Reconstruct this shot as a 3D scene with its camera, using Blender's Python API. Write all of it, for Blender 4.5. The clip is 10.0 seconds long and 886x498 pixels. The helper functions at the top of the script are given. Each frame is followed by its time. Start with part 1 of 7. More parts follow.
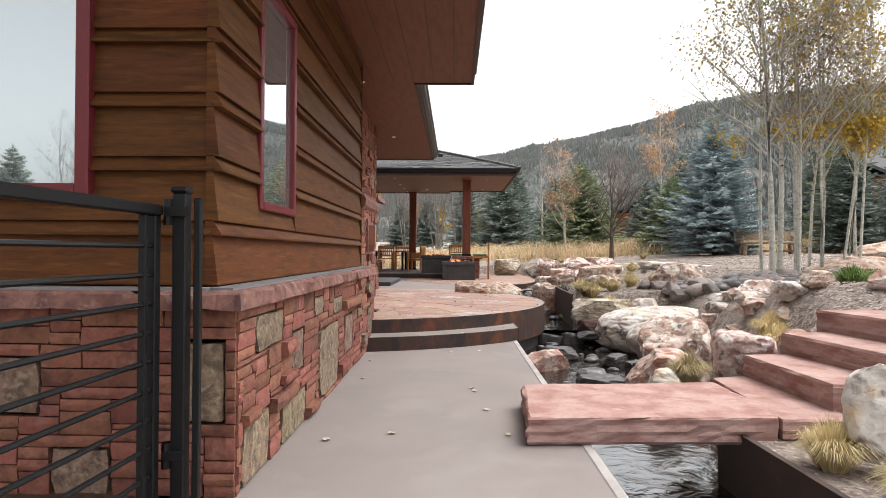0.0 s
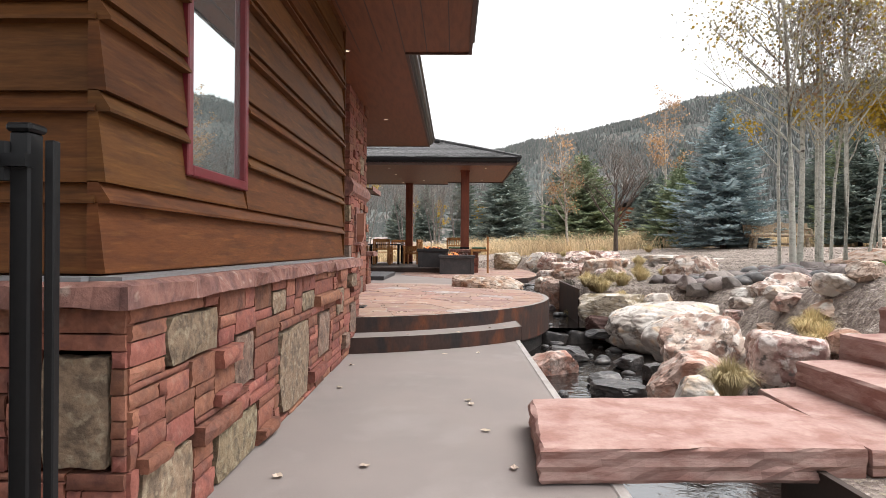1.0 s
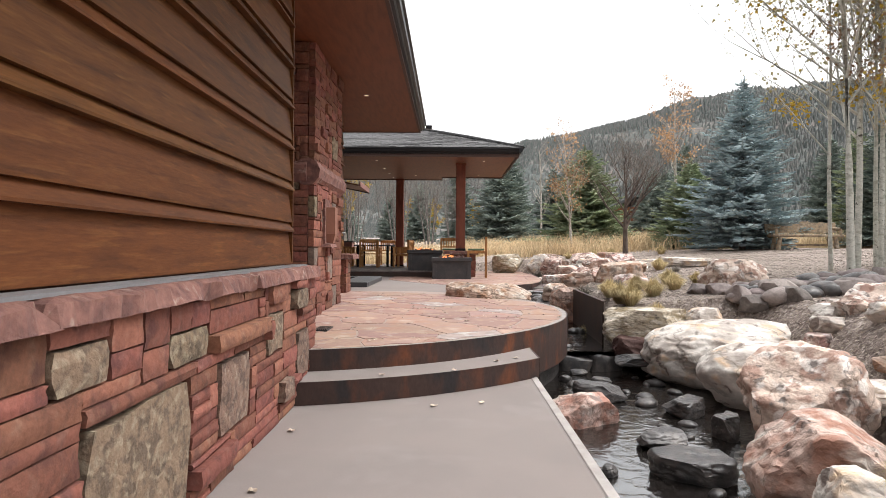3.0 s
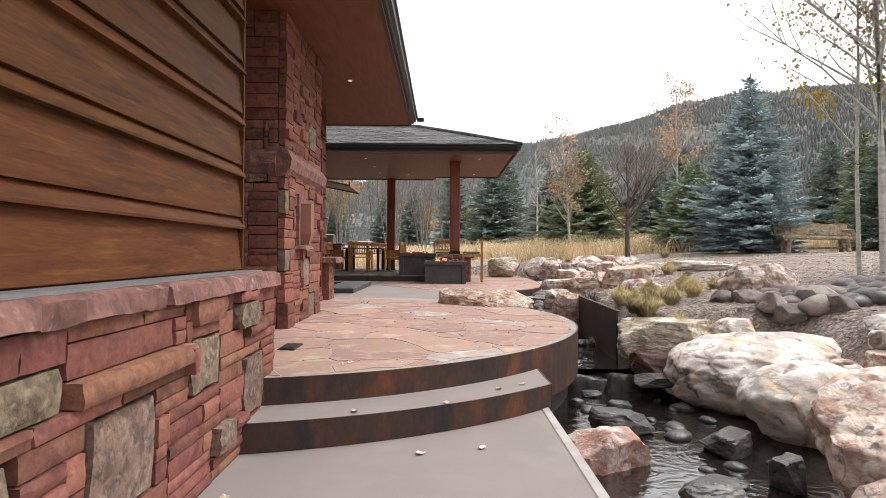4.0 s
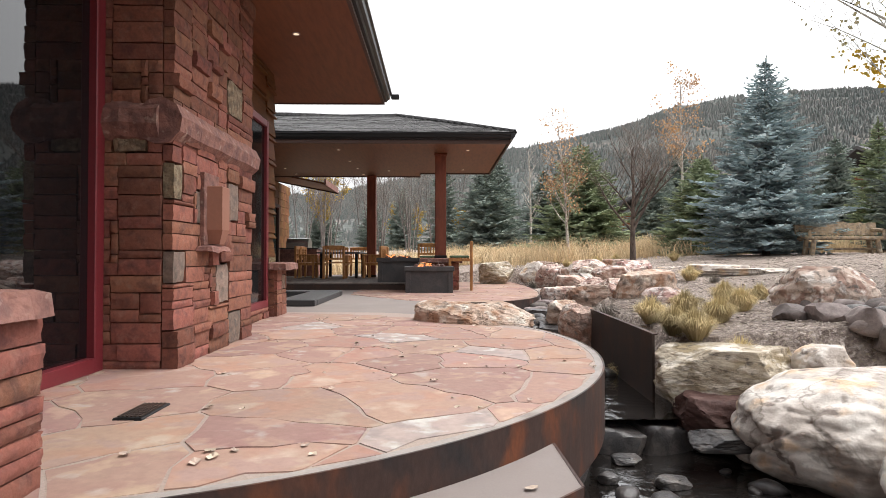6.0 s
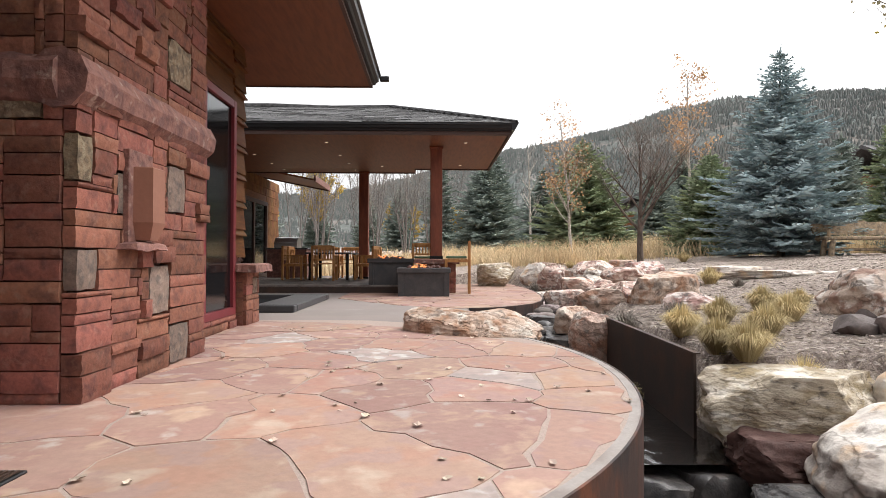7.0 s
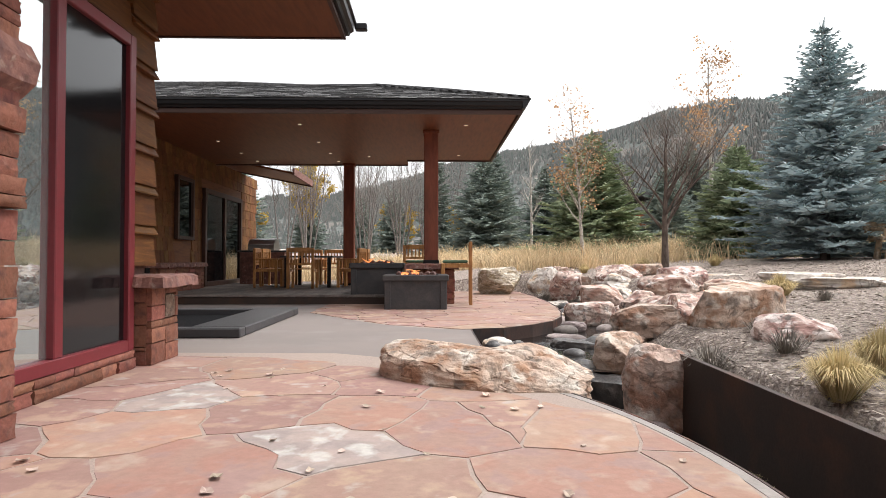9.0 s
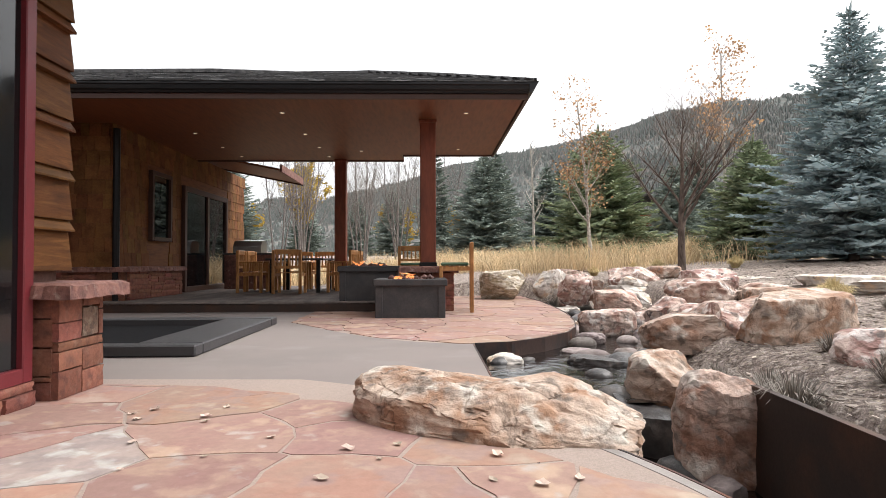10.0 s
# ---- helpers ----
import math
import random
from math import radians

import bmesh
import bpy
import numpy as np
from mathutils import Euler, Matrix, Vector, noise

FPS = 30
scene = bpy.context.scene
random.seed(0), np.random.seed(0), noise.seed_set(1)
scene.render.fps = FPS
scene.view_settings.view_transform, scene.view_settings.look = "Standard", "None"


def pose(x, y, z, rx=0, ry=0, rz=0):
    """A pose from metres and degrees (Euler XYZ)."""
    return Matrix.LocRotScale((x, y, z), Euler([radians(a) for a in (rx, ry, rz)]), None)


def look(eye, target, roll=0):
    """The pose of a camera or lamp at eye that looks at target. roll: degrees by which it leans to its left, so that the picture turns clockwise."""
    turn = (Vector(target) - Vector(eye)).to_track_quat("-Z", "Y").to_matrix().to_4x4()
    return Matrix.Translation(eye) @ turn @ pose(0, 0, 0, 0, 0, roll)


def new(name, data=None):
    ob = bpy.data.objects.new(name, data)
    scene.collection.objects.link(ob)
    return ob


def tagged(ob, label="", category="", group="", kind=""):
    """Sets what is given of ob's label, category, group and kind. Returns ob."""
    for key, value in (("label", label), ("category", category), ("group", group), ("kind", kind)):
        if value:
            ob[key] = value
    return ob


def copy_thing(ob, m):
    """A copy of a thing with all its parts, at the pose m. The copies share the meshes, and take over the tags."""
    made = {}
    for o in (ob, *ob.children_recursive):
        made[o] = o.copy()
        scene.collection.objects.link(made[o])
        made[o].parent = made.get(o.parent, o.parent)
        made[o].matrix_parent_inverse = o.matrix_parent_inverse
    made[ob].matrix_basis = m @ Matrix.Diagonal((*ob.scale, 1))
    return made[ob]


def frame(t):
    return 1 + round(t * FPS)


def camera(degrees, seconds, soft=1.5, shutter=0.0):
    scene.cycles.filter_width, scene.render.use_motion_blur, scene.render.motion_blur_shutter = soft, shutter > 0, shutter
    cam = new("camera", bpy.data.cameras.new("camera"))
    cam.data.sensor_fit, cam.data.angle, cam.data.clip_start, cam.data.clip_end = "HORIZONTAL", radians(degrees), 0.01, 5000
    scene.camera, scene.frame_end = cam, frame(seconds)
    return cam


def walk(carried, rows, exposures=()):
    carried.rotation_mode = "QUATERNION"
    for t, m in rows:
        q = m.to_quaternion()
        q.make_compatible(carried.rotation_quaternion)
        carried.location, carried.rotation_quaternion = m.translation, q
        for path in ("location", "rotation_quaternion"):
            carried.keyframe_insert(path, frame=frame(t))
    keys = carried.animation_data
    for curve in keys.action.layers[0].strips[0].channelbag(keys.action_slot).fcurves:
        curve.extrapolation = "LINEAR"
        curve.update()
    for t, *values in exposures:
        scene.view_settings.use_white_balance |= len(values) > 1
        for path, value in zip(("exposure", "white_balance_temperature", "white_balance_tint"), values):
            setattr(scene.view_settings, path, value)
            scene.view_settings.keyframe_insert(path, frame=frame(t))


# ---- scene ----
cam = camera(74.0, 10.0, 0.85)
PATH = [
    (0, (0.242, -0.066, 1.179), (0.203, 1.934, 1.192), 0.4),
    (0.5, (0.262, 0.35, 1.127), (0.226, 2.35, 1.13), 0.4),
    (1, (0.287, 0.794, 1.108), (0.251, 2.793, 1.105), 0.4),
    (1.5, (0.288, 1.29, 1.111), (0.254, 3.29, 1.105), 0.4),
    (2, (0.284, 1.758, 1.127), (0.255, 3.758, 1.121), 0.4),
    (2.5, (0.291, 2.22, 1.134), (0.266, 4.22, 1.129), 0.4),
    (4, (0.316, 3.635, 1.122), (0.317, 5.635, 1.133), 0.4),
    (4.5, (0.339, 4.121, 1.114), (0.35, 6.121, 1.128), 0.3),
    (5, (0.39, 4.592, 1.116), (0.408, 6.592, 1.134), 0.2),
    (5.5, (0.458, 5.069, 1.098), (0.481, 7.069, 1.124), 0.1),
    (7, (0.572, 6.501, 1.093), (0.606, 8.501, 1.125), 0.1),
    (7.5, (0.586, 7.01, 1.062), (0.623, 9.009, 1.099), 0.2),
    (8, (0.588, 7.499, 1.065), (0.629, 9.498, 1.103), 0.1),
    (8.5, (0.612, 8.025, 1.093), (0.652, 10.024, 1.131), 0.1),
    (9, (0.612, 8.572, 1.144), (0.658, 10.571, 1.182), 0.0),
    (9.5, (0.65, 9.11, 1.156), (0.695, 11.109, 1.197), -0.1),
    (10, (0.668, 9.616, 1.139), (0.714, 11.615, 1.186), -0.2),
]
EXPOSURE = 1.17
walk(cam, [(t, look(eye, target, roll)) for t, eye, target, roll in PATH], [(0.0, EXPOSURE), (10.0, EXPOSURE)])

# ---- light: bright overcast sky ----
world = bpy.data.worlds.new("overcast_sky")
scene.world = world
world.use_nodes = True
wn, wl = world.node_tree.nodes, world.node_tree.links
sky = wn.new("ShaderNodeTexSky")
sky.sky_type, sky.sun_disc = "NISHITA", False
sky.sun_elevation, sky.sun_rotation = radians(60), radians(62)
sky.dust_density, sky.air_density, sky.ozone_density = 4.0, 1.0, 1.0
veil = wn.new("ShaderNodeHueSaturation")
veil.inputs["Saturation"].default_value = 0.12
wl.new(sky.outputs[0], veil.inputs["Color"])
wl.new(veil.outputs[0], wn["Background"].inputs["Color"])
wn["Background"].inputs["Strength"].default_value = 0.15
sun = new("sun", bpy.data.lights.new("sun", "SUN"))
sun.data.energy, sun.data.angle, sun.data.color = 0.95, radians(40), (1.0, 0.985, 0.975)
sun.matrix_world = look((0, 0, 30), (-9.2, 1.4, 14.0))


# ---- materials ----
def material(name, base, rough=0.8, metal=0.0, accents=(), scale=6.0, grain=40.0, bump=0.3, depth=0.01, stretch=(1, 1, 1), rand=0.0,
             hue=0.0, amount=0.25, spec=0.35, coords="Object", mid=0.0, cracks=0.0):
    """Two-scale procedural surface: broad patches of the accents, fine grain, relief, and a random shift per object."""
    m = bpy.data.materials.new(name)
    m.use_nodes = True
    n, l = m.node_tree.nodes, m.node_tree.links
    b = n["Principled BSDF"]
    b.inputs["Roughness"].default_value, b.inputs["Metallic"].default_value = rough, metal
    b.inputs["Specular IOR Level"].default_value = spec
    tc, mp, info = n.new("ShaderNodeTexCoord"), n.new("ShaderNodeMapping"), n.new("ShaderNodeObjectInfo")
    mp.inputs["Scale"].default_value = stretch
    if coords == "World":
        geo = n.new("ShaderNodeNewGeometry")
        l.new(geo.outputs["Position"], mp.inputs["Vector"])
    else:
        l.new(tc.outputs["Object"], mp.inputs["Vector"])
        shift = n.new("ShaderNodeVectorMath")
        shift.operation = "SCALE"
        shift.inputs[0].default_value = (17.3, 9.1, 23.7)
        l.new(info.outputs["Random"], shift.inputs["Scale"])
        l.new(shift.outputs[0], mp.inputs["Location"])
    colour = None
    last = None
    for i, (c, lo, hi) in enumerate(((base, 0, 0),) + tuple(accents)):
        if i == 0:
            rgb = n.new("ShaderNodeRGB")
            rgb.outputs[0].default_value = (*c, 1)
            last = rgb.outputs[0]
            continue
        tex = n.new("ShaderNodeTexNoise")
        tex.inputs["Scale"].default_value, tex.inputs["Detail"].default_value = scale * (1 + 0.7 * i), 9
        tex.inputs["Distortion"].default_value = 0.25
        off = n.new("ShaderNodeVectorMath")
        off.inputs[1].default_value = (3.7 * i, 1.3 * i, 5.1 * i)
        l.new(mp.outputs[0], off.inputs[0])
        l.new(off.outputs[0], tex.inputs["Vector"])
        ramp = n.new("ShaderNodeMapRange")
        ramp.inputs[1].default_value, ramp.inputs[2].default_value = lo, hi
        l.new(tex.outputs["Fac"], ramp.inputs[0])
        mix = n.new("ShaderNodeMixRGB")
        mix.inputs[2].default_value = (*c, 1)
        l.new(ramp.outputs[0], mix.inputs[0])
        l.new(last, mix.inputs[1])
        last = mix.outputs[0]
    if cracks:
        vein = n.new("ShaderNodeTexNoise")
        vein.inputs["Scale"].default_value, vein.inputs["Detail"].default_value, vein.inputs["Distortion"].default_value = cracks, 6, 0.6
        l.new(mp.outputs[0], vein.inputs["Vector"])
        away, size, line = n.new("ShaderNodeMath"), n.new("ShaderNodeMath"), n.new("ShaderNodeMapRange")
        away.operation, size.operation, away.inputs[1].default_value = "SUBTRACT", "ABSOLUTE", 0.5
        line.inputs[1].default_value, line.inputs[2].default_value, line.inputs[3].default_value, line.inputs[4].default_value = 0.0, 0.012, 0.6, 0.0
        dark = n.new("ShaderNodeMixRGB")
        dark.inputs[2].default_value = (base[0] * 0.22, base[1] * 0.19, base[2] * 0.17, 1)
        l.new(vein.outputs["Fac"], away.inputs[0])
        l.new(away.outputs[0], size.inputs[0])
        l.new(size.outputs[0], line.inputs[0])
        l.new(line.outputs[0], dark.inputs[0])
        l.new(last, dark.inputs[1])
        last = dark.outputs[0]
    fine = n.new("ShaderNodeTexNoise")
    fine.inputs["Scale"].default_value, fine.inputs["Detail"].default_value, fine.inputs["Roughness"].default_value = grain, 8, 0.65
    l.new(mp.outputs[0], fine.inputs["Vector"])
    val = n.new("ShaderNodeMapRange")
    val.inputs[1].default_value, val.inputs[2].default_value = 0.25, 0.75
    val.inputs[3].default_value, val.inputs[4].default_value = 1 - amount, 1 + amount
    l.new(fine.outputs["Fac"], val.inputs[0])
    hsv = n.new("ShaderNodeHueSaturation")
    l.new(last, hsv.inputs["Color"])
    if rand or hue:
        rv = n.new("ShaderNodeMapRange")
        rv.inputs[3].default_value, rv.inputs[4].default_value = 1 - rand, 1 + rand
        l.new(info.outputs["Random"], rv.inputs[0])
        mul = n.new("ShaderNodeMath")
        mul.operation = "MULTIPLY"
        l.new(rv.outputs[0], mul.inputs[0])
        l.new(val.outputs[0], mul.inputs[1])
        l.new(mul.outputs[0], hsv.inputs["Value"])
        if hue:
            wn_ = n.new("ShaderNodeTexWhiteNoise")
            wn_.noise_dimensions = "1D"
            l.new(info.outputs["Random"], wn_.inputs["W"])
            rh = n.new("ShaderNodeMapRange")
            rh.inputs[3].default_value, rh.inputs[4].default_value = 0.5 - hue, 0.5 + hue
            l.new(wn_.outputs["Value"], rh.inputs[0])
            l.new(rh.outputs[0], hsv.inputs["Hue"])
    else:
        l.new(val.outputs[0], hsv.inputs["Value"])
    l.new(hsv.outputs[0], b.inputs["Base Color"])
    if bump:
        bp = n.new("ShaderNodeBump")
        bp.inputs["Strength"].default_value, bp.inputs["Distance"].default_value = bump, depth
        if mid:
            broad = n.new("ShaderNodeTexNoise")
            broad.inputs["Scale"].default_value, broad.inputs["Detail"].default_value, broad.inputs["Distortion"].default_value = mid, 8, 0.2
            l.new(mp.outputs[0], broad.inputs["Vector"])
            shifted, fold = n.new("ShaderNodeMath"), n.new("ShaderNodeMath")
            shifted.operation, fold.operation = "SUBTRACT", "ABSOLUTE"
            shifted.inputs[1].default_value = 0.5
            l.new(broad.outputs["Fac"], shifted.inputs[0])
            l.new(shifted.outputs[0], fold.inputs[0])
            both = n.new("ShaderNodeMath")
            both.operation = "MULTIPLY_ADD"
            both.inputs[1].default_value = 0.35
            l.new(fine.outputs["Fac"], both.inputs[0])
            sc = n.new("ShaderNodeMath")
            sc.operation = "MULTIPLY"
            sc.inputs[1].default_value = 3.0
            l.new(fold.outputs[0], sc.inputs[0])
            l.new(sc.outputs[0], both.inputs[2])
            l.new(both.outputs[0], bp.inputs["Height"])
        else:
            l.new(fine.outputs["Fac"], bp.inputs["Height"])
        l.new(bp.outputs[0], b.inputs["Normal"])
    return m


SANDSTONE = material("red_sandstone", (0.222, 0.091, 0.063), 0.9, mid=6.0, spec=0.2, accents=(((0.131, 0.058, 0.047), 0.48, 0.68), ((0.243, 0.126, 0.092), 0.55, 0.75)), scale=7, grain=45,
                     bump=0.55, depth=0.012, rand=0.28, hue=0.012, coords="World")
MOSSY = material("lichen_stone", (0.205, 0.140, 0.095), 0.9, mid=7.0, accents=(((0.115, 0.082, 0.058), 0.44, 0.60), ((0.26, 0.205, 0.145), 0.52, 0.66)), scale=10, grain=55, bump=0.8,
                 depth=0.016, rand=0.2, hue=0.02, coords="World")
GREYSTONE = material("grey_stone", (0.190, 0.135, 0.108), 0.9, mid=5.0, accents=(((0.12, 0.095, 0.080), 0.46, 0.62), ((0.25, 0.185, 0.145), 0.55, 0.7)), scale=8, grain=40, bump=0.7,
                     depth=0.014, rand=0.2, coords="World")
LEDGE = material("ledge_sandstone", (0.235, 0.115, 0.092), 0.85, mid=5.0, accents=(((0.15, 0.075, 0.065), 0.45, 0.62), ((0.34, 0.24, 0.2), 0.6, 0.72)), scale=6, grain=30, bump=0.7,
                 depth=0.02, coords="World", rand=0.08)
MORTAR = material("red_brown_mortar", (0.125, 0.068, 0.054), 0.95, coords="World")
SIDING = material("stained_cedar_siding", (0.112, 0.042, 0.0115), 0.65, accents=(((0.066, 0.025, 0.008), 0.45, 0.7), ((0.160, 0.068, 0.019), 0.55, 0.75)), scale=1.6, grain=14, spec=0.18,
                  bump=0.22, depth=0.004, stretch=(1.0, 1.0, 9.0), rand=0.15, hue=0.008, coords="World", amount=0.22)
SIDING_DARK = material("shadow_gap_board", (0.19, 0.07, 0.025), 0.65, accents=(((0.12, 0.042, 0.017), 0.45, 0.7),), scale=1.6, grain=14, bump=0.2, depth=0.004,
                       stretch=(1, 1, 9), rand=0.15, coords="World")
SOFFIT = material("stained_soffit_boards", (0.170, 0.055, 0.021), 0.55, accents=(((0.120, 0.038, 0.016), 0.42, 0.7),), scale=1.5, grain=16, bump=0.12, depth=0.003,
                  stretch=(8, 1, 1), coords="World", amount=0.18)
SHAKE = material("cedar_shakes", (0.17, 0.075, 0.027), 0.75, spec=0.2, accents=(((0.105, 0.042, 0.017), 0.45, 0.7),), scale=3, grain=30, bump=0.25, rand=0.25, hue=0.012, coords="World")
FASCIA = material("dark_brown_fascia", (0.060, 0.028, 0.020), 0.55, coords="World", scale=3, amount=0.15, bump=0.1)
GUTTER = material("black_metal_gutter", (0.022, 0.021, 0.022), 0.38, 0.5, amount=0.1, bump=0.03, coords="World")
REDFRAME = material("oxblood_window_frame", (0.16, 0.022, 0.028), 0.4, amount=0.1, bump=0.03, coords="World")
IRON = material("black_powder_coated_iron", (0.012, 0.012, 0.013), 0.42, 0.3, amount=0.15, bump=0.05, coords="World")
CONCRETE = material("tan_concrete", (0.220, 0.186, 0.172), 0.85, accents=(((0.202, 0.172, 0.160), 0.42, 0.65), ((0.241, 0.210, 0.198), 0.55, 0.75)), scale=0.8, grain=120,
                    bump=0.12, depth=0.004, coords="World", amount=0.07)
CURB = material("pale_concrete_edge", (0.36, 0.33, 0.31), 0.85, accents=(((0.27, 0.24, 0.225), 0.45, 0.7),), scale=3, grain=80, bump=0.15, coords="World", amount=0.1)
STEEL = material("weathering_steel", (0.060, 0.036, 0.030), 0.62, 0.35, accents=(((0.16, 0.055, 0.026), 0.52, 0.70), ((0.033, 0.028, 0.028), 0.5, 0.65)), scale=2.2, grain=40,
                 bump=0.15, coords="World", stretch=(1, 1, 0.5), amount=0.2)
DARKSTEEL = material("brown_steel_plate", (0.052, 0.036, 0.030), 0.6, 0.3, accents=(((0.085, 0.045, 0.03), 0.5, 0.7),), scale=1.6, grain=50, bump=0.1, coords="World", amount=0.15)
FLAG = material("flagstone", (0.322, 0.208, 0.160), 0.8, mid=2.2, accents=(((0.33, 0.188, 0.140), 0.45, 0.58), ((0.385, 0.29, 0.228), 0.55, 0.66), ((0.305, 0.20, 0.17), 0.52, 0.6)), scale=1.7, grain=22, bump=0.45,
                depth=0.008, rand=0.12, hue=0.010, coords="World", amount=0.12)
FLAG_RED = material("flagstone_rose", (0.295, 0.185, 0.152), 0.8, mid=2.2, accents=(((0.28, 0.165, 0.14), 0.44, 0.58), ((0.375, 0.255, 0.19), 0.53, 0.64), ((0.36, 0.295, 0.26), 0.58, 0.68)), scale=2.0, grain=22, bump=0.45,
                    depth=0.008, rand=0.14, hue=0.012, coords="World", amount=0.12)
FLAG_GREY = material("flagstone_slate", (0.35, 0.275, 0.245), 0.8, mid=3.0, accents=(((0.275, 0.225, 0.21), 0.42, 0.58), ((0.45, 0.425, 0.40), 0.52, 0.66)), scale=3, grain=22, bump=0.4,
                     depth=0.008, coords="World", amount=0.14)
JOINT = material("flagstone_joint", (0.325, 0.258, 0.222), 0.95, coords="World", grain=90, amount=0.2)
FLASHING = material("grey_flashing", (0.26, 0.26, 0.27), 0.5, 0.4, coords="World", amount=0.1, bump=0.03)
SLABROCK = material("rose_sandstone_slab", (0.375, 0.24, 0.21), 0.88, mid=3.0, spec=0.2, accents=(((0.27, 0.145, 0.122), 0.42, 0.62), ((0.42, 0.285, 0.245), 0.55, 0.72)), scale=2.4, grain=30,
                    bump=0.4, depth=0.01, stretch=(1, 1, 4), coords="World", amount=0.14, rand=0.06)
ROCK_TAN = material("tan_boulder", cracks=1.9, base=(0.50, 0.37, 0.305), rough=0.9, mid=4.5, accents=(((0.33, 0.18, 0.125), 0.44, 0.60), ((0.60, 0.54, 0.48), 0.53, 0.68), ((0.22, 0.17, 0.145), 0.57, 0.68)), scale=2.6, grain=22,
                    bump=0.9, depth=0.03, coords="World", rand=0.12, hue=0.012, amount=0.22)
ROCK_PINK = material("pink_boulder", cracks=1.9, base=(0.589, 0.458, 0.389), rough=0.9, mid=3.2, accents=(((0.353, 0.217, 0.178), 0.46, 0.57), ((0.74, 0.66, 0.61), 0.53, 0.62), ((0.20, 0.165, 0.15), 0.58, 0.66)), scale=3.6, grain=22,
                     bump=0.9, depth=0.03, coords="World", rand=0.12, hue=0.012, amount=0.22)
ROCK_WHITE = material("pale_boulder", cracks=0.9, base=(0.690, 0.641, 0.585), rough=0.9, mid=2.0, accents=(((0.444, 0.389, 0.345), 0.44, 0.58), ((0.616, 0.456, 0.320), 0.54, 0.66), ((0.234, 0.192, 0.167), 0.58, 0.66)), scale=2.2, grain=20,
                      bump=0.7, depth=0.03, coords="World", amount=0.16)
ROCK_OLIVE = material("olive_boulder", cracks=1.9, base=(0.43, 0.365, 0.28), rough=0.9, mid=3.2, accents=(((0.305, 0.239, 0.145), 0.45, 0.62), ((0.697, 0.638, 0.551), 0.5, 0.66), ((0.145, 0.123, 0.102), 0.60, 0.7)), scale=3.0, grain=22,
                      bump=0.9, depth=0.03, coords="World", stretch=(1, 1, 2.2), amount=0.2)
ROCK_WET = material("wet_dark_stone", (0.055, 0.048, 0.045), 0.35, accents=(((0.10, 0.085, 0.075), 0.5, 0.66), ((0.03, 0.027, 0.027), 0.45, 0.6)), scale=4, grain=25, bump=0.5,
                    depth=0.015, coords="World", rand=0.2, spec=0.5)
ROCK_RED = material("dark_red_boulder", (0.10, 0.05, 0.042), 0.7, mid=4.0, accents=(((0.17, 0.10, 0.085), 0.5, 0.66),), scale=4, grain=25, bump=0.7, depth=0.02, coords="World", rand=0.15)
COBBLE = material("river_cobble", (0.24, 0.20, 0.185), 0.8, accents=(((0.15, 0.12, 0.11), 0.45, 0.65),), scale=6, grain=40, bump=0.4, rand=0.4, hue=0.02, coords="World")
MULCH = material("bark_mulch", (0.319, 0.260, 0.224), 0.95, accents=(((0.177, 0.136, 0.118), 0.45, 0.58), ((0.519, 0.448, 0.401), 0.55, 0.66), ((0.389, 0.330, 0.248), 0.56, 0.7)), scale=9, grain=38, bump=1.0,
                 depth=0.03, coords="World", amount=0.45)
CHIP = material("wood_chips", (0.25, 0.195, 0.16), 0.95, coords="World", scale=20, grain=9, amount=0.65, bump=0.1, accents=(((0.12, 0.085, 0.07), 0.42, 0.6),))
BARK_DARK = material("grey_brown_bark", (0.15, 0.115, 0.095), 0.95, accents=(((0.08, 0.06, 0.05), 0.45, 0.6),), scale=10, grain=40, stretch=(1, 1, 0.3), bump=0.6, coords="World")
BARK_ASPEN = material("aspen_bark", (0.52, 0.51, 0.45), 0.85, accents=(((0.36, 0.355, 0.30), 0.48, 0.62), ((0.07, 0.06, 0.05), 0.64, 0.70)), scale=5, grain=30, stretch=(1, 1, 1.6), bump=0.3, coords="World")
BARK_BIRCH = material("pale_birch_bark", (0.50, 0.46, 0.41), 0.85, accents=(((0.28, 0.24, 0.2), 0.5, 0.62),), scale=8, grain=30, bump=0.2, coords="World")
TEAK = material("oiled_teak", (0.442, 0.215, 0.075), 0.5, accents=(((0.299, 0.130, 0.046), 0.45, 0.65),), scale=5, grain=25, stretch=(1, 1, 0.3), bump=0.1, coords="World", rand=0.1)
DECKWOOD = material("grey_deck_boards", (0.17, 0.14, 0.125), 0.7, accents=(((0.10, 0.085, 0.078), 0.45, 0.65),), scale=2, grain=25, stretch=(1, 0.2, 1), bump=0.15, coords="World", rand=0.2)
LOGWOOD = material("weathered_log", (0.35, 0.26, 0.17), 0.85, accents=(((0.19, 0.15, 0.11), 0.45, 0.62), ((0.42, 0.37, 0.30), 0.55, 0.7)), scale=6, grain=30, bump=0.4, coords="World")
POSTWOOD = material("red_stained_post", (0.20, 0.055, 0.028), 0.6, accents=(((0.13, 0.036, 0.02), 0.42, 0.66),), scale=4, grain=25, stretch=(1, 1, 0.2), bump=0.15, coords="World")
CHARCOAL = material("charcoal_panel", (0.052, 0.050, 0.052), 0.55, accents=(((0.075, 0.068, 0.066), 0.45, 0.7),), scale=3, grain=50, bump=0.1, coords="World")
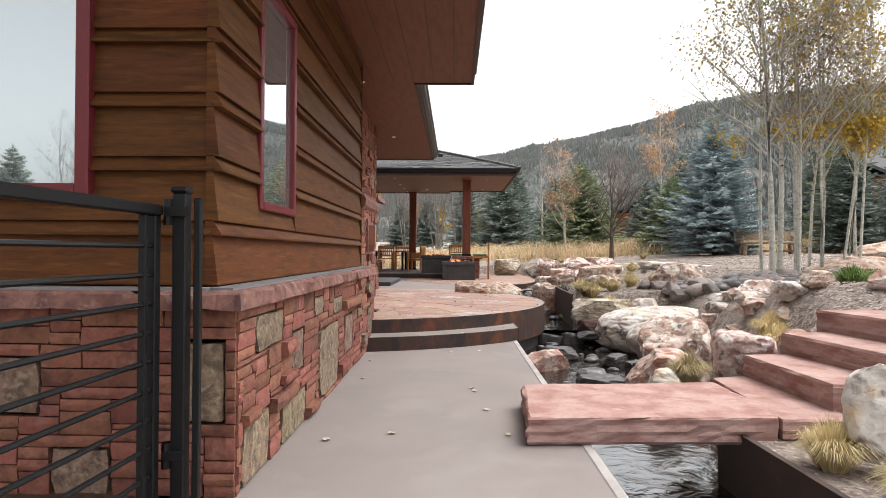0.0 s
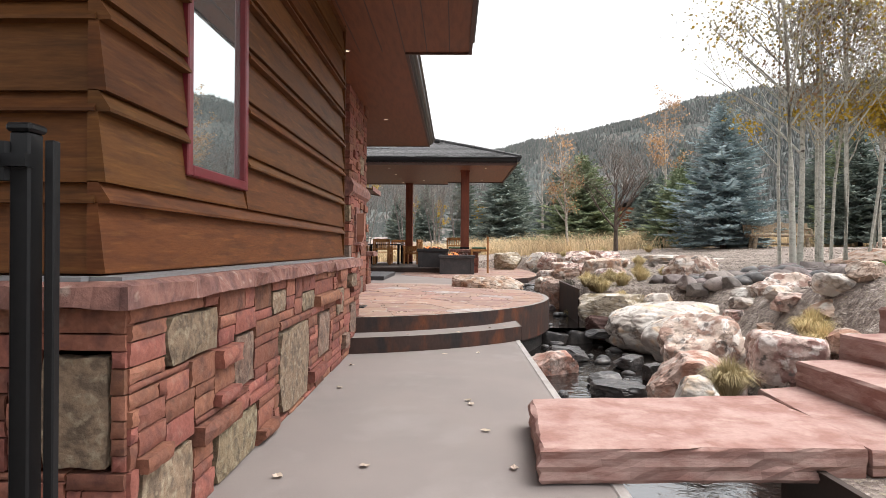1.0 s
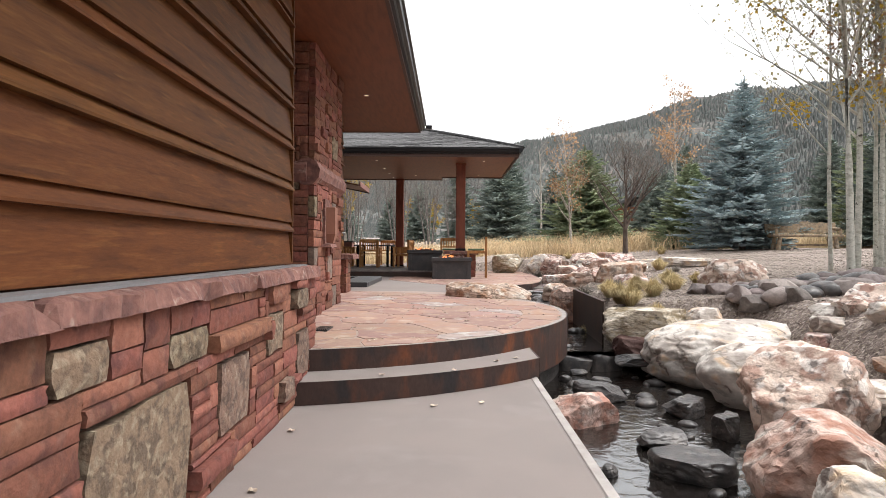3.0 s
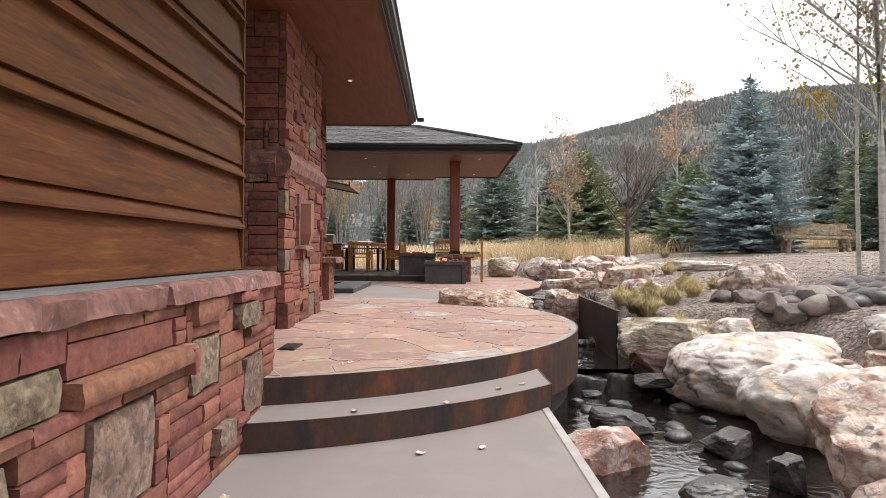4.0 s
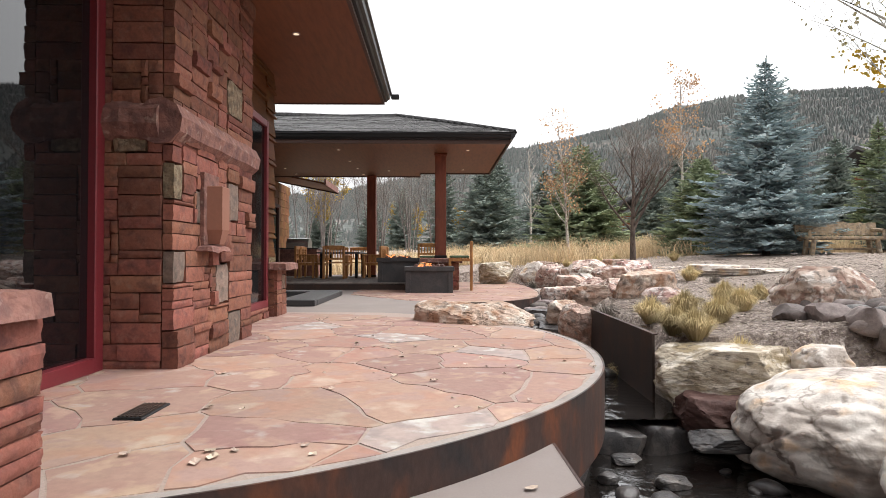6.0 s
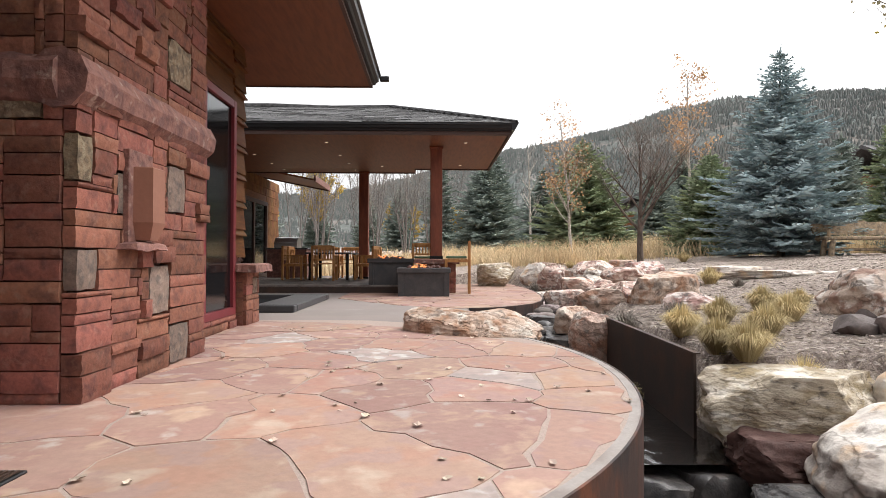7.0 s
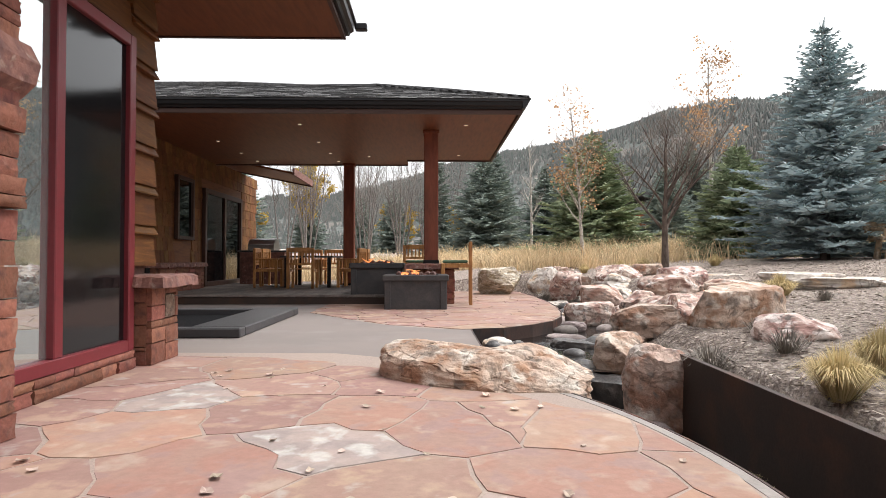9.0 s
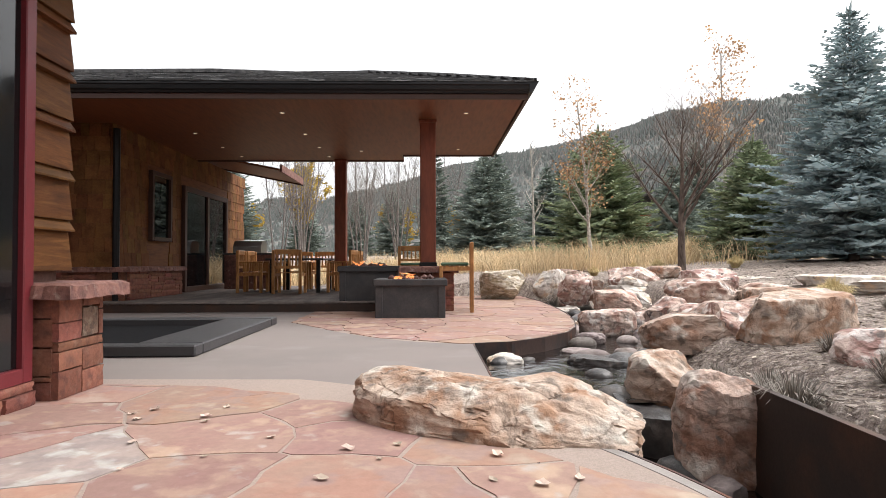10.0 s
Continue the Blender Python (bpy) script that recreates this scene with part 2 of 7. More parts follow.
SHINGLE = material("asphalt_shingle", (0.115, 0.112, 0.112), 0.9, accents=(((0.07, 0.068, 0.068), 0.45, 0.6), ((0.17, 0.165, 0.16), 0.55, 0.7)), scale=6, grain=60, bump=0.5, coords="World",
                   rand=0.35)
CUSHION = material("green_cushion", (0.10, 0.17, 0.11), 0.9, coords="World", amount=0.1)
LEAF_LITTER = material("dry_leaf", (0.46, 0.365, 0.295), 0.85, rand=0.3, hue=0.02, amount=0.15, bump=0.1)
BRUSHED = material("brushed_steel", (0.5, 0.5, 0.5), 0.3, 1.0, coords="World", amount=0.1, bump=0.03)
SCONCE = material("copper_brown_lamp", (0.27, 0.125, 0.085), 0.6, 0.1, coords="World", amount=0.08, bump=0.05, scale=4)
# Near-black colour standing in for the shade down in the spa well.
VOID = material("black_cover", (0.008, 0.008, 0.009), 0.9, coords="World", spec=0.1)
BARK_GREY = material("grey_bark", (0.23, 0.205, 0.19), 0.9, accents=(((0.13, 0.11, 0.10), 0.45, 0.62),), scale=8, grain=30, bump=0.2, coords="World")
RUBBER = material("tub_cover_vinyl", (0.055, 0.053, 0.055), 0.42, coords="World", scale=3, amount=0.1)
# Ridge colour is lifted towards grey: distance haze mixed into the forest tones.
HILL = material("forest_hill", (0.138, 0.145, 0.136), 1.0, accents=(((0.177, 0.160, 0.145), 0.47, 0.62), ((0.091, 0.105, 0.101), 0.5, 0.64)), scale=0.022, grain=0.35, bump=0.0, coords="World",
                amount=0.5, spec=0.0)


LIP = material("grey_mortar_lip", (0.30, 0.27, 0.25), 0.85, accents=(((0.22, 0.19, 0.175), 0.45, 0.7),), scale=3, grain=60, bump=0.2, coords="World", amount=0.12)


def foliage(name, base, other, translucent=0.25, var=0.3):
    m = bpy.data.materials.new(name)
    m.use_nodes = True
    n, l = m.node_tree.nodes, m.node_tree.links
    b = n["Principled BSDF"]
    geo = n.new("ShaderNodeNewGeometry")
    mix = n.new("ShaderNodeMixRGB")
    mix.inputs[1].default_value, mix.inputs[2].default_value = (*base, 1), (*other, 1)
    l.new(geo.outputs["Random Per Island"], mix.inputs[0])
    tex = n.new("ShaderNodeTexNoise")
    tex.inputs["Scale"].default_value = 1.7
    l.new(geo.outputs["Position"], tex.inputs["Vector"])
    rng = n.new("ShaderNodeMapRange")
    rng.inputs[1].default_value, rng.inputs[2].default_value = 0.3, 0.7
    rng.inputs[3].default_value, rng.inputs[4].default_value = 1 - var, 1 + var
    l.new(tex.outputs["Fac"], rng.inputs[0])
    hsv = n.new("ShaderNodeHueSaturation")
    l.new(mix.outputs[0], hsv.inputs["Color"])
    l.new(rng.outputs[0], hsv.inputs["Value"])
    l.new(hsv.outputs[0], b.inputs["Base Color"])
    b.inputs["Roughness"].default_value, b.inputs["Specular IOR Level"].default_value = 0.75, 0.2
    if translucent:
        tr, ms = n.new("ShaderNodeBsdfTranslucent"), n.new("ShaderNodeMixShader")
        l.new(hsv.outputs[0], tr.inputs["Color"])
        ms.inputs[0].default_value = translucent
        l.new(b.outputs[0], ms.inputs[1])
        l.new(tr.outputs[0], ms.inputs[2])
        l.new(ms.outputs[0], n["Material Output"].inputs["Surface"])
    return m


BLUE_NEEDLE = foliage("blue_spruce_needles", (0.245, 0.325, 0.340), (0.460, 0.545, 0.550), 0.1)
GREEN_NEEDLE = foliage("green_fir_needles", (0.175, 0.225, 0.125), (0.36, 0.405, 0.255), 0.1)
DARK_NEEDLE = foliage("dark_spruce_needles", (0.14, 0.18, 0.155), (0.31, 0.355, 0.31), 0.1)
ORANGE_LEAF = foliage("orange_autumn_leaves", (0.500, 0.275, 0.125), (0.675, 0.438, 0.250))
YELLOW_LEAF = foliage("yellow_autumn_leaves", (0.50, 0.32, 0.03), (0.40, 0.30, 0.06))
OLIVE_LEAF = foliage("olive_late_leaves", (0.34, 0.32, 0.16), (0.52, 0.46, 0.28))
BROWN_LEAF = foliage("brown_late_leaves", (0.24, 0.155, 0.09), (0.32, 0.21, 0.13))
TUFT_BLADE = foliage("bunchgrass_blades", (0.45, 0.36, 0.18), (0.72, 0.60, 0.36))
STRAW = foliage("straw_grass", (0.540, 0.410, 0.248), (0.734, 0.594, 0.389))
SHRUB_TWIG = foliage("dry_shrub_twigs", (0.22, 0.19, 0.165), (0.36, 0.33, 0.29), 0.0)
TWIG = foliage("bare_twigs", (0.20, 0.16, 0.135), (0.33, 0.28, 0.24), 0.0)
TWIG_PALE = foliage("pale_bare_twigs", (0.30, 0.27, 0.25), (0.44, 0.41, 0.38), 0.0)


def glass(name, tint=(0.02, 0.025, 0.025), coat=0.0):
    m = bpy.data.materials.new(name)
    m.use_nodes = True
    b = m.node_tree.nodes["Principled BSDF"]
    b.inputs["Base Color"].default_value = (*tint, 1)
    b.inputs["Metallic"].default_value = coat
    b.inputs["Roughness"].default_value = 0.02
    b.inputs["Specular IOR Level"].default_value = 1.0
    b.inputs["IOR"].default_value = 1.75
    return m


GLASS = glass("coated_window_glass", (0.55, 0.60, 0.60), 0.85)
SCREEN = material("insect_screen", (0.007, 0.007, 0.008), 0.07, amount=0.15, bump=0.02, coords="World", scale=3, spec=0.5)
DARK_GLASS = glass("dark_clear_glass", (0.006, 0.006, 0.007))
DARK_GLASS.node_tree.nodes["Principled BSDF"].inputs["IOR"].default_value = 1.5
WATER = glass("creek_water", (0.012, 0.010, 0.009))
n_, l_ = WATER.node_tree.nodes, WATER.node_tree.links
n_["Principled BSDF"].inputs["IOR"].default_value = 1.9
wt, wb, wg = n_.new("ShaderNodeTexNoise"), n_.new("ShaderNodeBump"), n_.new("ShaderNodeNewGeometry")
wt.inputs["Scale"].default_value, wt.inputs["Detail"].default_value, wt.inputs["Distortion"].default_value = 5.0, 5, 1.6
wb.inputs["Strength"].default_value, wb.inputs["Distance"].default_value = 0.38, 0.025
l_.new(wg.outputs["Position"], wt.inputs["Vector"])
l_.new(wt.outputs["Fac"], wb.inputs["Height"])
l_.new(wb.outputs[0], n_["Principled BSDF"].inputs["Normal"])


def glow(name, colour, power):
    m = bpy.data.materials.new(name)
    m.use_nodes = True
    b = m.node_tree.nodes["Principled BSDF"]
    b.inputs["Base Color"].default_value = (*colour, 1)
    b.inputs["Emission Color"].default_value = (*colour, 1)
    b.inputs["Emission Strength"].default_value = power
    return m


LAMP_GLOW = glow("recessed_lamp", (1.0, 0.80, 0.58), 0.4)
FLAME = glow("gas_flame", (1.0, 0.36, 0.12), 0.4)


# ---- mesh helpers ----
def finish(bm, name, mat, smooth=False):
    me = bpy.data.meshes.new(name)
    bm.to_mesh(me)
    bm.free()
    me.materials.append(mat)
    if smooth:
        me.polygons.foreach_set("use_smooth", [True] * len(me.polygons))
    return me


def part(name, bm, mat, parent=None, label="", smooth=False):
    ob = new(name, finish(bm, name, mat, smooth))
    if parent:
        ob.parent = parent
    return tagged(ob, label)


def piece(name, me, m, parent):
    ob = new(name, me)
    ob.parent = parent
    ob.matrix_local = m
    return ob


def thing(name, label, category, at=(0, 0, 0), rz=0.0, group="", kind=""):
    ob = new(name)
    ob.matrix_world = pose(*at, 0, 0, rz)
    ob.empty_display_size = 0.1
    return tagged(ob, label, category, group, kind)


def add_box(bm, x0, x1, y0, y1, z0, z1, bevel=0.0, m=None):
    made = bmesh.ops.create_cube(bm, size=1.0)["verts"]
    for v in made:
        v.co = Vector((x0 + (v.co.x + 0.5) * (x1 - x0), y0 + (v.co.y + 0.5) * (y1 - y0), z0 + (v.co.z + 0.5) * (z1 - z0)))
    if bevel:
        es = list({e for v in made for e in v.link_edges})
        out = bmesh.ops.bevel(bm, geom=es, offset=bevel, segments=1, affect="EDGES")
        made = list({v for f in out["faces"] for v in f.verts} | {v for v in made if v.is_valid})
    if m is not None:
        for v in made:
            v.co = m @ v.co
    return made


def box(x0, x1, y0, y1, z0, z1, bevel=0.0, m=None):
    bm = bmesh.new()
    add_box(bm, x0, x1, y0, y1, z0, z1, bevel, m)
    return bm


def prism(outline, z0, z1, bevel=0.0):
    bm = bmesh.new()
    low = [bm.verts.new((x, y, z0)) for x, y in outline]
    top = [bm.verts.new((x, y, z1)) for x, y in outline]
    n = len(outline)
    bm.faces.new(low[::-1])
    cap = bm.faces.new(top)
    for i in range(n):
        bm.faces.new((low[i], low[(i + 1) % n], top[(i + 1) % n], top[i]))
    bmesh.ops.recalc_face_normals(bm, faces=bm.faces)
    if bevel:
        bmesh.ops.bevel(bm, geom=list(cap.edges), offset=bevel, segments=1, affect="EDGES")
    return bm


def tube(bm, pts, radii, sides=6):
    """A tapered limb through the given points."""
    rings = []
    for i, p in enumerate(pts):
        d = (Vector(pts[min(i + 1, len(pts) - 1)]) - Vector(pts[max(i - 1, 0)])).normalized()
        a = d.orthogonal().normalized()
        b = d.cross(a)
        rings.append([bm.verts.new(Vector(p) + radii[i] * (math.cos(k * math.tau / sides) * a + math.sin(k * math.tau / sides) * b)) for k in range(sides)])
    for q, r in zip(rings, rings[1:]):
        best = min(range(sides), key=lambda s: (q[0].co - r[s].co).length)
        for k in range(sides):
            bm.faces.new((q[k], q[(k + 1) % sides], r[(k + 1 + best) % sides], r[(k + best) % sides]))
    return rings


def boulder_mesh(name, seed, mat, cuts=7, rough=0.16, detail=3, flat=0.0, soft=False, shape=None):
    """A unit boulder: a rounded block trimmed by random planes, with ledges, folds, cracks and chipped edges; shape may bend it first."""
    rnd = random.Random(seed)
    bm = bmesh.new()
    bmesh.ops.create_icosphere(bm, subdivisions=detail + 1, radius=1.0)
    planes, lim = [], []
    for _ in range(cuts // 2 + 2 if flat else cuts + (0 if soft else 4)):
        planes.append(Vector((rnd.uniform(-1, 1), rnd.uniform(-1, 1), rnd.uniform(-0.5, 0.8))).normalized())
        lim.append(rnd.uniform(0.72, 0.98) if soft else rnd.uniform(0.66, 0.98))
    if flat:
        planes.append(Vector((rnd.uniform(-0.12, 0.12), rnd.uniform(-0.16, 0.02), 1)).normalized())
        lim.append(0.80)
    power = 2.1 if soft else (4.4 if flat else 3.0)
    off = Vector((seed * 3.1, seed * 1.7, seed * 0.9))
    strata = Vector((rnd.uniform(-0.45, 0.45), rnd.uniform(-0.3, 0.3), 1)).normalized()
    fold = Vector((rnd.uniform(-0.5, 0.5), 0.6, 0.7)).normalized()
    for v in bm.verts:
        d = v.co.normalized()
        p = d * (abs(d.x) ** power + abs(d.y) ** power + abs(d.z) ** power) ** (-1 / power)
        for q, s in zip(planes, lim):
            over = p.dot(q) - s
            if over > 0:
                p -= q * over * (0.75 if soft else 1.0)
        n1, n2 = noise.noise(p * 1.4 + off), noise.noise(p * 3.4 + off)
        n3, n4 = noise.noise(p * 8.0 + off), noise.noise(p * 19.0 + off)
        crack = abs(noise.noise(p * 1.5 - off) + 0.12 * n3)
        crack = max(0.0, 1 - crack / 0.03)
        lift = rough * (0.45 * n1 + 0.24 * n2 + 0.09 * n3 + 0.045 * n4)
        if soft:
            wave = abs(math.sin(p.dot(fold) * 2.7 + 1.5 * n1))
            lift -= 0.055 * max(0.0, 1 - wave / 0.28) ** 1.5 + 0.035 * crack
        else:
            k = p.dot(strata) * 3.2 + 0.8 * n2
            lift += 0.022 * (ease(0.4, 0.6, k - math.floor(k)) - 0.5) - 0.055 * crack
        p += p.normalized() * lift
        v.co = shape(p) if shape else p
    me = finish(bm, name, mat, True)
    if not soft:
        me.set_sharp_from_angle(angle=radians(34))
    return me


def ease(a, b, v):
    k = min(max((v - a) / (b - a), 0.0), 1.0)
    return k * k * (3 - 2 * k)


# ---- ground, creek ----
CX, CY, RP, ZP = -1.616, 10.635, 3.458, 0.33
CREEK = [(1.75, -6.0), (1.72, 2.0), (1.72, 4.5), (1.78, 6.6), (1.95, 8.4), (2.12, 10.2), (2.05, 12.0), (2.05, 13.6), (2.2, 15.2), (3.0, 16.6), (3.55, 18.6), (3.5, 21.0), (2.2, 24.0)]


def creek_x(y):
    for (x0, y0), (x1, y1) in zip(CREEK, CREEK[1:]):
        if y0 <= y <= y1:
            k = (y - y0) / (y1 - y0)
            return x0 + (x1 - x0) * k
    return CREEK[0][0] if y < 0 else CREEK[-1][0]


def ground_z(x, y):
    rise = 0.40 + 0.085 * (x - 2.4) + 0.03 * max(0.0, y - 14.0)
    near = 0.02 + 0.40 * (x - 2.45) + 0.14 * max(0.0, y - 5.2)
    rise += (min(max(near, 0.03), 0.95) - rise) * (1 - ease(6.0, 8.5, y)) if x > 2.0 else 0.0
    rise = max(rise, -2.0)
    rise = 1.25 - math.log1p(math.exp((1.25 - rise) * 6)) / 6 if rise < 4 else 1.25
    rise += 0.02 * max(0.0, math.hypot(x, y) - 40) * ease(40, 90, math.hypot(x, y))
    rise += 0.05 * noise.noise(Vector((x * 0.7, y * 0.7, 0))) + 0.02 * noise.noise(Vector((x * 2.3, y * 2.3, 4)))
    bed = -0.62 + 0.26 * ease(9.75, 10.1, y) + 0.44 * ease(13.3, 13.9, y)
    cx = creek_x(y)
    if y < 24:
        wide = ease(4.6, 6.0, y) * (1 - ease(9.95, 10.4, y))
        side = ease(0.45 + 0.6 * wide, 0.95 + 1.5 * wide, x - cx) if y < 12 else ease(0.5, 1.1, x - cx)
        if 10.4 < y < 13.0:
            side = ease(2.45, 2.66, x)
        z = bed + (rise - bed) * side
        if x < cx:
            z = bed
        if y > 14:
            z += (min(rise, 0.2) - z) * ease(0.0, 1.0, cx - 0.8 - x) * ease(22, 24, y)
    else:
        z = rise
    if x < 1.0 and y < 27:
        z = min(z, -0.3)
    return z


def build_ground():
    """One sheet, fine near the walk, coarse out to the horizon."""
    def steps(lo, hi, fine, far):
        out = [lo]
        v = lo
        while v < hi:
            v += fine
            out.append(v)
        s = fine
        v = hi
        while v < far:
            s *= 1.25
            v += s
            out.append(v)
        s, v = fine, lo
        while v > -far:
            s *= 1.25
            v -= s
            out.insert(0, v)
        return out
    xs, ys = steps(0.8, 13.0, 0.16, 1500), steps(-2.0, 26.0, 0.18, 1500)
    vs = [(x, y, ground_z(x, y)) for y in ys for x in xs]
    w = len(xs)
    fs = [(j * w + i, j * w + i + 1, (j + 1) * w + i + 1, (j + 1) * w + i) for j in range(len(ys) - 1) for i in range(w - 1)]
    me = bpy.data.meshes.new("ground")
    me.from_pydata(vs, [], fs)
    me.materials.append(MULCH)
    me.polygons.foreach_set("use_smooth", [True] * len(fs))
    return tagged(new("ground", me), "brown bark mulch slope beside the creek", "ground", kind="structure")


ground = build_ground()


def sheet(name, outline, z, mat, label, category):
    bm = bmesh.new()
    bm.faces.new([bm.verts.new((x, y, z)) for x, y in outline])
    return tagged(part(name, bm, mat), label, category, kind="structure")


sheet("water", [(0.9, -6), (3.4, -6), (3.4, 9.95), (0.9, 9.95)], -0.34, WATER, "dark rippling creek water reflecting white sky", "water")
sheet("water", [(1.10, 13.62), (4.8, 13.62), (4.8, 22.5), (1.10, 22.5)], 0.18, WATER, "dark shallow pool below the upper terrace", "water")

sheet("water", [(0.9, 9.96), (2.5, 9.96), (2.5, 13.6), (0.9, 13.6)], -0.12, WATER, "dark narrow channel between the terrace and the steel wall", "water")
weir = boulder_mesh("weir_stone", 83, ROCK_WET, 4, 0.2, 3, 0.7)
for k, (x, y, z) in enumerate(((1.28, 13.62, -0.14), (1.72, 13.67, -0.14), (2.12, 13.62, -0.14), (2.52, 13.67, -0.14), (1.88, 10.02, -0.50), (2.22, 10.05, -0.49))):
    o = new("weir_stone", weir)
    o.matrix_world = Matrix.Translation((x, y, z)) @ pose(0, 0, 0, 0, 0, 40 * k) @ Matrix.Diagonal((0.27, 0.22, 0.38, 1))
    tagged(o, "dark wet stone forming the spill between the pools", "boulder", "weir stones")

# ---- paved floors ----
walkway = tagged(part("pavement", box(-0.95, 1.03, -4.0, 8.2, -0.6, 0.0), CONCRETE), "smooth tan concrete walkway beside the house", "walkway", kind="structure")
part("edging", box(1.03, 1.095, -4.0, 7.93, -0.6, 0.006, 0.008), CURB, walkway, "pale concrete edge strip")


def arc(cx, cy, r, a0, a1, n):
    return [(cx + r * math.cos(radians(a0 + (a1 - a0) * i / n)), cy + r * math.sin(radians(a0 + (a1 - a0) * i / n))) for i in range(n + 1)]


def ring_wall(name, cx, cy, r0, r1, a0, a1, z0, z1, mat, parent, label="", n=60):
    inner, outer = arc(cx, cy, r0, a0, a1, n), arc(cx, cy, r1, a0, a1, n)
    bm = bmesh.new()
    grid = [[bm.verts.new((x, y, z)) for (x, y), z in ((o, z0), (o, z1), (i, z1), (i, z0))] for o, i in zip(outer, inner)]
    for p, q in zip(grid, grid[1:]):
        for k in range(4):
            bm.faces.new((p[k], q[k], q[(k + 1) % 4], p[(k + 1) % 4]))
    bm.faces.new(grid[0]), bm.faces.new(grid[-1])
    bmesh.ops.recalc_face_normals(bm, faces=bm.faces)
    return part(name, bm, mat, parent, label)


# lower terrace: round flagstone landing held by a steel band
terrace = tagged(part("floor", prism(arc(CX, CY, RP - 0.035, -90, 66, 70) + [(-3.2, 13.9), (-3.2, 7.2)], -0.06, ZP - 0.0015), JOINT),
                 "round red flagstone terrace held by a weathered steel band", "terrace", kind="structure")
ring_wall("steel_band", CX, CY, RP - 0.012, RP, -88, 40, -0.12, ZP + 0.004, STEEL, terrace, "rust-streaked weathering steel band")
# Footing borrows the dark wet-stone colour for the shadow gap under the band.
ring_wall("footing", CX, CY, RP - 0.20, RP - 0.10, -88, 40, -0.7, -0.06, ROCK_WET, terrace, "dark footing set back for the shadow gap under the band")
ring_wall("lip", CX, CY, RP - 0.065, RP - 0.012, -88, 40, ZP - 0.05, ZP + 0.001, LIP, terrace, "pale mortar lip inside the band")

# step below the terrace: concrete tread, steel riser, cut off along the walkway's edge
RS, ZS = 3.85, 0.165
a_end = math.degrees(math.asin((1.115 - CX) / RS)) - 90
a_in = math.degrees(math.asin((1.10 - CX) / (RP + 0.001))) - 90
front = arc(CX, CY, RS - 0.010, -79, a_end, 30)
back = arc(CX, CY, RP + 0.002, a_in, -79, 30)
step = tagged(part("step", prism(front + back, 0.002, ZS), CONCRETE), "curved concrete step with a steel riser below the terrace", "step", kind="structure")
ring_wall("riser", CX, CY, RS - 0.010, RS, -79, a_end, 0.002, ZS + 0.003, STEEL, step, "dark rust-brown steel riser", 30)
p0, p1 = front[-1], back[0]
dx, dy = p1[0] - p0[0], p1[1] - p0[1]
part("end_plate", prism([p0, (p0[0] + 0.012, p0[1]), (p1[0] + 0.012, p1[1]), p1], -0.3, ZS + 0.003), STEEL, step)

# concrete landing and the upper terrace
sheet_out = [(1.10, 15.55), (1.10, 12.0), (0.3, 12.0), (-1.2, 12.6), (-3.2, 13.0), (-9.0, 13.0), (-9.0, 19.8), (-1.2, 19.8), (-1.25, 17.97), (-0.85, 17.2), (-0.4, 16.6), (0.0, 16.1), (0.4, 15.78), (0.75, 15.6)]
landing = tagged(part("pavement", prism(sheet_out, -0.4, ZP - 0.004), CONCRETE), "smooth tan concrete landing between the terraces", "landing", kind="structure")
UPPER = [(1.12, 15.53), (1.5, 15.62), (1.9, 15.95), (2.25, 16.4), (2.5, 17.0), (2.68, 17.8), (2.85, 19.0), (2.95, 20.5), (2.98, 22.0), (2.9, 23.6), (2.6, 24.6), (-1.3, 24.6), (-1.28, 18.0), (-0.85, 17.2),
         (-0.4, 16.6), (0.0, 16.1), (0.4, 15.78), (0.75, 15.6)]
upper = tagged(part("floor", prism(UPPER, -0.3, ZP - 0.005), JOINT), "red flagstone upper terrace round the fire pit", "terrace", kind="structure")
bm = bmesh.new()
rim = UPPER[:11]
vv = []
for x, y in rim:
    o = Vector((x - 0.3, y - 19.0)).normalized() * 0.016
    vv.append([bm.verts.new((x + o.x, y + o.y, z)) for z in (-0.3, ZP + 0.005)] + [bm.verts.new((x, y, z)) for z in (ZP + 0.005, -0.3)])
for p, q in zip(vv, vv[1:]):
    for k in range(4):
        bm.faces.new((p[k], q[k], q[(k + 1) % 4], p[(k + 1) % 4]))
bmesh.ops.recalc_face_normals(bm, faces=bm.faces)
part("steel_band", bm, STEEL, upper, "weathering steel band")
part("steel_edge", box(1.101, 1.113, 12.0, 15.54, -0.3, ZP), STEEL, landing, "weathering steel edge plate")

# ---- stone work ----
STONES = {}


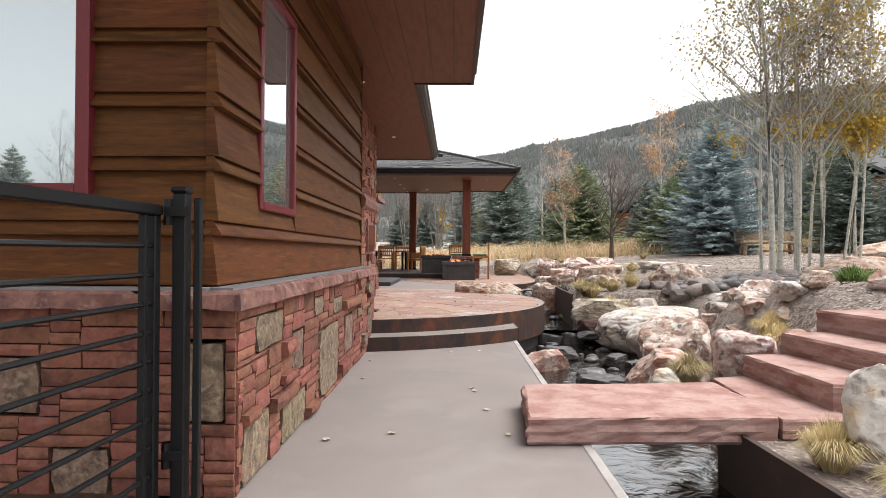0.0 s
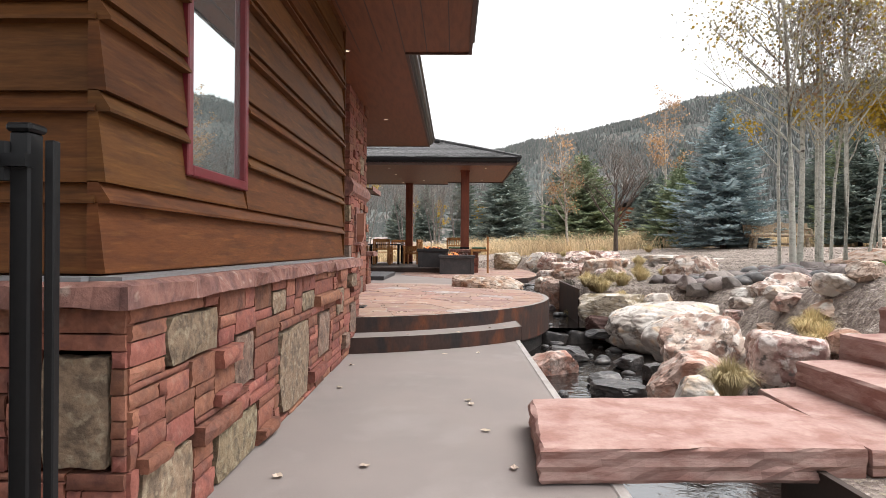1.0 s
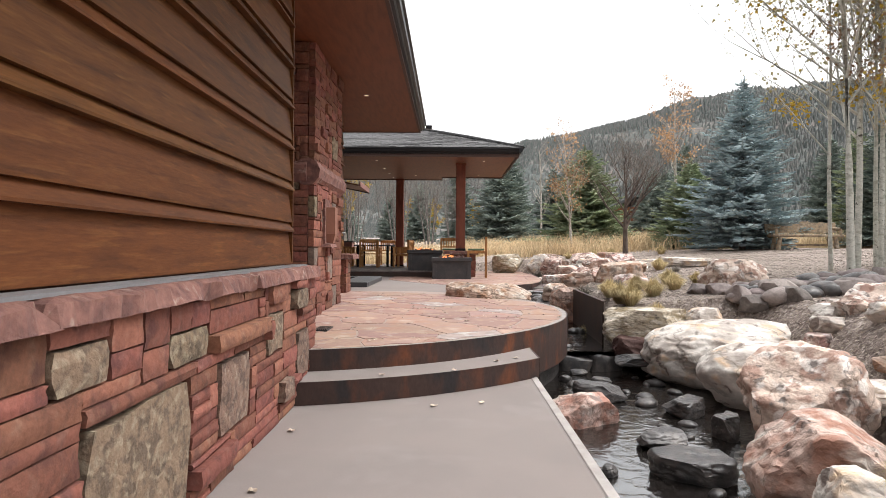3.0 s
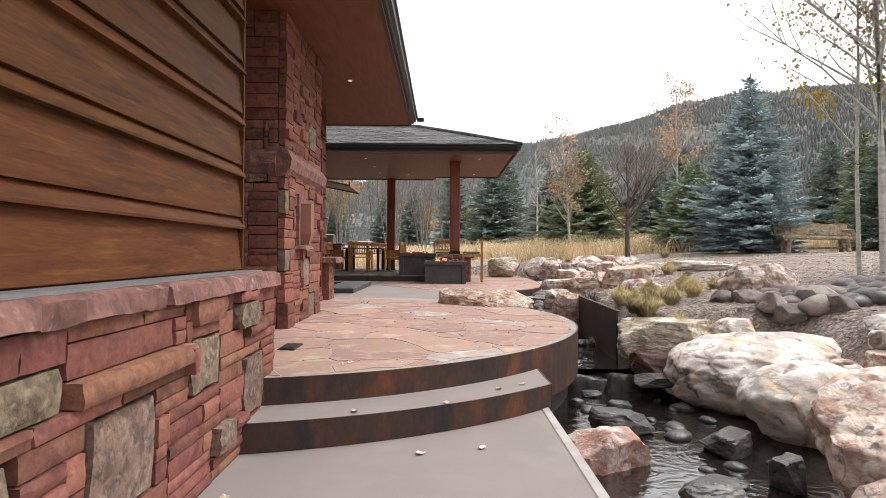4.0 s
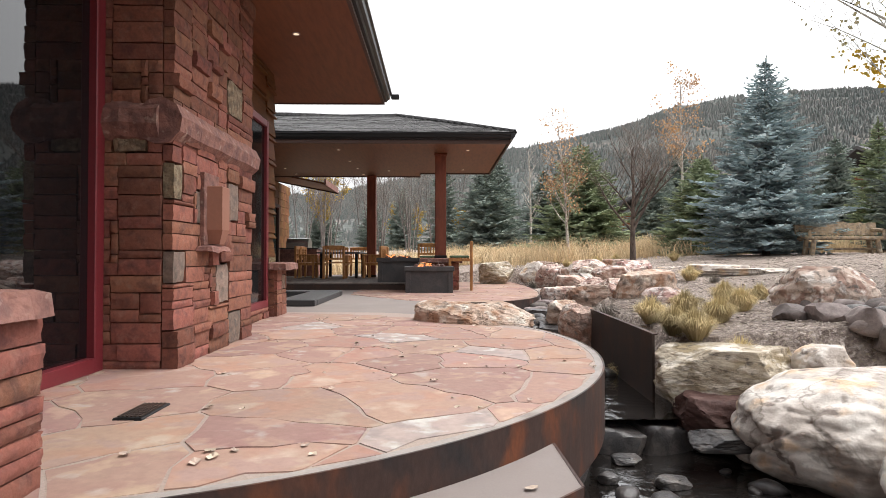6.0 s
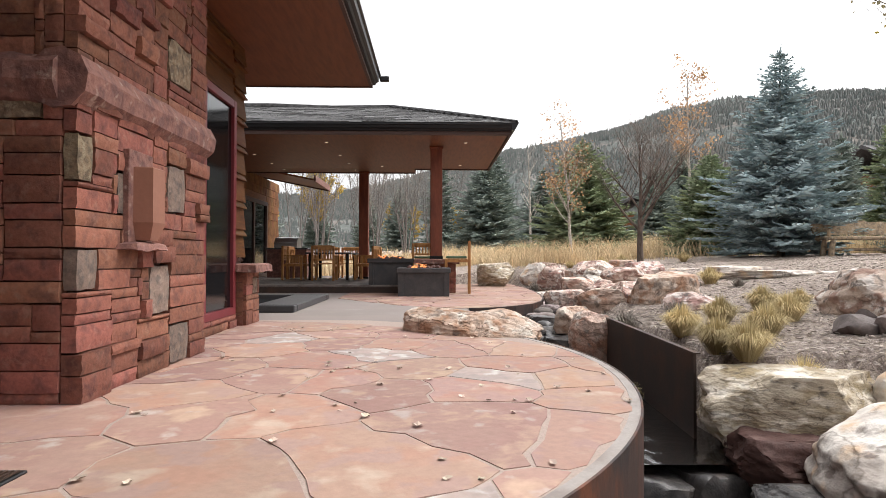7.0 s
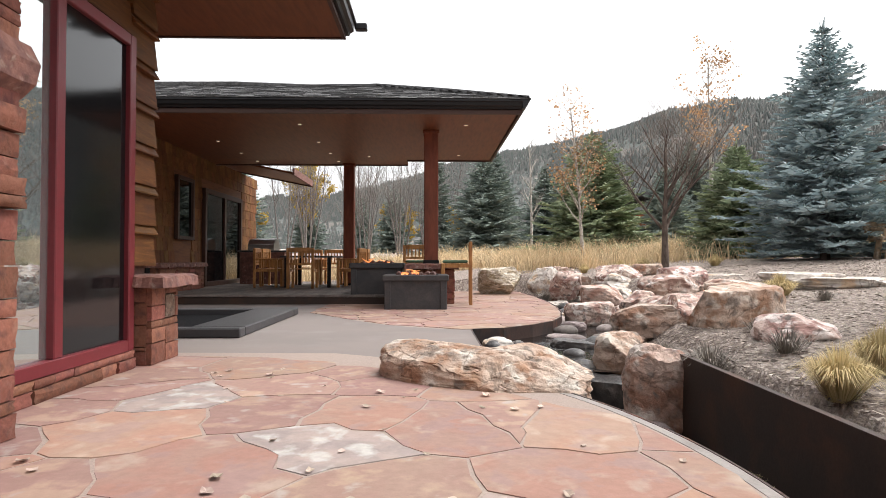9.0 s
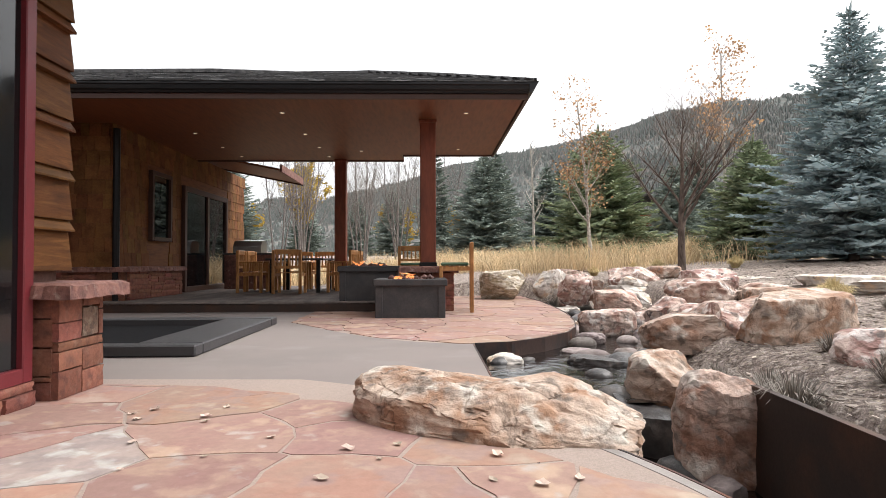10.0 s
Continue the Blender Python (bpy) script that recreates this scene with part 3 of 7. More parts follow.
def stone_mesh(mat, k):
    """Unit stone: back on y=0, split face on y=-1 side; x and z from 0 to 1."""
    key = (mat.name, k)
    if key not in STONES:
        rnd = random.Random(k * 7 + len(mat.name))
        bm = bmesh.new()
        nx, nz = 4, 3
        g = []
        wild = mat in (MOSSY, GREYSTONE)
        for j in range(nz + 1):
            row = []
            for i in range(nx + 1):
                edge = i in (0, nx) or j in (0, nz)
                x, z = i / nx, j / nz
                x += (rnd.uniform(-0.05, 0.05) if 0 < i < nx else rnd.uniform(0.0, 0.02) * (1 if i == 0 else -1))
                z += (rnd.uniform(-0.06, 0.06) if 0 < j < nz else rnd.uniform(0.0, 0.035) * (1 if j == 0 else -1))
                if wild and i in (0, nx):
                    x += rnd.uniform(0.0, 0.05) * (1 if i == 0 else -1) + (0.05 if i == 0 else -0.05) * (j in (0, nz))
                if wild and j in (0, nz):
                    z += rnd.uniform(0.0, 0.045) * (1 if j == 0 else -1)
                y = -0.83 + rnd.uniform(-0.07, 0.05) if edge else -0.93 + rnd.uniform(-0.05, 0.05)
                row.append(bm.verts.new((x, y, z)))
            g.append(row)
        for j in range(nz):
            for i in range(nx):
                bm.faces.new((g[j][i], g[j][i + 1], g[j + 1][i + 1], g[j + 1][i]))
        ring = g[0] + [g[j][nx] for j in range(1, nz + 1)] + g[nz][nx - 1::-1] + [g[j][0] for j in range(nz - 1, 0, -1)]
        rear = [bm.verts.new((v.co.x, 0, v.co.z)) for v in ring]
        for i in range(len(ring)):
            a, b = ring[i], ring[(i + 1) % len(ring)]
            bm.faces.new((b, a, rear[i], rear[(i + 1) % len(ring)]))
        bmesh.ops.recalc_face_normals(bm, faces=bm.faces)
        STONES[key] = finish(bm, "stone", mat, True)
        STONES[key].set_sharp_from_angle(angle=radians(28))
    return STONES[key]


def stone_field(parent, origin, along, length, height, deep, seed, blocks=(), proud=0.0, courses=(2, 2, 2, 3, 3, 4), name="stone", widths=(4, 6, 7, 8, 9, 10, 12, 14, 16)):
    """Random ashlar on a vertical face: origin at its lower start, along a unit direction; blocks are (u, v, width, height, material)."""
    rnd = random.Random(seed)
    du, dv = 0.05, 0.029
    nu, nv = int(round(length / du)), int(round(height / dv))
    du, dv = length / nu, height / nv
    taken = np.zeros((nv, nu), bool)
    ax = Vector((along[0], along[1], 0)).normalized()
    out = Vector((ax.y, -ax.x, 0))
    turn = Matrix((( ax.x, -out.x, 0, 0), (ax.y, -out.y, 0, 0), (0, 0, 1, 0), (0, 0, 0, 1)))

    def put(i, j, w, h, mat):
        d = deep * rnd.uniform(0.9, 1.1) + (proud if rnd.random() < 0.12 else 0)
        gap = 0.002
        m = Matrix.Translation(Vector(origin) + ax * (i * du + gap) + Vector((0, 0, j * dv + gap))) @ turn @ Matrix.Diagonal((w * du - 2 * gap, d, h * dv - 2 * gap, 1))
        piece(name, stone_mesh(mat, rnd.randrange(9)), m, parent)

    for u, v, w, h, mat in blocks:
        i, j, a, b = int(u / du), int(v / dv), max(2, int(w / du)), max(2, int(h / dv))
        i, j = min(i, nu - 1), min(j, nv - 1)
        a, b = min(a, nu - i), min(b, nv - j)
        if taken[j:j + b, i:i + a].any():
            continue
        taken[j:j + b, i:i + a] = True
        put(i, j, a, b, mat)
    for j in range(nv):
        for i in range(nu):
            if taken[j, i]:
                continue
            h = min(rnd.choice(courses), nv - j)
            w = rnd.choice(widths)
            a = 0
            while a < w and i + a < nu and not taken[j, i + a]:
                a += 1
            if nu - (i + a) < 3 and not taken[j, i + a:].any():
                a = nu - i
            while h > 1 and taken[j:j + h, i:i + a].any():
                h -= 1
            if nv - (j + h) == 1:
                h += 1 if not taken[j + h:j + h + 1, i:i + a].any() else 0
            taken[j:j + h, i:i + a] = True
            put(i, j, a, h, SANDSTONE)


def rough_ledge(name, x0, x1, y0, y1, z0, z1, parent, seed=1, label="", mat=None, jag=0.025):
    """A long cap stone with a chipped, wavy edge."""
    bm = bmesh.new()
    nx, ny = max(2, int((x1 - x0) / 0.04)), max(2, int((y1 - y0) / 0.04))
    add = bmesh.ops.create_grid(bm, x_segments=nx, y_segments=ny, size=0.5)
    ex = bmesh.ops.extrude_face_region(bm, geom=bm.faces[:])
    up = {v for v in ex["geom"] if isinstance(v, bmesh.types.BMVert)}
    for v in bm.verts:
        top = v in up
        x, y = x0 + (v.co.x + 0.5) * (x1 - x0), y0 + (v.co.y + 0.5) * (y1 - y0)
        edge = abs(abs(v.co.x) - 0.5) < 1e-4 or abs(abs(v.co.y) - 0.5) < 1e-4
        n = noise.noise(Vector((x * 6, y * 6, seed + (0 if top else 7)))) + 0.6 * noise.noise(Vector((x * 17, y * 17, seed)))
        z = z1 if top else z0
        if edge:
            inx, iny = (v.co.x * 2) if abs(abs(v.co.x) - 0.5) < 1e-4 else 0, (v.co.y * 2) if abs(abs(v.co.y) - 0.5) < 1e-4 else 0
            push = jag * n - (0.012 if top else 0.0)
            x, y = x + inx * push, y + iny * push
            z += (-0.012 - 0.014 * abs(n)) if top else 0.016 * n
        else:
            z += 0.004 * n
        v.co = (x, y, z)
    bmesh.ops.recalc_face_normals(bm, faces=bm.faces)
    return part(name, bm, mat or LEDGE, parent, label)


# ---- house: near wing ----
ZL, ZSID, ZSOF = 0.905, 1.02, 3.56
wall_east = tagged(part("wall_east", box(-1.20, -0.86, 2.80, 7.44, -0.1, 0.93), MORTAR), "low red sandstone base under the siding wall", "wall", kind="structure")
B = [(0.99, 0.39, 0.33, 0.31, MOSSY), (1.72, 0.04, 0.75, 0.57, MOSSY), (1.55, 0.72, 0.32, 0.16, MOSSY), (2.25, 0.66, 0.41, 0.16, MOSSY), (2.75, 0.22, 0.46, 0.40, MOSSY), (3.53, 0.48, 0.37, 0.27, MOSSY), (4.23, 0.18, 0.39, 0.35, MOSSY), (4.07, 0.72, 0.31, 0.16, MOSSY), (3.75, 0.13, 0.26, 0.17, MOSSY), (0.05, -0.00, 0.49, 0.34, MOSSY), (0.71, 0.00, 0.61, 0.29, MOSSY), (0.25, 0.65, 0.51, 0.22, MOSSY)]
stone_field(wall_east, (-0.855, 2.74, 0.0), (0, 1), 4.78, 0.90, 0.075, 3, B, proud=0.05)
wall_south = tagged(part("wall_south", box(-6.0, -0.88, 2.80, 3.05, -0.1, 0.93), MORTAR), "low red sandstone base of the end wall", "wall", kind="structure")
stone_field(wall_south, (-3.6, 2.795, 0.0), (1, 0), 2.80, 0.90, 0.08, 5, [(2.52, 0.36, 0.27, 0.42, MOSSY), (1.5, 0.40, 0.36, 0.3, MOSSY), (0.9, 0.0, 0.5, 0.36, MOSSY), (1.9, 0.02, 0.3, 0.26, MOSSY), (0.3, 0.5, 0.4, 0.3, MOSSY)])
rough_ledge("ledge", -1.25, -0.74, 2.64, 4.25, ZL, ZL + 0.085, wall_east, 1, "chipped red sandstone ledge", jag=0.036)
rough_ledge("ledge", -1.25, -0.745, 4.256, 5.95, ZL + 0.002, ZL + 0.085, wall_east, 2, "chipped red sandstone ledge", jag=0.036)
rough_ledge("ledge", -1.25, -0.74, 5.956, 7.50, ZL - 0.001, ZL + 0.087, wall_east, 3, "chipped red sandstone ledge", jag=0.036)
rough_ledge("ledge", -3.6, -1.256, 2.64, 3.0, ZL, ZL + 0.085, wall_south, 4, "chipped red sandstone ledge")
part("flashing", box(-0.93, -0.82, 2.74, 7.34, ZL + 0.083, ZL + 0.098), FLASHING, wall_east, "grey metal flashing over the ledge")
part("flashing", box(-3.6, -0.935, 2.70, 2.80, ZL + 0.083, ZL + 0.098), FLASHING, wall_south, "grey metal flashing")

upper_wall = tagged(part("wall_siding", box(-1.25, -0.99, 2.90, 7.30, 0.95, ZSOF), MORTAR), "upper house wall clad in stained cedar boards", "wall", kind="structure")
upper_south = tagged(part("wall_siding_end", box(-6.0, -1.255, 2.90, 3.15, 0.95, ZSOF), MORTAR), "end wall clad in stained cedar boards", "wall", kind="structure")


def lap_board(length, height, flare, thick=0.02):
    """A lap board along +x, its face to -y: bottom edge stands out by flare."""
    bm = bmesh.new()
    prof = [(0.03, 0.0), (-flare, 0.0), (-flare, 0.012), (-0.006, height), (0.03, height)]
    a = [bm.verts.new((0, y, z)) for y, z in prof]
    b = [bm.verts.new((length, y, z)) for y, z in prof]
    bm.faces.new(a), bm.faces.new(b)
    for i in range(5):
        bm.faces.new((a[i], b[i], b[(i + 1) % 5], a[(i + 1) % 5]))
    bmesh.ops.recalc_face_normals(bm, faces=bm.faces)
    return bm


def clad(parent, origin, along, length, holes, z0=ZSID - 0.01, z1=ZSOF, mats=None, start=0):
    """Alternating wide and narrow lap boards; holes are (u0, u1, z0, z1)."""
    ax = Vector((along[0], along[1], 0)).normalized()
    out = Vector((ax.y, -ax.x, 0))
    turn = Matrix(((ax.x, -out.x, 0, 0), (ax.y, -out.y, 0, 0), (0, 0, 1, 0), (0, 0, 0, 1)))
    z, k = z0, start
    while z < z1 - 0.02:
        h = min(0.247 if k % 2 == 0 else 0.074, z1 - z)
        spans = [(0.0, length)]
        rests = []
        for u0, u1, a, b in holes:
            if z < a - 0.015 < z + h:
                rests.append((u0, u1, z, a - z))
            if z < b + 0.015 < z + h - 0.02:
                rests.append((u0, u1, b, z + h - b))
            if z + h > a + 0.01 and z < b - 0.01:
                spans = [s for p, q in spans for s in ((p, min(q, u0)), (max(p, u1), q)) if s[1] - s[0] > 0.02]
        for p, q in spans:
            me = finish(lap_board(q - p, h + 0.004, 0.035 if k % 2 == 0 else 0.05), "board", SIDING)
            piece("board", me, Matrix.Translation(Vector(origin) + ax * p + Vector((0, 0, z))) @ turn, parent)
        for p, q, zz, hh in rests:
            me = finish(lap_board(q - p, hh, 0.03), "board", SIDING)
            piece("board", me, Matrix.Translation(Vector(origin) + ax * p + Vector((0, 0, zz))) @ turn, parent)
        z += h
        k += 1


clad(upper_wall, (-0.965, 2.825, 0), (0, 1), 4.475, [(0.636, 1.421, 1.436, 2.86)])
clad(upper_south, (-3.6, 2.865, 0), (1, 0), 2.635, [(0.0, 2.03, 1.44, 3.3)])
part("end_board", box(-1.24, -0.925, 7.28, 7.302, ZSID, ZSOF), SIDING, upper_wall)


def frame_window(name, label, origin, along, w, h, mat=None, bar=0.07, deep=0.09, mullions=(), screen=(), pane=None):
    """Window set in a wall: four frame bars, one glass pane per light; face to the right of along."""
    ob = thing(name, label, "window", kind="structure")
    ax = Vector((along[0], along[1], 0)).normalized()
    out = Vector((ax.y, -ax.x, 0))
    ob.matrix_world = Matrix.Translation(origin) @ Matrix(((ax.x, -out.x, 0, 0), (ax.y, -out.y, 0, 0), (0, 0, 1, 0), (0, 0, 0, 1)))
    mat = mat or REDFRAME
    part("frame_jamb", box(0, bar, -deep, 0, 0, h, 0.006), mat, ob)
    part("frame_jamb", box(w - bar, w, -deep, 0, 0, h, 0.006), mat, ob)
    part("frame_sill", box(bar, w - bar, -deep - 0.004, 0, 0, bar, 0.006), mat, ob)
    part("frame_head", box(bar, w - bar, -deep, 0, h - bar, h, 0.006), mat, ob)
    cuts = [bar] + [m for c in mullions for m in (c - bar / 2, c + bar / 2)] + [w - bar]
    for c in mullions:
        part("mullion", box(c - bar / 2, c + bar / 2, -deep, 0, bar, h - bar, 0.006), mat, ob)
    for i in range(0, len(cuts), 2):
        k = i // 2
        if k in screen:
            part("insect_screen", box(cuts[i], cuts[i + 1], -deep * 0.55, -deep * 0.45, bar, h - bar), SCREEN, ob, "dark insect screen")
        else:
            part("pane", box(cuts[i], cuts[i + 1], -deep * 0.4, -deep * 0.3, bar, h - bar), pane or GLASS, ob)
    return ob


frame_window("window_1", "narrow casement window with an oxblood red frame", (-0.985, 3.461, 1.436), (0, 1), 0.785, 1.424, bar=0.052, deep=0.058)
frame_window("window_2", "large picture window with an oxblood red frame", (-3.6, 2.885, 1.44), (1, 0), 2.03, 1.86)

# recess with glazed door beside the stone pier
recess = tagged(part("wall_recess", box(-2.2, -1.25, 7.05, 7.275, ZP, ZSOF), SIDING), "return wall of the recess", "wall", kind="structure")
frame_window("window_3", "tall dark glazed panel with an oxblood red frame in the recess", (-1.83, 7.28, ZP), (0, 1), 2.29, 2.6, bar=0.1, mullions=(1.15,), pane=DARK_GLASS)
tagged(part("wall_over_recess", box(-2.0, -1.84, 7.28, 9.58, ZP + 2.6, ZSOF), SIDING), "dark siding over the recessed glazing", "wall", kind="structure")

# stone pier
pier = tagged(part("wall_pier", box(-2.20, -1.36, 9.66, 11.30, 0.0, ZSOF), MORTAR), "tall red sandstone pier with a rounded belt course", "wall", kind="structure")
PB = [(0.00, 0.60, 0.23, 0.26, GREYSTONE), (0.81, 0.38, 0.30, 0.36, GREYSTONE), (1.10, 0.00, 0.38, 0.31, GREYSTONE), (0.41, 1.04, 0.29, 0.29, GREYSTONE), (1.06, 1.09, 0.34, 0.35, GREYSTONE), (0.00, 1.18, 0.17, 0.29, MOSSY), (1.09, 2.02, 0.43, 0.34, MOSSY)]
stone_field(pier, (-1.355, 9.585, ZP), (0, 1), 1.74, ZSOF - ZP, 0.085, 11, PB, proud=0.04, courses=(2, 3, 4, 4, 5), widths=(6, 7, 9, 11, 13, 16))
stone_field(pier, (-2.20, 9.655, ZP), (1, 0), 0.84, ZSOF - ZP, 0.085, 12, [(0.5, 1.5, 0.25, 0.2, MOSSY), (0.1, 0.6, 0.2, 0.3, GREYSTONE)], courses=(2, 3, 4, 5), widths=(4, 5, 6, 7, 9))
stone_field(pier, (-1.36, 11.305, ZP), (-1, 0), 0.5, ZSOF - ZP, 0.05, 13)
bm = bmesh.new()
for (a, b) in (((-1.375, 9.56), (-1.375, 11.36)), ((-2.25, 9.675), (-1.37, 9.675))):
    pts = [(a[0] + (b[0] - a[0]) * i / 14, a[1] + (b[1] - a[1]) * i / 14, 2.03) for i in range(15)]
    tube(bm, pts, [0.165 + 0.014 * noise.noise(Vector((i * 0.7, a[0], 0))) for i in range(15)], 10)
for v in bm.verts:
    v.co += 0.012 * Vector((noise.noise(v.co * 7), noise.noise(v.co * 7 + Vector((5, 0, 0))), noise.noise(v.co * 7 + Vector((0, 5, 0)))))
caps = [e for e in bm.edges if e.is_boundary]
bmesh.ops.holes_fill(bm, edges=caps)
part("belt_course", bm, LEDGE, pier, "rounded red sandstone belt course")

# sliding door wall and its stub
door_wall = tagged(part("wall_door", box(-1.95, -1.70, 11.30, 13.40, ZP - 0.1, ZSOF), MORTAR), "dark wall round the sliding door", "wall", kind="structure")
frame_window("door_1", "sliding glass door with an oxblood red frame and a dark screen", (-1.69, 11.30, 0.47), (0, 1), 1.76, 2.36, bar=0.085, deep=0.08, mullions=(0.86,), screen=(1,))
stone_field(door_wall, (-1.70, 11.32, ZP), (0, 1), 1.76, 0.14, 0.11, 21, courses=(3, 4))
clad(door_wall, (-1.67, 13.06, 0), (0, 1), 0.40, [], 1.10, ZSOF)
clad(door_wall, (-1.67, 11.32, 0), (0, 1), 1.74, [], 2.85, ZSOF)
tagged(part("wall_door_end", box(-4.0, -1.72, 13.25, 13.42, ZP - 0.1, ZSOF), SIDING_DARK), "end of the siding wall", "wall", kind="structure")
stub = tagged(part("wall_stub", box(-1.90, -1.58, 13.20, 13.62, ZP - 0.1, 0.94), MORTAR), "short sandstone pillar with a flat cap", "pillar", kind="structure")
stone_field(stub, (-1.90, 13.195, ZP), (1, 0), 0.34, 0.60, 0.06, 31, [(0.0, 0.17, 0.14, 0.36, MOSSY)], courses=(4, 5, 6), widths=(4, 5, 6))
stone_field(stub, (-1.575, 13.15, ZP), (0, 1), 0.48, 0.60, 0.06, 32, [(0.24, 0.36, 0.2, 0.2, MOSSY)], courses=(4, 5, 6), widths=(4, 5, 6, 8))
rough_ledge("cap", -1.95, -1.38, 13.02, 13.70, 0.935, 1.03, stub, 9, "flat red sandstone cap", jag=0.015)

# soffits, fascia, gutters of the near wing
soffit = tagged(part("ceiling", box(-6.0, 0.46, 1.9, 8.16, ZSOF, ZSOF + 0.05), SOFFIT), "dark stained board soffit under the eaves", "soffit", kind="structure")
soffit_b = tagged(part("ceiling", box(-4.2, -0.34, 8.165, 14.93, ZSOF + 0.003, ZSOF + 0.05), SOFFIT), "dark stained board soffit under the eaves", "soffit", kind="structure")
for x in (-0.9, -0.62, -0.34, -0.06, 0.22):
    part("board_joint", box(x - 0.006, x + 0.006, 1.95, 8.15, ZSOF - 0.003, ZSOF), FASCIA, soffit)
roof_a = tagged(part("fascia", box(0.46, 0.50, 1.86, 8.20, ZSOF - 0.02, ZSOF + 0.26), FASCIA), "dark brown eave board of the near roof", "fascia", kind="structure")
part("fascia_end", box(-0.30, 0.459, 8.162, 8.20, ZSOF - 0.02, ZSOF + 0.26), FASCIA, roof_a)
part("drip_edge", box(0.50, 0.535, 1.86, 8.24, ZSOF + 0.14, ZSOF + 0.30), GUTTER, roof_a)


def gutter(name, x0, y0, x1, y1, z, parent, out):
    """A stepped metal gutter between two points, standing off to the side out."""
    bm = bmesh.new()
    prof = [(0.0, 0.0), (0.035, 0.0), (0.05, 0.03), (0.085, 0.05), (0.095, 0.10), (0.12, 0.115), (0.12, 0.14), (0.0, 0.14)]
    ends = [[bm.verts.new((x + out[0] * a, y + out[1] * a, z + b)) for a, b in prof] for x, y in ((x0, y0), (x1, y1))]
    n = len(prof)
    bm.faces.new(ends[0]), bm.faces.new(ends[1])
    for i in range(n):
        bm.faces.new((ends[0][i], ends[1][i], ends[1][(i + 1) % n], ends[0][(i + 1) % n]))
    bmesh.ops.recalc_face_normals(bm, faces=bm.faces)
    return part(name, bm, GUTTER, parent)


roof_b = tagged(part("fascia", box(-0.34, -0.30, 8.205, 14.97, ZSOF - 0.01, ZSOF + 0.16), FASCIA), "dark eave with a stepped metal gutter", "fascia", kind="structure")
part("fascia_end", box(-4.2, -0.341, 14.93, 14.97, ZSOF - 0.01, ZSOF + 0.16), FASCIA, roof_b)
gutter("gutter", -0.30, 8.21, -0.30, 14.97, ZSOF + 0.03, roof_b, (1, 0))
part("gutter_outlet", box(-0.19, -0.06, 14.84, 14.93, ZSOF + 0.06, ZSOF + 0.13, 0.01), GUTTER, roof_b)
gutter("gutter", -4.2, 14.97, -2.3, 14.97, ZSOF + 0.0, roof_b, (0, 1))
tagged(part("roof_deck", box(-6.0, 0.46, 1.9, 8.16, ZSOF + 0.055, ZSOF + 0.30), SHINGLE), "near house roof", "roof", kind="structure")
tagged(part("roof_deck", box(-6.0, -0.34, 8.165, 14.93, ZSOF + 0.055, ZSOF + 0.22), SHINGLE), "house roof over the door", "roof", kind="structure")
tagged(part("wall_back", box(-6.2, -6.0, 2.8, 27.5, -0.2, ZSOF), SIDING_DARK), "closing wall at the back of the house", "wall", kind="structure")

# ---- pavilion ----
ZC = 3.62
pavilion = tagged(part("ceiling", box(-9.0, 2.10, 18.42, 23.10, ZC, ZC + 0.05), SOFFIT), "stained board ceiling of the open pavilion", "ceiling", kind="structure")
tagged(part("ceiling", box(-9.0, 0.05, 23.105, 23.80, ZC, ZC + 0.05), SOFFIT), "stained board ceiling of the open pavilion", "ceiling", kind="structure")
pav_roof = thing("roof", "hipped grey shingle roof with a black gutter over the pavilion", "roof", kind="structure")
part("fascia", box(-9.0, 2.12, 18.36, 18.40, ZC - 0.03, ZC + 0.14), FASCIA, pav_roof)
part("fascia", box(2.12, 2.16, 18.36, 23.16, ZC - 0.03, ZC + 0.14), FASCIA, pav_roof)
part("fascia", box(0.06, 2.12, 23.11, 23.15, ZC - 0.03, ZC + 0.14), FASCIA, pav_roof)
part("fascia", box(-9.0, 0.06, 23.81, 23.85, ZC - 0.03, ZC + 0.14), FASCIA, pav_roof)
gutter("gutter", -9.0, 18.36, 2.16, 18.36, ZC + 0.05, pav_roof, (0, -1))
gutter("gutter", 2.16, 18.24, 2.16, 23.2, ZC + 0.05, pav_roof, (1, 0))
ZE = ZC + 0.20


# roof planes: a hip with a long ridge, each course of shingles its own row
bm = bmesh.new()
e0, e1, r0, r1, b0 = (2.27, 18.24, ZE), (2.27, 23.7, ZE), (-0.50, 21.0, ZE + 1.0), (-9.0, 21.0, ZE + 1.0), (-9.0, 23.8, ZE)
v = [bm.verts.new(p) for p in (e0, e1, r0, r1, (-9.0, 18.24, ZE), b0)]
for f in ((0, 2, 3, 4), (0, 1, 2), (1, 5, 3, 2), (0, 4, 5, 1)):
    bm.faces.new([v[i] for i in f])
bmesh.ops.recalc_face_normals(bm, faces=bm.faces)
part("roof_plane", bm, SHINGLE, pav_roof)


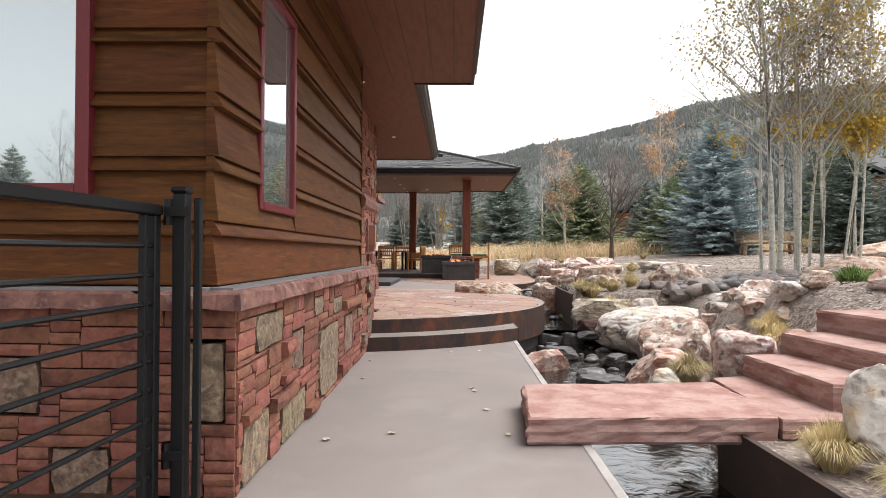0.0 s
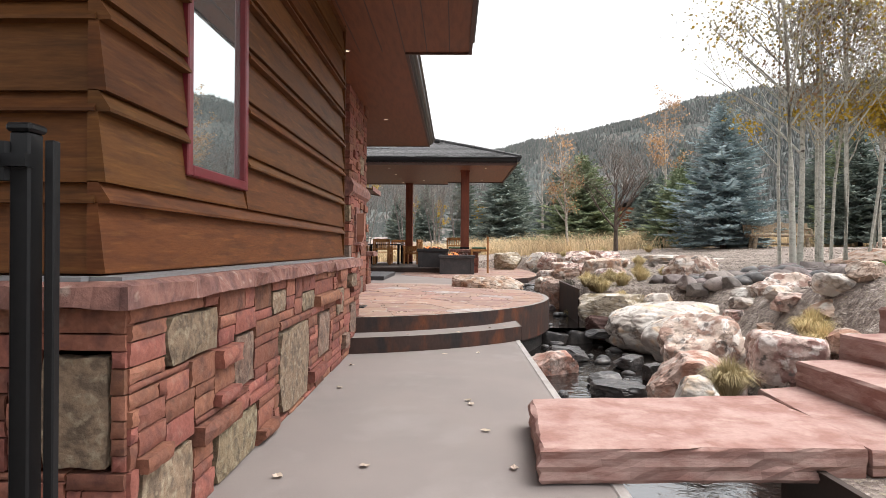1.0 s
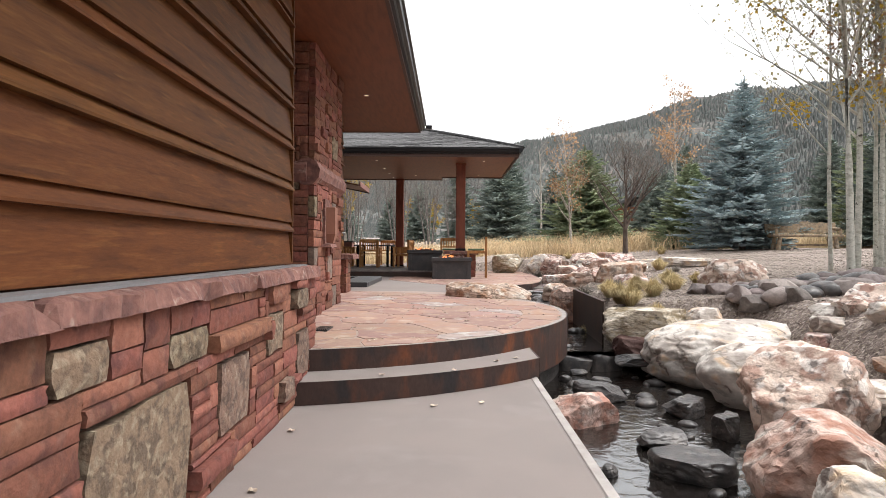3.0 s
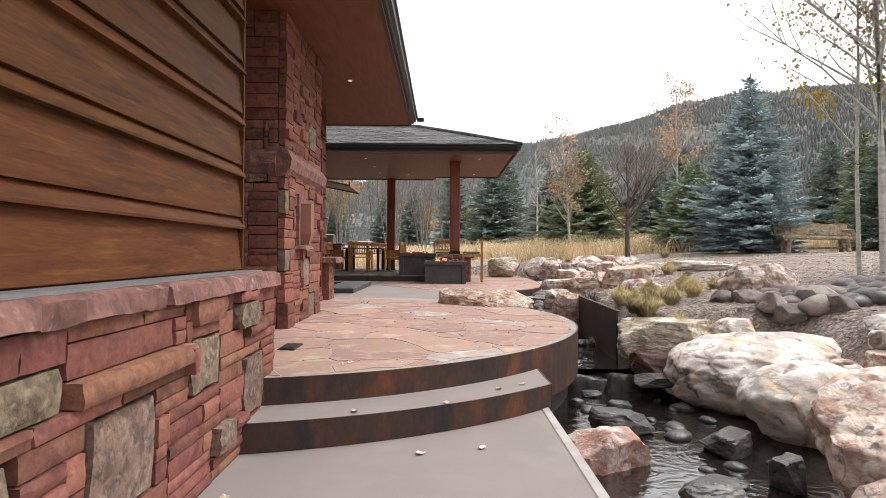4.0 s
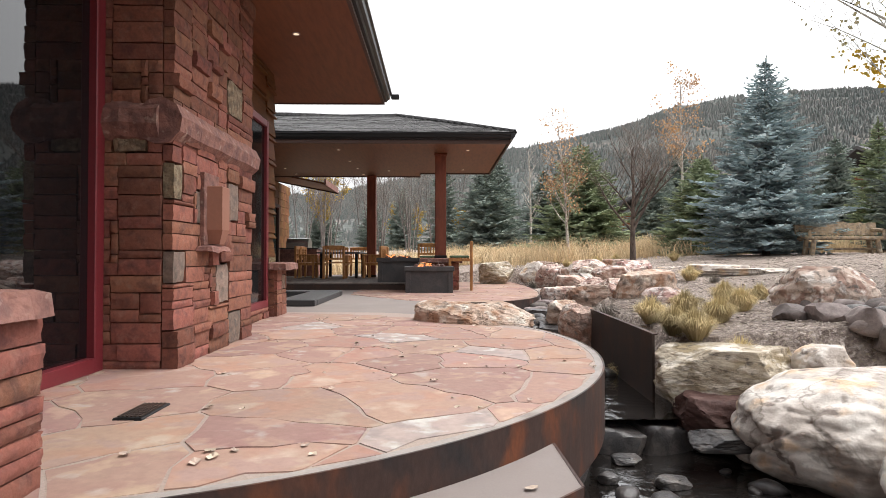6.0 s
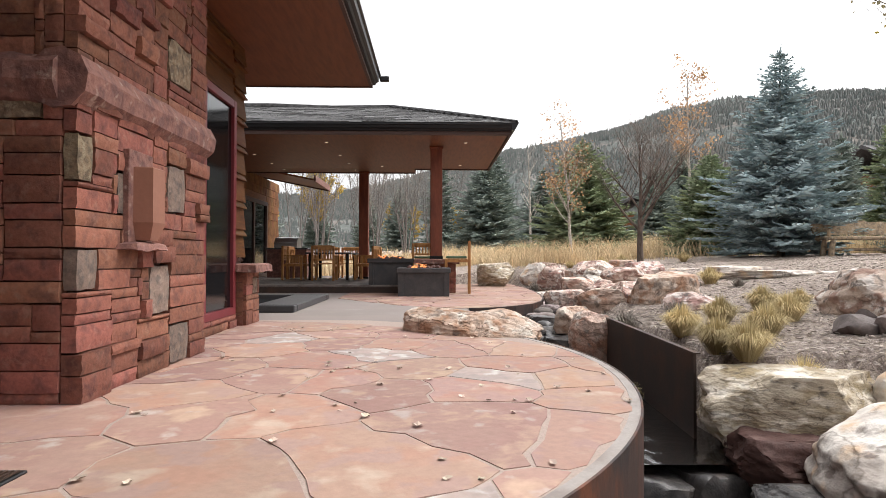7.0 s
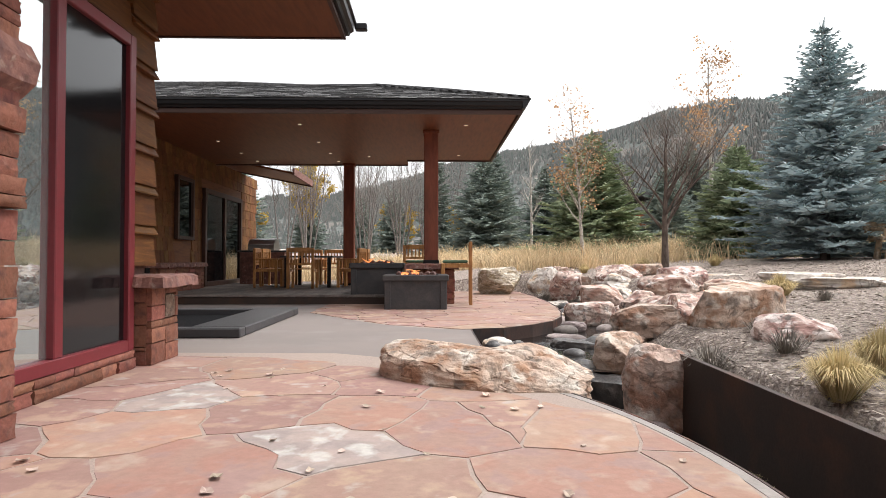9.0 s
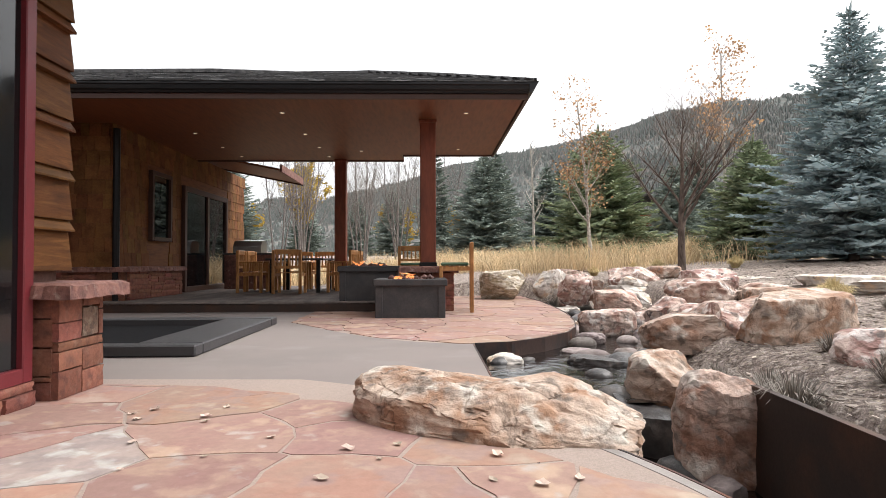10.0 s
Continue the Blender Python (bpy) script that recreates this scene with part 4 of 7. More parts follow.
def shingle_rows(parent, a, along, up, width_at, rows, seed):
    """Overlapping shingles on one roof plane, joined per course."""
    rnd = random.Random(seed)
    ax, uv = Vector(along).normalized(), Vector(up)
    nrm = ax.cross(uv).normalized()
    if nrm.z < 0:
        nrm = -nrm
    for r in range(rows):
        bm = bmesh.new()
        lo, hi = width_at(r / rows)
        u = lo - rnd.uniform(0, 0.2)
        while u < hi:
            w = rnd.uniform(0.16, 0.34)
            p, q = max(u, lo), min(u + w - 0.012, hi)
            if q - p > 0.03:
                base = Vector(a) + uv * (r / rows)
                s = uv / rows
                t = rnd.uniform(0.008, 0.02)
                drop = s * rnd.choice((0, 0, -0.15))
                pts = [base + ax * p + nrm * t + drop, base + ax * q + nrm * t + drop, base + ax * q + s * 1.05 + nrm * 0.004, base + ax * p + s * 1.05 + nrm * 0.004]
                low = [base + ax * p + drop, base + ax * q + drop]
                vs = [bm.verts.new(c) for c in pts + low]
                bm.faces.new(vs[:4]), bm.faces.new((vs[4], vs[5], vs[1], vs[0]))
            u += w
        part("shingle_course", bm, SHINGLE, parent)


shingle_rows(pav_roof, (0, 18.24, ZE), (1, 0, 0), (0, 2.76, 1.0), lambda k: (-7.5, 2.27 - 2.77 * k), 17, 4)
shingle_rows(pav_roof, (2.27, 0, ZE), (0, 1, 0), (-2.77, 0, 1.0), lambda k: (18.24 + 2.76 * k, 23.7 - 2.7 * k), 17, 5)
bm = bmesh.new()
tube(bm, [(2.25, 18.26, ZE + 0.02), (0.9, 19.6, ZE + 0.53), (-0.5, 21.0, ZE + 1.03)], [0.05] * 3, 5)
tube(bm, [(-0.5, 21.0, ZE + 1.03), (-1.9, 21.0, ZE + 1.0), (-3.5, 21.0, ZE + 1.05), (-9.0, 21.0, ZE + 1.0)], [0.05] * 4, 5)
part("ridge_cap", bm, SHINGLE, pav_roof)
bm = box(-6.0, -2.95, 23.85, 26.3, 3.38, 3.43)
for v in bm.verts:
    v.co.z += 0.20 * (-2.95 - v.co.x)
tagged(part("ceiling", bm, SOFFIT), "stained board soffit of the far eave", "soffit", kind="structure")
bm = box(-6.0, -2.9, 26.3, 26.34, 3.34, 3.52)
for v in bm.verts:
    v.co.z += 0.20 * (-2.95 - v.co.x)
far_eave = tagged(part("fascia", bm, FASCIA), "dark board at the end of the far eave", "fascia", kind="structure")
part("fascia_side", box(-2.95, -2.9, 23.9, 26.3, 3.36, 3.54), LEDGE, far_eave)


def lamp(x, y, z):
    ob = thing("recessed_light", "small round recessed downlight in the soffit", "downlight", (x, y, z), group="recessed lights")
    bm = bmesh.new()
    tube(bm, [(0, 0, 0), (0, 0, -0.008)], [0.045, 0.042], 16)
    part("trim_ring", bm, CURB, ob)
    bm = bmesh.new()
    bmesh.ops.create_circle(bm, cap_ends=True, segments=16, radius=0.032, matrix=Matrix.Translation((0, 0, -0.006)))
    part("lens", bm, LAMP_GLOW, ob, "glowing warm lens")
    return ob


for x, y in ((-1.06, 8.1), (-1.02, 12.0), (-1.04, 4.2)):
    lamp(x, y, ZSOF)
for x, y in ((-1.75, 19.3), (1.28, 19.3), (-1.71, 20.9), (-3.78, 20.85), (-1.68, 22.2), (-3.73, 22.2), (-1.66, 23.3), (-3.68, 23.3), (-0.83, 22.6), (1.3, 22.4)):
    lamp(x, y, ZC)


def post(x, y, z0, z1, w, label):
    ob = thing("post", label, "post", (x, y, 0), group="pavilion posts")
    part("shaft", box(-w / 2, w / 2, -w / 2, w / 2, z0, z1, 0.015), POSTWOOD, ob)
    part("collar", box(-w / 2 - 0.02, w / 2 + 0.02, -w / 2 - 0.02, w / 2 + 0.02, z1 - 0.06, z1 - 0.002, 0.01), POSTWOOD, ob)
    part("base_plate", box(-w / 2 - 0.015, w / 2 + 0.015, -w / 2 - 0.015, w / 2 + 0.015, z0 - 0.02, z0 + 0.06, 0.01), IRON, ob)
    return ob


post(0.645, 19.85, 1.09, ZC, 0.27, "red-stained square timber post on a stone plinth")
post(-1.45, 23.75, 0.50, ZC, 0.27, "red-stained square timber post standing on the deck")
plinth = tagged(part("stone_plinth", box(0.30, 1.02, 19.5, 20.2, ZP - 0.02, 0.98), MORTAR), "battered sandstone plinth under the timber post", "plinth")
stone_field(plinth, (0.24, 19.495, ZP), (1, 0), 0.82, 0.64, 0.06, 41)
stone_field(plinth, (1.025, 19.44, ZP), (0, 1), 0.80, 0.64, 0.06, 42)
rough_ledge("cap", 0.15, 1.16, 19.38, 20.30, 0.98, 1.08, plinth, 19, "red sandstone cap", jag=0.015)

# deck
deck = tagged(part("floor_deck", box(-6.0, 0.2, 19.56, 27.5, 0.2, 0.462), DARKSTEEL), "raised grey board deck", "deck", kind="structure")
for i in range(44):
    y = 19.52 + i * 0.145
    part("plank", box(-5.9, 0.1 if y < 20.5 else -0.2, y, y + 0.138, 0.464, 0.50, 0.004), DECKWOOD, deck)
part("fascia_board", box(-5.9, 0.1, 19.50, 19.555, ZP, 0.455), DARKSTEEL, deck, "dark deck riser board")

# house walls under the pavilion
wx = -4.9
far_wall = tagged(part("wall_far", box(-5.9, wx, 20.05, 27.3, 0.3, ZC), SIDING_DARK), "shake-clad house wall beside the deck", "wall", kind="structure")
part("base_core", box(-5.95, wx + 0.28, 20.0, 22.2, 0.4, 1.0), MORTAR, far_wall)
stone_field(far_wall, (wx + 0.285, 20.0, 0.5), (0, 1), 2.2, 0.52, 0.06, 51)
stone_field(far_wall, (-5.9, 19.995, 0.34), (1, 0), 1.28, 0.68, 0.06, 52)
rough_ledge("ledge", -5.9, wx + 0.40, 19.88, 22.26, 1.0, 1.09, far_wall, 23, "red sandstone ledge")
rnd = random.Random(8)
shake_sets = []
for k in range(6):
    w = (0.14, 0.18, 0.22, 0.26, 0.2, 0.3)[k]
    bm = bmesh.new()
    vs = [bm.verts.new(p) for p in ((0, 0, 0), (w, 0, 0), (w, -0.025, 0), (0, -0.025, 0), (0, 0, 0.3), (w, 0, 0.3), (w, -0.006, 0.3), (0, -0.006, 0.3))]
    for f in ((0, 1, 2, 3), (4, 7, 6, 5), (3, 2, 6, 7), (0, 3, 7, 4), (1, 5, 6, 2), (0, 4, 5, 1)):
        bm.faces.new([vs[i] for i in f])
    bmesh.ops.recalc_face_normals(bm, faces=bm.faces)
    shake_sets.append((w, finish(bm, "shake", SHAKE)))
EAST = Matrix(((0, -1, 0, 0), (1, 0, 0, 0), (0, 0, 1, 0), (0, 0, 0, 1)))
for r in range(10):
    z = 1.09 + r * 0.255
    u = 20.02
    while u < 27.2:
        w, me = rnd.choice(shake_sets)
        if not (21.25 < u + w / 2 < 22.35 and z < 3.0) and not (22.8 < u + w / 2 < 25.8 and z < 3.0):
            piece("shake", me, Matrix.Translation((wx + 0.002, u, z)) @ EAST, far_wall)
        u += w + 0.008
    u = -5.9
    while u < wx - 0.1:
        w, me = rnd.choice(shake_sets)
        piece("shake", me, Matrix.Translation((u, 20.046, z)), far_wall)
        u += w + 0.008
frame_window("window_4", "narrow dark window in the shake wall", (wx + 0.01, 21.35, 1.6), (0, 1), 0.9, 1.4, mat=FASCIA, bar=0.08, pane=DARK_GLASS)
frame_window("door_2", "dark double glass door opening to the deck", (wx + 0.01, 22.9, 0.5), (0, 1), 2.8, 2.4, mat=FASCIA, bar=0.12, mullions=(1.4,), screen=(0,), pane=DARK_GLASS)
bm = bmesh.new()
tube(bm, [(wx + 0.12, 19.96, 0.4), (wx + 0.12, 19.96, 3.5)], [0.06, 0.06], 8)
tagged(part("flue_pipe", bm, IRON), "black metal pipe up the house wall", "pipe")

# sunken spa with its raised rim
spa = thing("hot_tub", "sunken spa with a wide dark rim set in the landing", "hot tub")
for k, (a, b, c, d) in enumerate(((-4.6, -1.37, 14.79, 14.97), (-4.6, -1.37, 17.25, 17.53), (-1.96, -1.37, 14.974, 17.246))):
    part("rim", box(a, b, c, d, ZP, ZP + 0.10, 0.012), RUBBER, spa, "dark grey vinyl rim")
    part("rim_base", box(a, b - 0.03 if k < 2 else b - 0.03, c + 0.03, d - 0.03, ZP - 0.3, ZP + 0.004), DARKSTEEL, spa)
# Black sheet at floor level: the well's shaded depth put into colour.
part("basin_floor", box(-4.6, -1.965, 14.974, 17.246, ZP - 0.003, ZP + 0.012), VOID, spa, "black sheet standing in for shade in the well")


# fire features
def fire_box(name, x0, x1, y0, y1, z0, z1, label):
    ob = thing(name, label, "fire pit")
    part("body", box(x0 + 0.05, x1 - 0.05, y0 + 0.02, y1 - 0.02, z0, z1 - 0.09), CHARCOAL, ob)
    for x in (x0, x1 - 0.11):
        part("corner_panel", box(x, x + 0.11, y0, y1, z0, z1 - 0.092, 0.008), CHARCOAL, ob)
    t, w = 0.10, 0.14
    part("rim", box(x0 - 0.03, x1 + 0.03, y0 - 0.03, y0 + w, z1 - t, z1, 0.012), CHARCOAL, ob)
    part("rim", box(x0 - 0.03, x1 + 0.03, y1 - w, y1 + 0.03, z1 - t, z1, 0.012), CHARCOAL, ob)
    part("rim", box(x0 - 0.03, x0 + w, y0 + w + 0.002, y1 - w - 0.002, z1 - t, z1, 0.012), CHARCOAL, ob)
    part("rim", box(x1 - w, x1 + 0.03, y0 + w + 0.002, y1 - w - 0.002, z1 - t, z1, 0.012), CHARCOAL, ob)
    rnd = random.Random(int(x0 * 100))
    for i in range(26):
        x, y, r = rnd.uniform(x0 + 0.2, x1 - 0.2), rnd.uniform(y0 + 0.2, y1 - 0.2), rnd.uniform(0.04, 0.08)
        bm = bmesh.new()
        bmesh.ops.create_icosphere(bm, subdivisions=1, radius=r, matrix=Matrix.Translation((x, y, z1 - 0.05 + rnd.uniform(0, 0.05))))
        part("lava_rock", bm, ROCK_RED, ob, "dark red lava rock")
    for i in range(8):
        bm = bmesh.new()
        x, y, h = rnd.uniform(x0 + 0.2, x1 - 0.2), rnd.uniform(y0 + 0.2, y1 - 0.2), rnd.uniform(0.04, 0.12)
        pts = [(x + rnd.uniform(-0.03, 0.03) * k, y + rnd.uniform(-0.02, 0.02) * k, z1 - 0.02 + h * k / 4) for k in range(5)]
        tube(bm, pts, [0.012, 0.02, 0.016, 0.009, 0.002], 6)
        part("flame", bm, FLAME, ob, "small orange gas flame")
    return ob


fire_box("fire_pit", -0.13, 0.90, 18.25, 19.25, ZP, 0.90, "low charcoal fire pit box with lit gas flames")
fire_box("fire_pit", -0.86, 0.10, 19.62, 20.5, 0.50, 1.09, "charcoal fire table with lit gas flames on the deck")


# ---- rocks ----
ROCKMESH = {}


def rock(name, x, y, z, sx, sy, sz, mat, seed, rz=0.0, label="", tilt=0.0, flat=0.0, soft=False, cuts=6, detail=4, group="creek boulders"):
    """A boulder whose middle lies at x, y, z with half-sizes sx, sy, sz."""
    key = (mat.name, seed, flat, soft, cuts, detail)
    if key not in ROCKMESH:
        ROCKMESH[key] = boulder_mesh(name, seed, mat, cuts, 0.22 if not soft else 0.24, detail, flat, soft)
    ob = new(name, ROCKMESH[key])
    ob.matrix_world = Matrix.Translation((x, y, z)) @ pose(0, 0, 0, tilt, tilt * 0.6, rz) @ Matrix.Diagonal((sx, sy, sz, 1))
    return tagged(ob, label, "boulder", group)


def long_shape(p):
    """Two humps with a saddle between them, the low end tapering off, a split across the larger hump."""
    z = p.z * float(np.interp(p.x, (-1.0, -0.75, -0.25, 0.0, 0.35, 0.6, 1.0), (0.82, 0.86, 0.82, 0.74, 0.98, 0.95, 0.62)))
    split = max(0.0, 1 - abs(p.x - 0.42 - 0.22 * p.y) / 0.035)
    z *= 1 - 0.32 * min(p.y * p.y, 1.0) * (p.z > 0)
    return Vector((p.x, p.y * (0.92 + 0.12 * p.x) + 0.10 * math.sin(p.x * 3.0), z - 0.07 * split * (p.z > 0)))


long_rock = new("boulder", boulder_mesh("boulder", 38, ROCK_TAN, 0, 0.22, 5, 0.8, False, long_shape))
long_rock.matrix_world = Matrix.Translation((0.95, 12.56, 0.33)) @ pose(0, 0, 0, 0, 0, -33) @ Matrix.Diagonal((0.74, 0.32, 0.35, 1))
tagged(long_rock, "long low tan boulder lying across the terrace edge", "boulder", "creek boulders")
rock("boulder", 3.52, 9.45, -0.05, 1.01, 0.75, 0.41, ROCK_WHITE, 6, 14, "huge smooth pale boulder in the creek bank", soft=True, cuts=3, detail=5)
rock("boulder", 3.26, 8.30, -0.05, 0.59, 0.48, 0.33, ROCK_WHITE, 7, 30, "pale cracked boulder beside the creek", soft=True)
rock("boulder", 2.88, 7.00, 0.09, 0.47, 0.40, 0.35, ROCK_PINK, 8, 12, "large angular pinkish boulder beside the creek")
rock("boulder", 2.42, 6.00, -0.05, 0.38, 0.34, 0.27, ROCK_TAN, 9, -14, "tan orange block beside the creek", flat=0.75)
rock("boulder", 2.19, 5.45, -0.03, 0.17, 0.16, 0.14, ROCK_WHITE, 31, 25, "grey-white boulder at the water")
rock("boulder", 2.41, 5.75, 0.05, 0.12, 0.11, 0.06, ROCK_TAN, 13, 5, "small tan boulder wedged in the bank", flat=0.70)
rock("boulder", 3.38, 6.90, 0.11, 0.22, 0.20, 0.10, ROCK_WHITE, 47, 0, "flat pale slab wedged in the bank", flat=0.70)
rock("boulder", 4.24, 8.20, 0.11, 0.20, 0.18, 0.08, ROCK_TAN, 12, 30, "reddish stone wedged in the bank", flat=0.70)
rock("boulder", 5.03, 9.20, 0.39, 0.56, 0.48, 0.40, ROCK_PINK, 14, 10, "large grey-pink boulder on the bank")
rock("boulder", 1.45, 7.75, -0.29, 0.30, 0.25, 0.21, ROCK_TAN, 20, -18, "half-wet tan boulder in the creek")
rock("boulder", 1.90, 6.55, -0.29, 0.25, 0.21, 0.12, ROCK_WET, 19, 5, "wet dark boulder in the creek", flat=0.70)
rock("boulder", 1.90, 7.10, -0.27, 0.17, 0.13, 0.07, ROCK_WET, 21, 0, "wet dark stone in the creek", flat=0.70)
rock("boulder", 1.80, 8.50, -0.26, 0.24, 0.19, 0.10, ROCK_WET, 23, 20, "wet dark stone in the creek", flat=0.70)
rock("boulder", 2.42, 8.00, -0.27, 0.18, 0.15, 0.10, ROCK_WET, 24, 40, "wet dark stone in the creek", flat=0.70)
rock("boulder", 1.36, 6.55, -0.32, 0.06, 0.06, 0.05, ROCK_WET, 26, 0, "small wet stone in the creek", soft=True)
rock("boulder", 2.50, 7.35, -0.26, 0.13, 0.10, 0.12, ROCK_WET, 18, 60, "wet dark stone in the creek", flat=0.70)
rock("boulder", 2.92, 10.17, 0.16, 0.61, 0.31, 0.29, ROCK_OLIVE, 4, 3, "flat-topped olive block beside the steel wall", flat=0.75)
rock("boulder", 2.76, 9.95, -0.09, 0.40, 0.24, 0.19, ROCK_RED, 5, 0, "dark red wet boulder under the flat block", flat=0.60)
rock("boulder", 2.48, 9.50, -0.13, 0.24, 0.15, 0.07, ROCK_WET, 17, 0, "flat wet stone under the red boulder", flat=0.60)
rock("boulder", 3.52, 10.00, 0.27, 0.25, 0.20, 0.16, ROCK_WHITE, 15, 20, "pale rounded boulder on the bank")
rock("boulder", 1.62, 9.30, -0.31, 0.07, 0.06, 0.04, ROCK_WET, 25, 0, "small wet stone in the creek", soft=True)
rock("boulder", 2.00, 9.25, -0.31, 0.11, 0.09, 0.04, ROCK_WET, 27, 10, "wet dark stone in the creek", flat=0.70)
rock("boulder", 1.86, 8.62, -0.30, 0.16, 0.13, 0.06, ROCK_WET, 28, 10, "broad wet stone in the creek", flat=0.70)
rock("boulder", 1.85, 9.65, -0.31, 0.10, 0.07, 0.03, ROCK_WET, 22, 10, "small wet stone in the creek", flat=0.70)
rock("boulder", 4.72, 11.90, 0.72, 0.51, 0.40, 0.28, ROCK_PINK, 16, -8, "upright pale pink boulder on the mulch")
rock("boulder", 2.33, 13.00, 0.16, 0.22, 0.24, 0.34, ROCK_TAN, 2, 20, "upright tan and rust boulder beside the creek")
rock("boulder", 2.38, 13.90, 0.24, 0.33, 0.27, 0.26, ROCK_TAN, 3, 60, "rust-brown boulder beside the creek")
rock("boulder", 2.30, 12.45, -0.28, 0.10, 0.09, 0.08, ROCK_WET, 29, 0, "small grey stone at the steel wall", soft=True)
rock("boulder", 3.10, 15.00, 0.50, 0.44, 0.33, 0.19, ROCK_TAN, 34, 5, "flat reddish boulder on the bank", flat=0.70)
rock("boulder", 3.67, 14.50, 0.64, 0.46, 0.35, 0.31, ROCK_TAN, 11, 12, "large angular pink boulder on the bank", flat=0.80)
rock("boulder", 3.60, 13.30, 0.56, 0.32, 0.26, 0.15, ROCK_PINK, 10, 0, "rounded rose boulder among the grasses")
rock("boulder", 3.91, 16.50, 0.71, 0.48, 0.36, 0.23, ROCK_PINK, 35, 5, "pinkish boulder on the bank")
rock("boulder", 3.36, 16.20, 0.57, 0.30, 0.24, 0.18, ROCK_PINK, 37, 0, "tan boulder on the bank")
rock("boulder", 2.30, 15.20, 0.13, 0.30, 0.23, 0.14, ROCK_WET, 39, 8, "flat wet slab in the upper pool", flat=0.70)
rock("boulder", 1.39, 15.30, 0.19, 0.17, 0.14, 0.07, ROCK_WHITE, 32, 0, "small pale stone at the water", flat=0.60)
rock("boulder", 3.01, 17.40, 0.35, 0.36, 0.27, 0.20, ROCK_PINK, 36, 0, "tan boulder on the upper creek bank", flat=0.70)
rock("boulder", 2.59, 16.60, 0.23, 0.18, 0.15, 0.09, COBBLE, 33, 0, "pale cobble beside the pool", flat=0.60, soft=True)
rock("boulder", 2.25, 15.90, 0.17, 0.19, 0.16, 0.06, COBBLE, 30, 0, "pale cobble beside the pool", flat=0.60, soft=True)
rock("boulder", 3.68, 19.00, 0.53, 0.36, 0.29, 0.21, ROCK_TAN, 38, 0, "reddish boulder on the bank", flat=0.70)
rock("boulder", 3.65, 21.00, 0.62, 0.35, 0.28, 0.24, ROCK_TAN, 42, 0, "tan boulder beyond the terrace", flat=0.70)
rock("boulder", 3.36, 22.60, 0.64, 0.40, 0.32, 0.33, ROCK_WHITE, 40, 0, "pale boulder beyond the upper terrace")
rock("boulder", 2.36, 22.90, 0.65, 0.54, 0.49, 0.38, ROCK_OLIVE, 41, 0, "dark boulder beyond the upper terrace", flat=0.70)
rock("boulder", 6.22, 17.40, 0.80, 0.55, 0.41, 0.19, ROCK_WHITE, 43, 0, "broad flat pale stone on the slope", flat=0.60)
rock("boulder", 6.00, 20.00, 0.76, 0.84, 0.64, 0.15, ROCK_WHITE, 44, 0, "flat pale stone on the slope", flat=0.60)
rock("boulder", 6.50, 16.80, 0.78, 0.97, 0.74, 0.14, ROCK_WHITE, 45, 0, "flat grey stone on the slope", flat=0.60)
rock("boulder", 8.77, 17.60, 0.86, 0.77, 0.62, 0.12, ROCK_WHITE, 46, 0, "flat pale stone on the slope", flat=0.60)
rock("boulder", 3.27, 6.04, 0.15, 0.33, 0.29, 0.26, ROCK_PINK, 15, -10, "flat grey-pink boulder beside the steps", flat=0.7)
rock("boulder", 3.55, 20.95, 0.61, 0.40, 0.39, 0.30, ROCK_PINK, 35, 70, "pinkish boulder beyond the terrace")
rock("boulder", 4.80, 25.07, 0.79, 0.54, 0.46, 0.18, ROCK_PINK, 45, 0, "small stone at the grass edge", flat=0.7)
rock("boulder", 5.44, 24.39, 0.71, 0.42, 0.37, 0.21, ROCK_TAN, 46, 0, "small stone at the grass edge", flat=0.7)
rock("boulder", 2.56, 3.08, 0.35, 0.23, 0.17, 0.27, ROCK_WHITE, 47, 20, "grey boulder beside the stone steps")
rock("boulder", 8.70, 12.31, 0.85, 0.93, 0.74, 0.34, ROCK_TAN, 48, 0, "orange flat boulder on the upper slope", flat=0.7)
rock("boulder", 4.52, 7.29, 0.44, 0.34, 0.31, 0.25, ROCK_WHITE, 49, 0, "pale pink boulder behind the steps", flat=0.7)
rock("boulder", 3.07, 5.69, 0.23, 0.31, 0.26, 0.22, ROCK_PINK, 15, 60, "flat grey-pink boulder beside the tuft", flat=0.7)
rock("boulder", 10.76, 14.44, 1.11, 1.13, 0.79, 0.50, ROCK_TAN, 44, 20, "flat pink stone on the upper slope", flat=0.6)
rock("boulder", 4.18, 6.61, 0.47, 0.37, 0.29, 0.21, ROCK_TAN, 20, 20, "tan flat boulder above the steps", flat=0.7)

rnd = random.Random(19)
for k in range(34):
    y = rnd.uniform(14.6, 23.5)
    side = 1 if rnd.random() < 0.75 else -1
    x = creek_x(y) + side * rnd.uniform(0.55, 1.9) if side > 0 else creek_x(y) - rnd.uniform(0.3, 0.5)
    if side < 0 and y < 17:
        continue
    s = rnd.uniform(0.18, 0.38)
    rock("boulder", x, y, max(ground_z(x, y), 0.05) + s * 0.2, s * 1.3, s, s * 0.7, rnd.choice((ROCK_TAN, ROCK_PINK, ROCK_PINK, ROCK_WHITE)), rnd.choice((34, 35, 36, 38, 42, 45)), rnd.uniform(0, 360),
         "angular stone lining the upper creek bank", flat=rnd.choice((0, 0.7)))
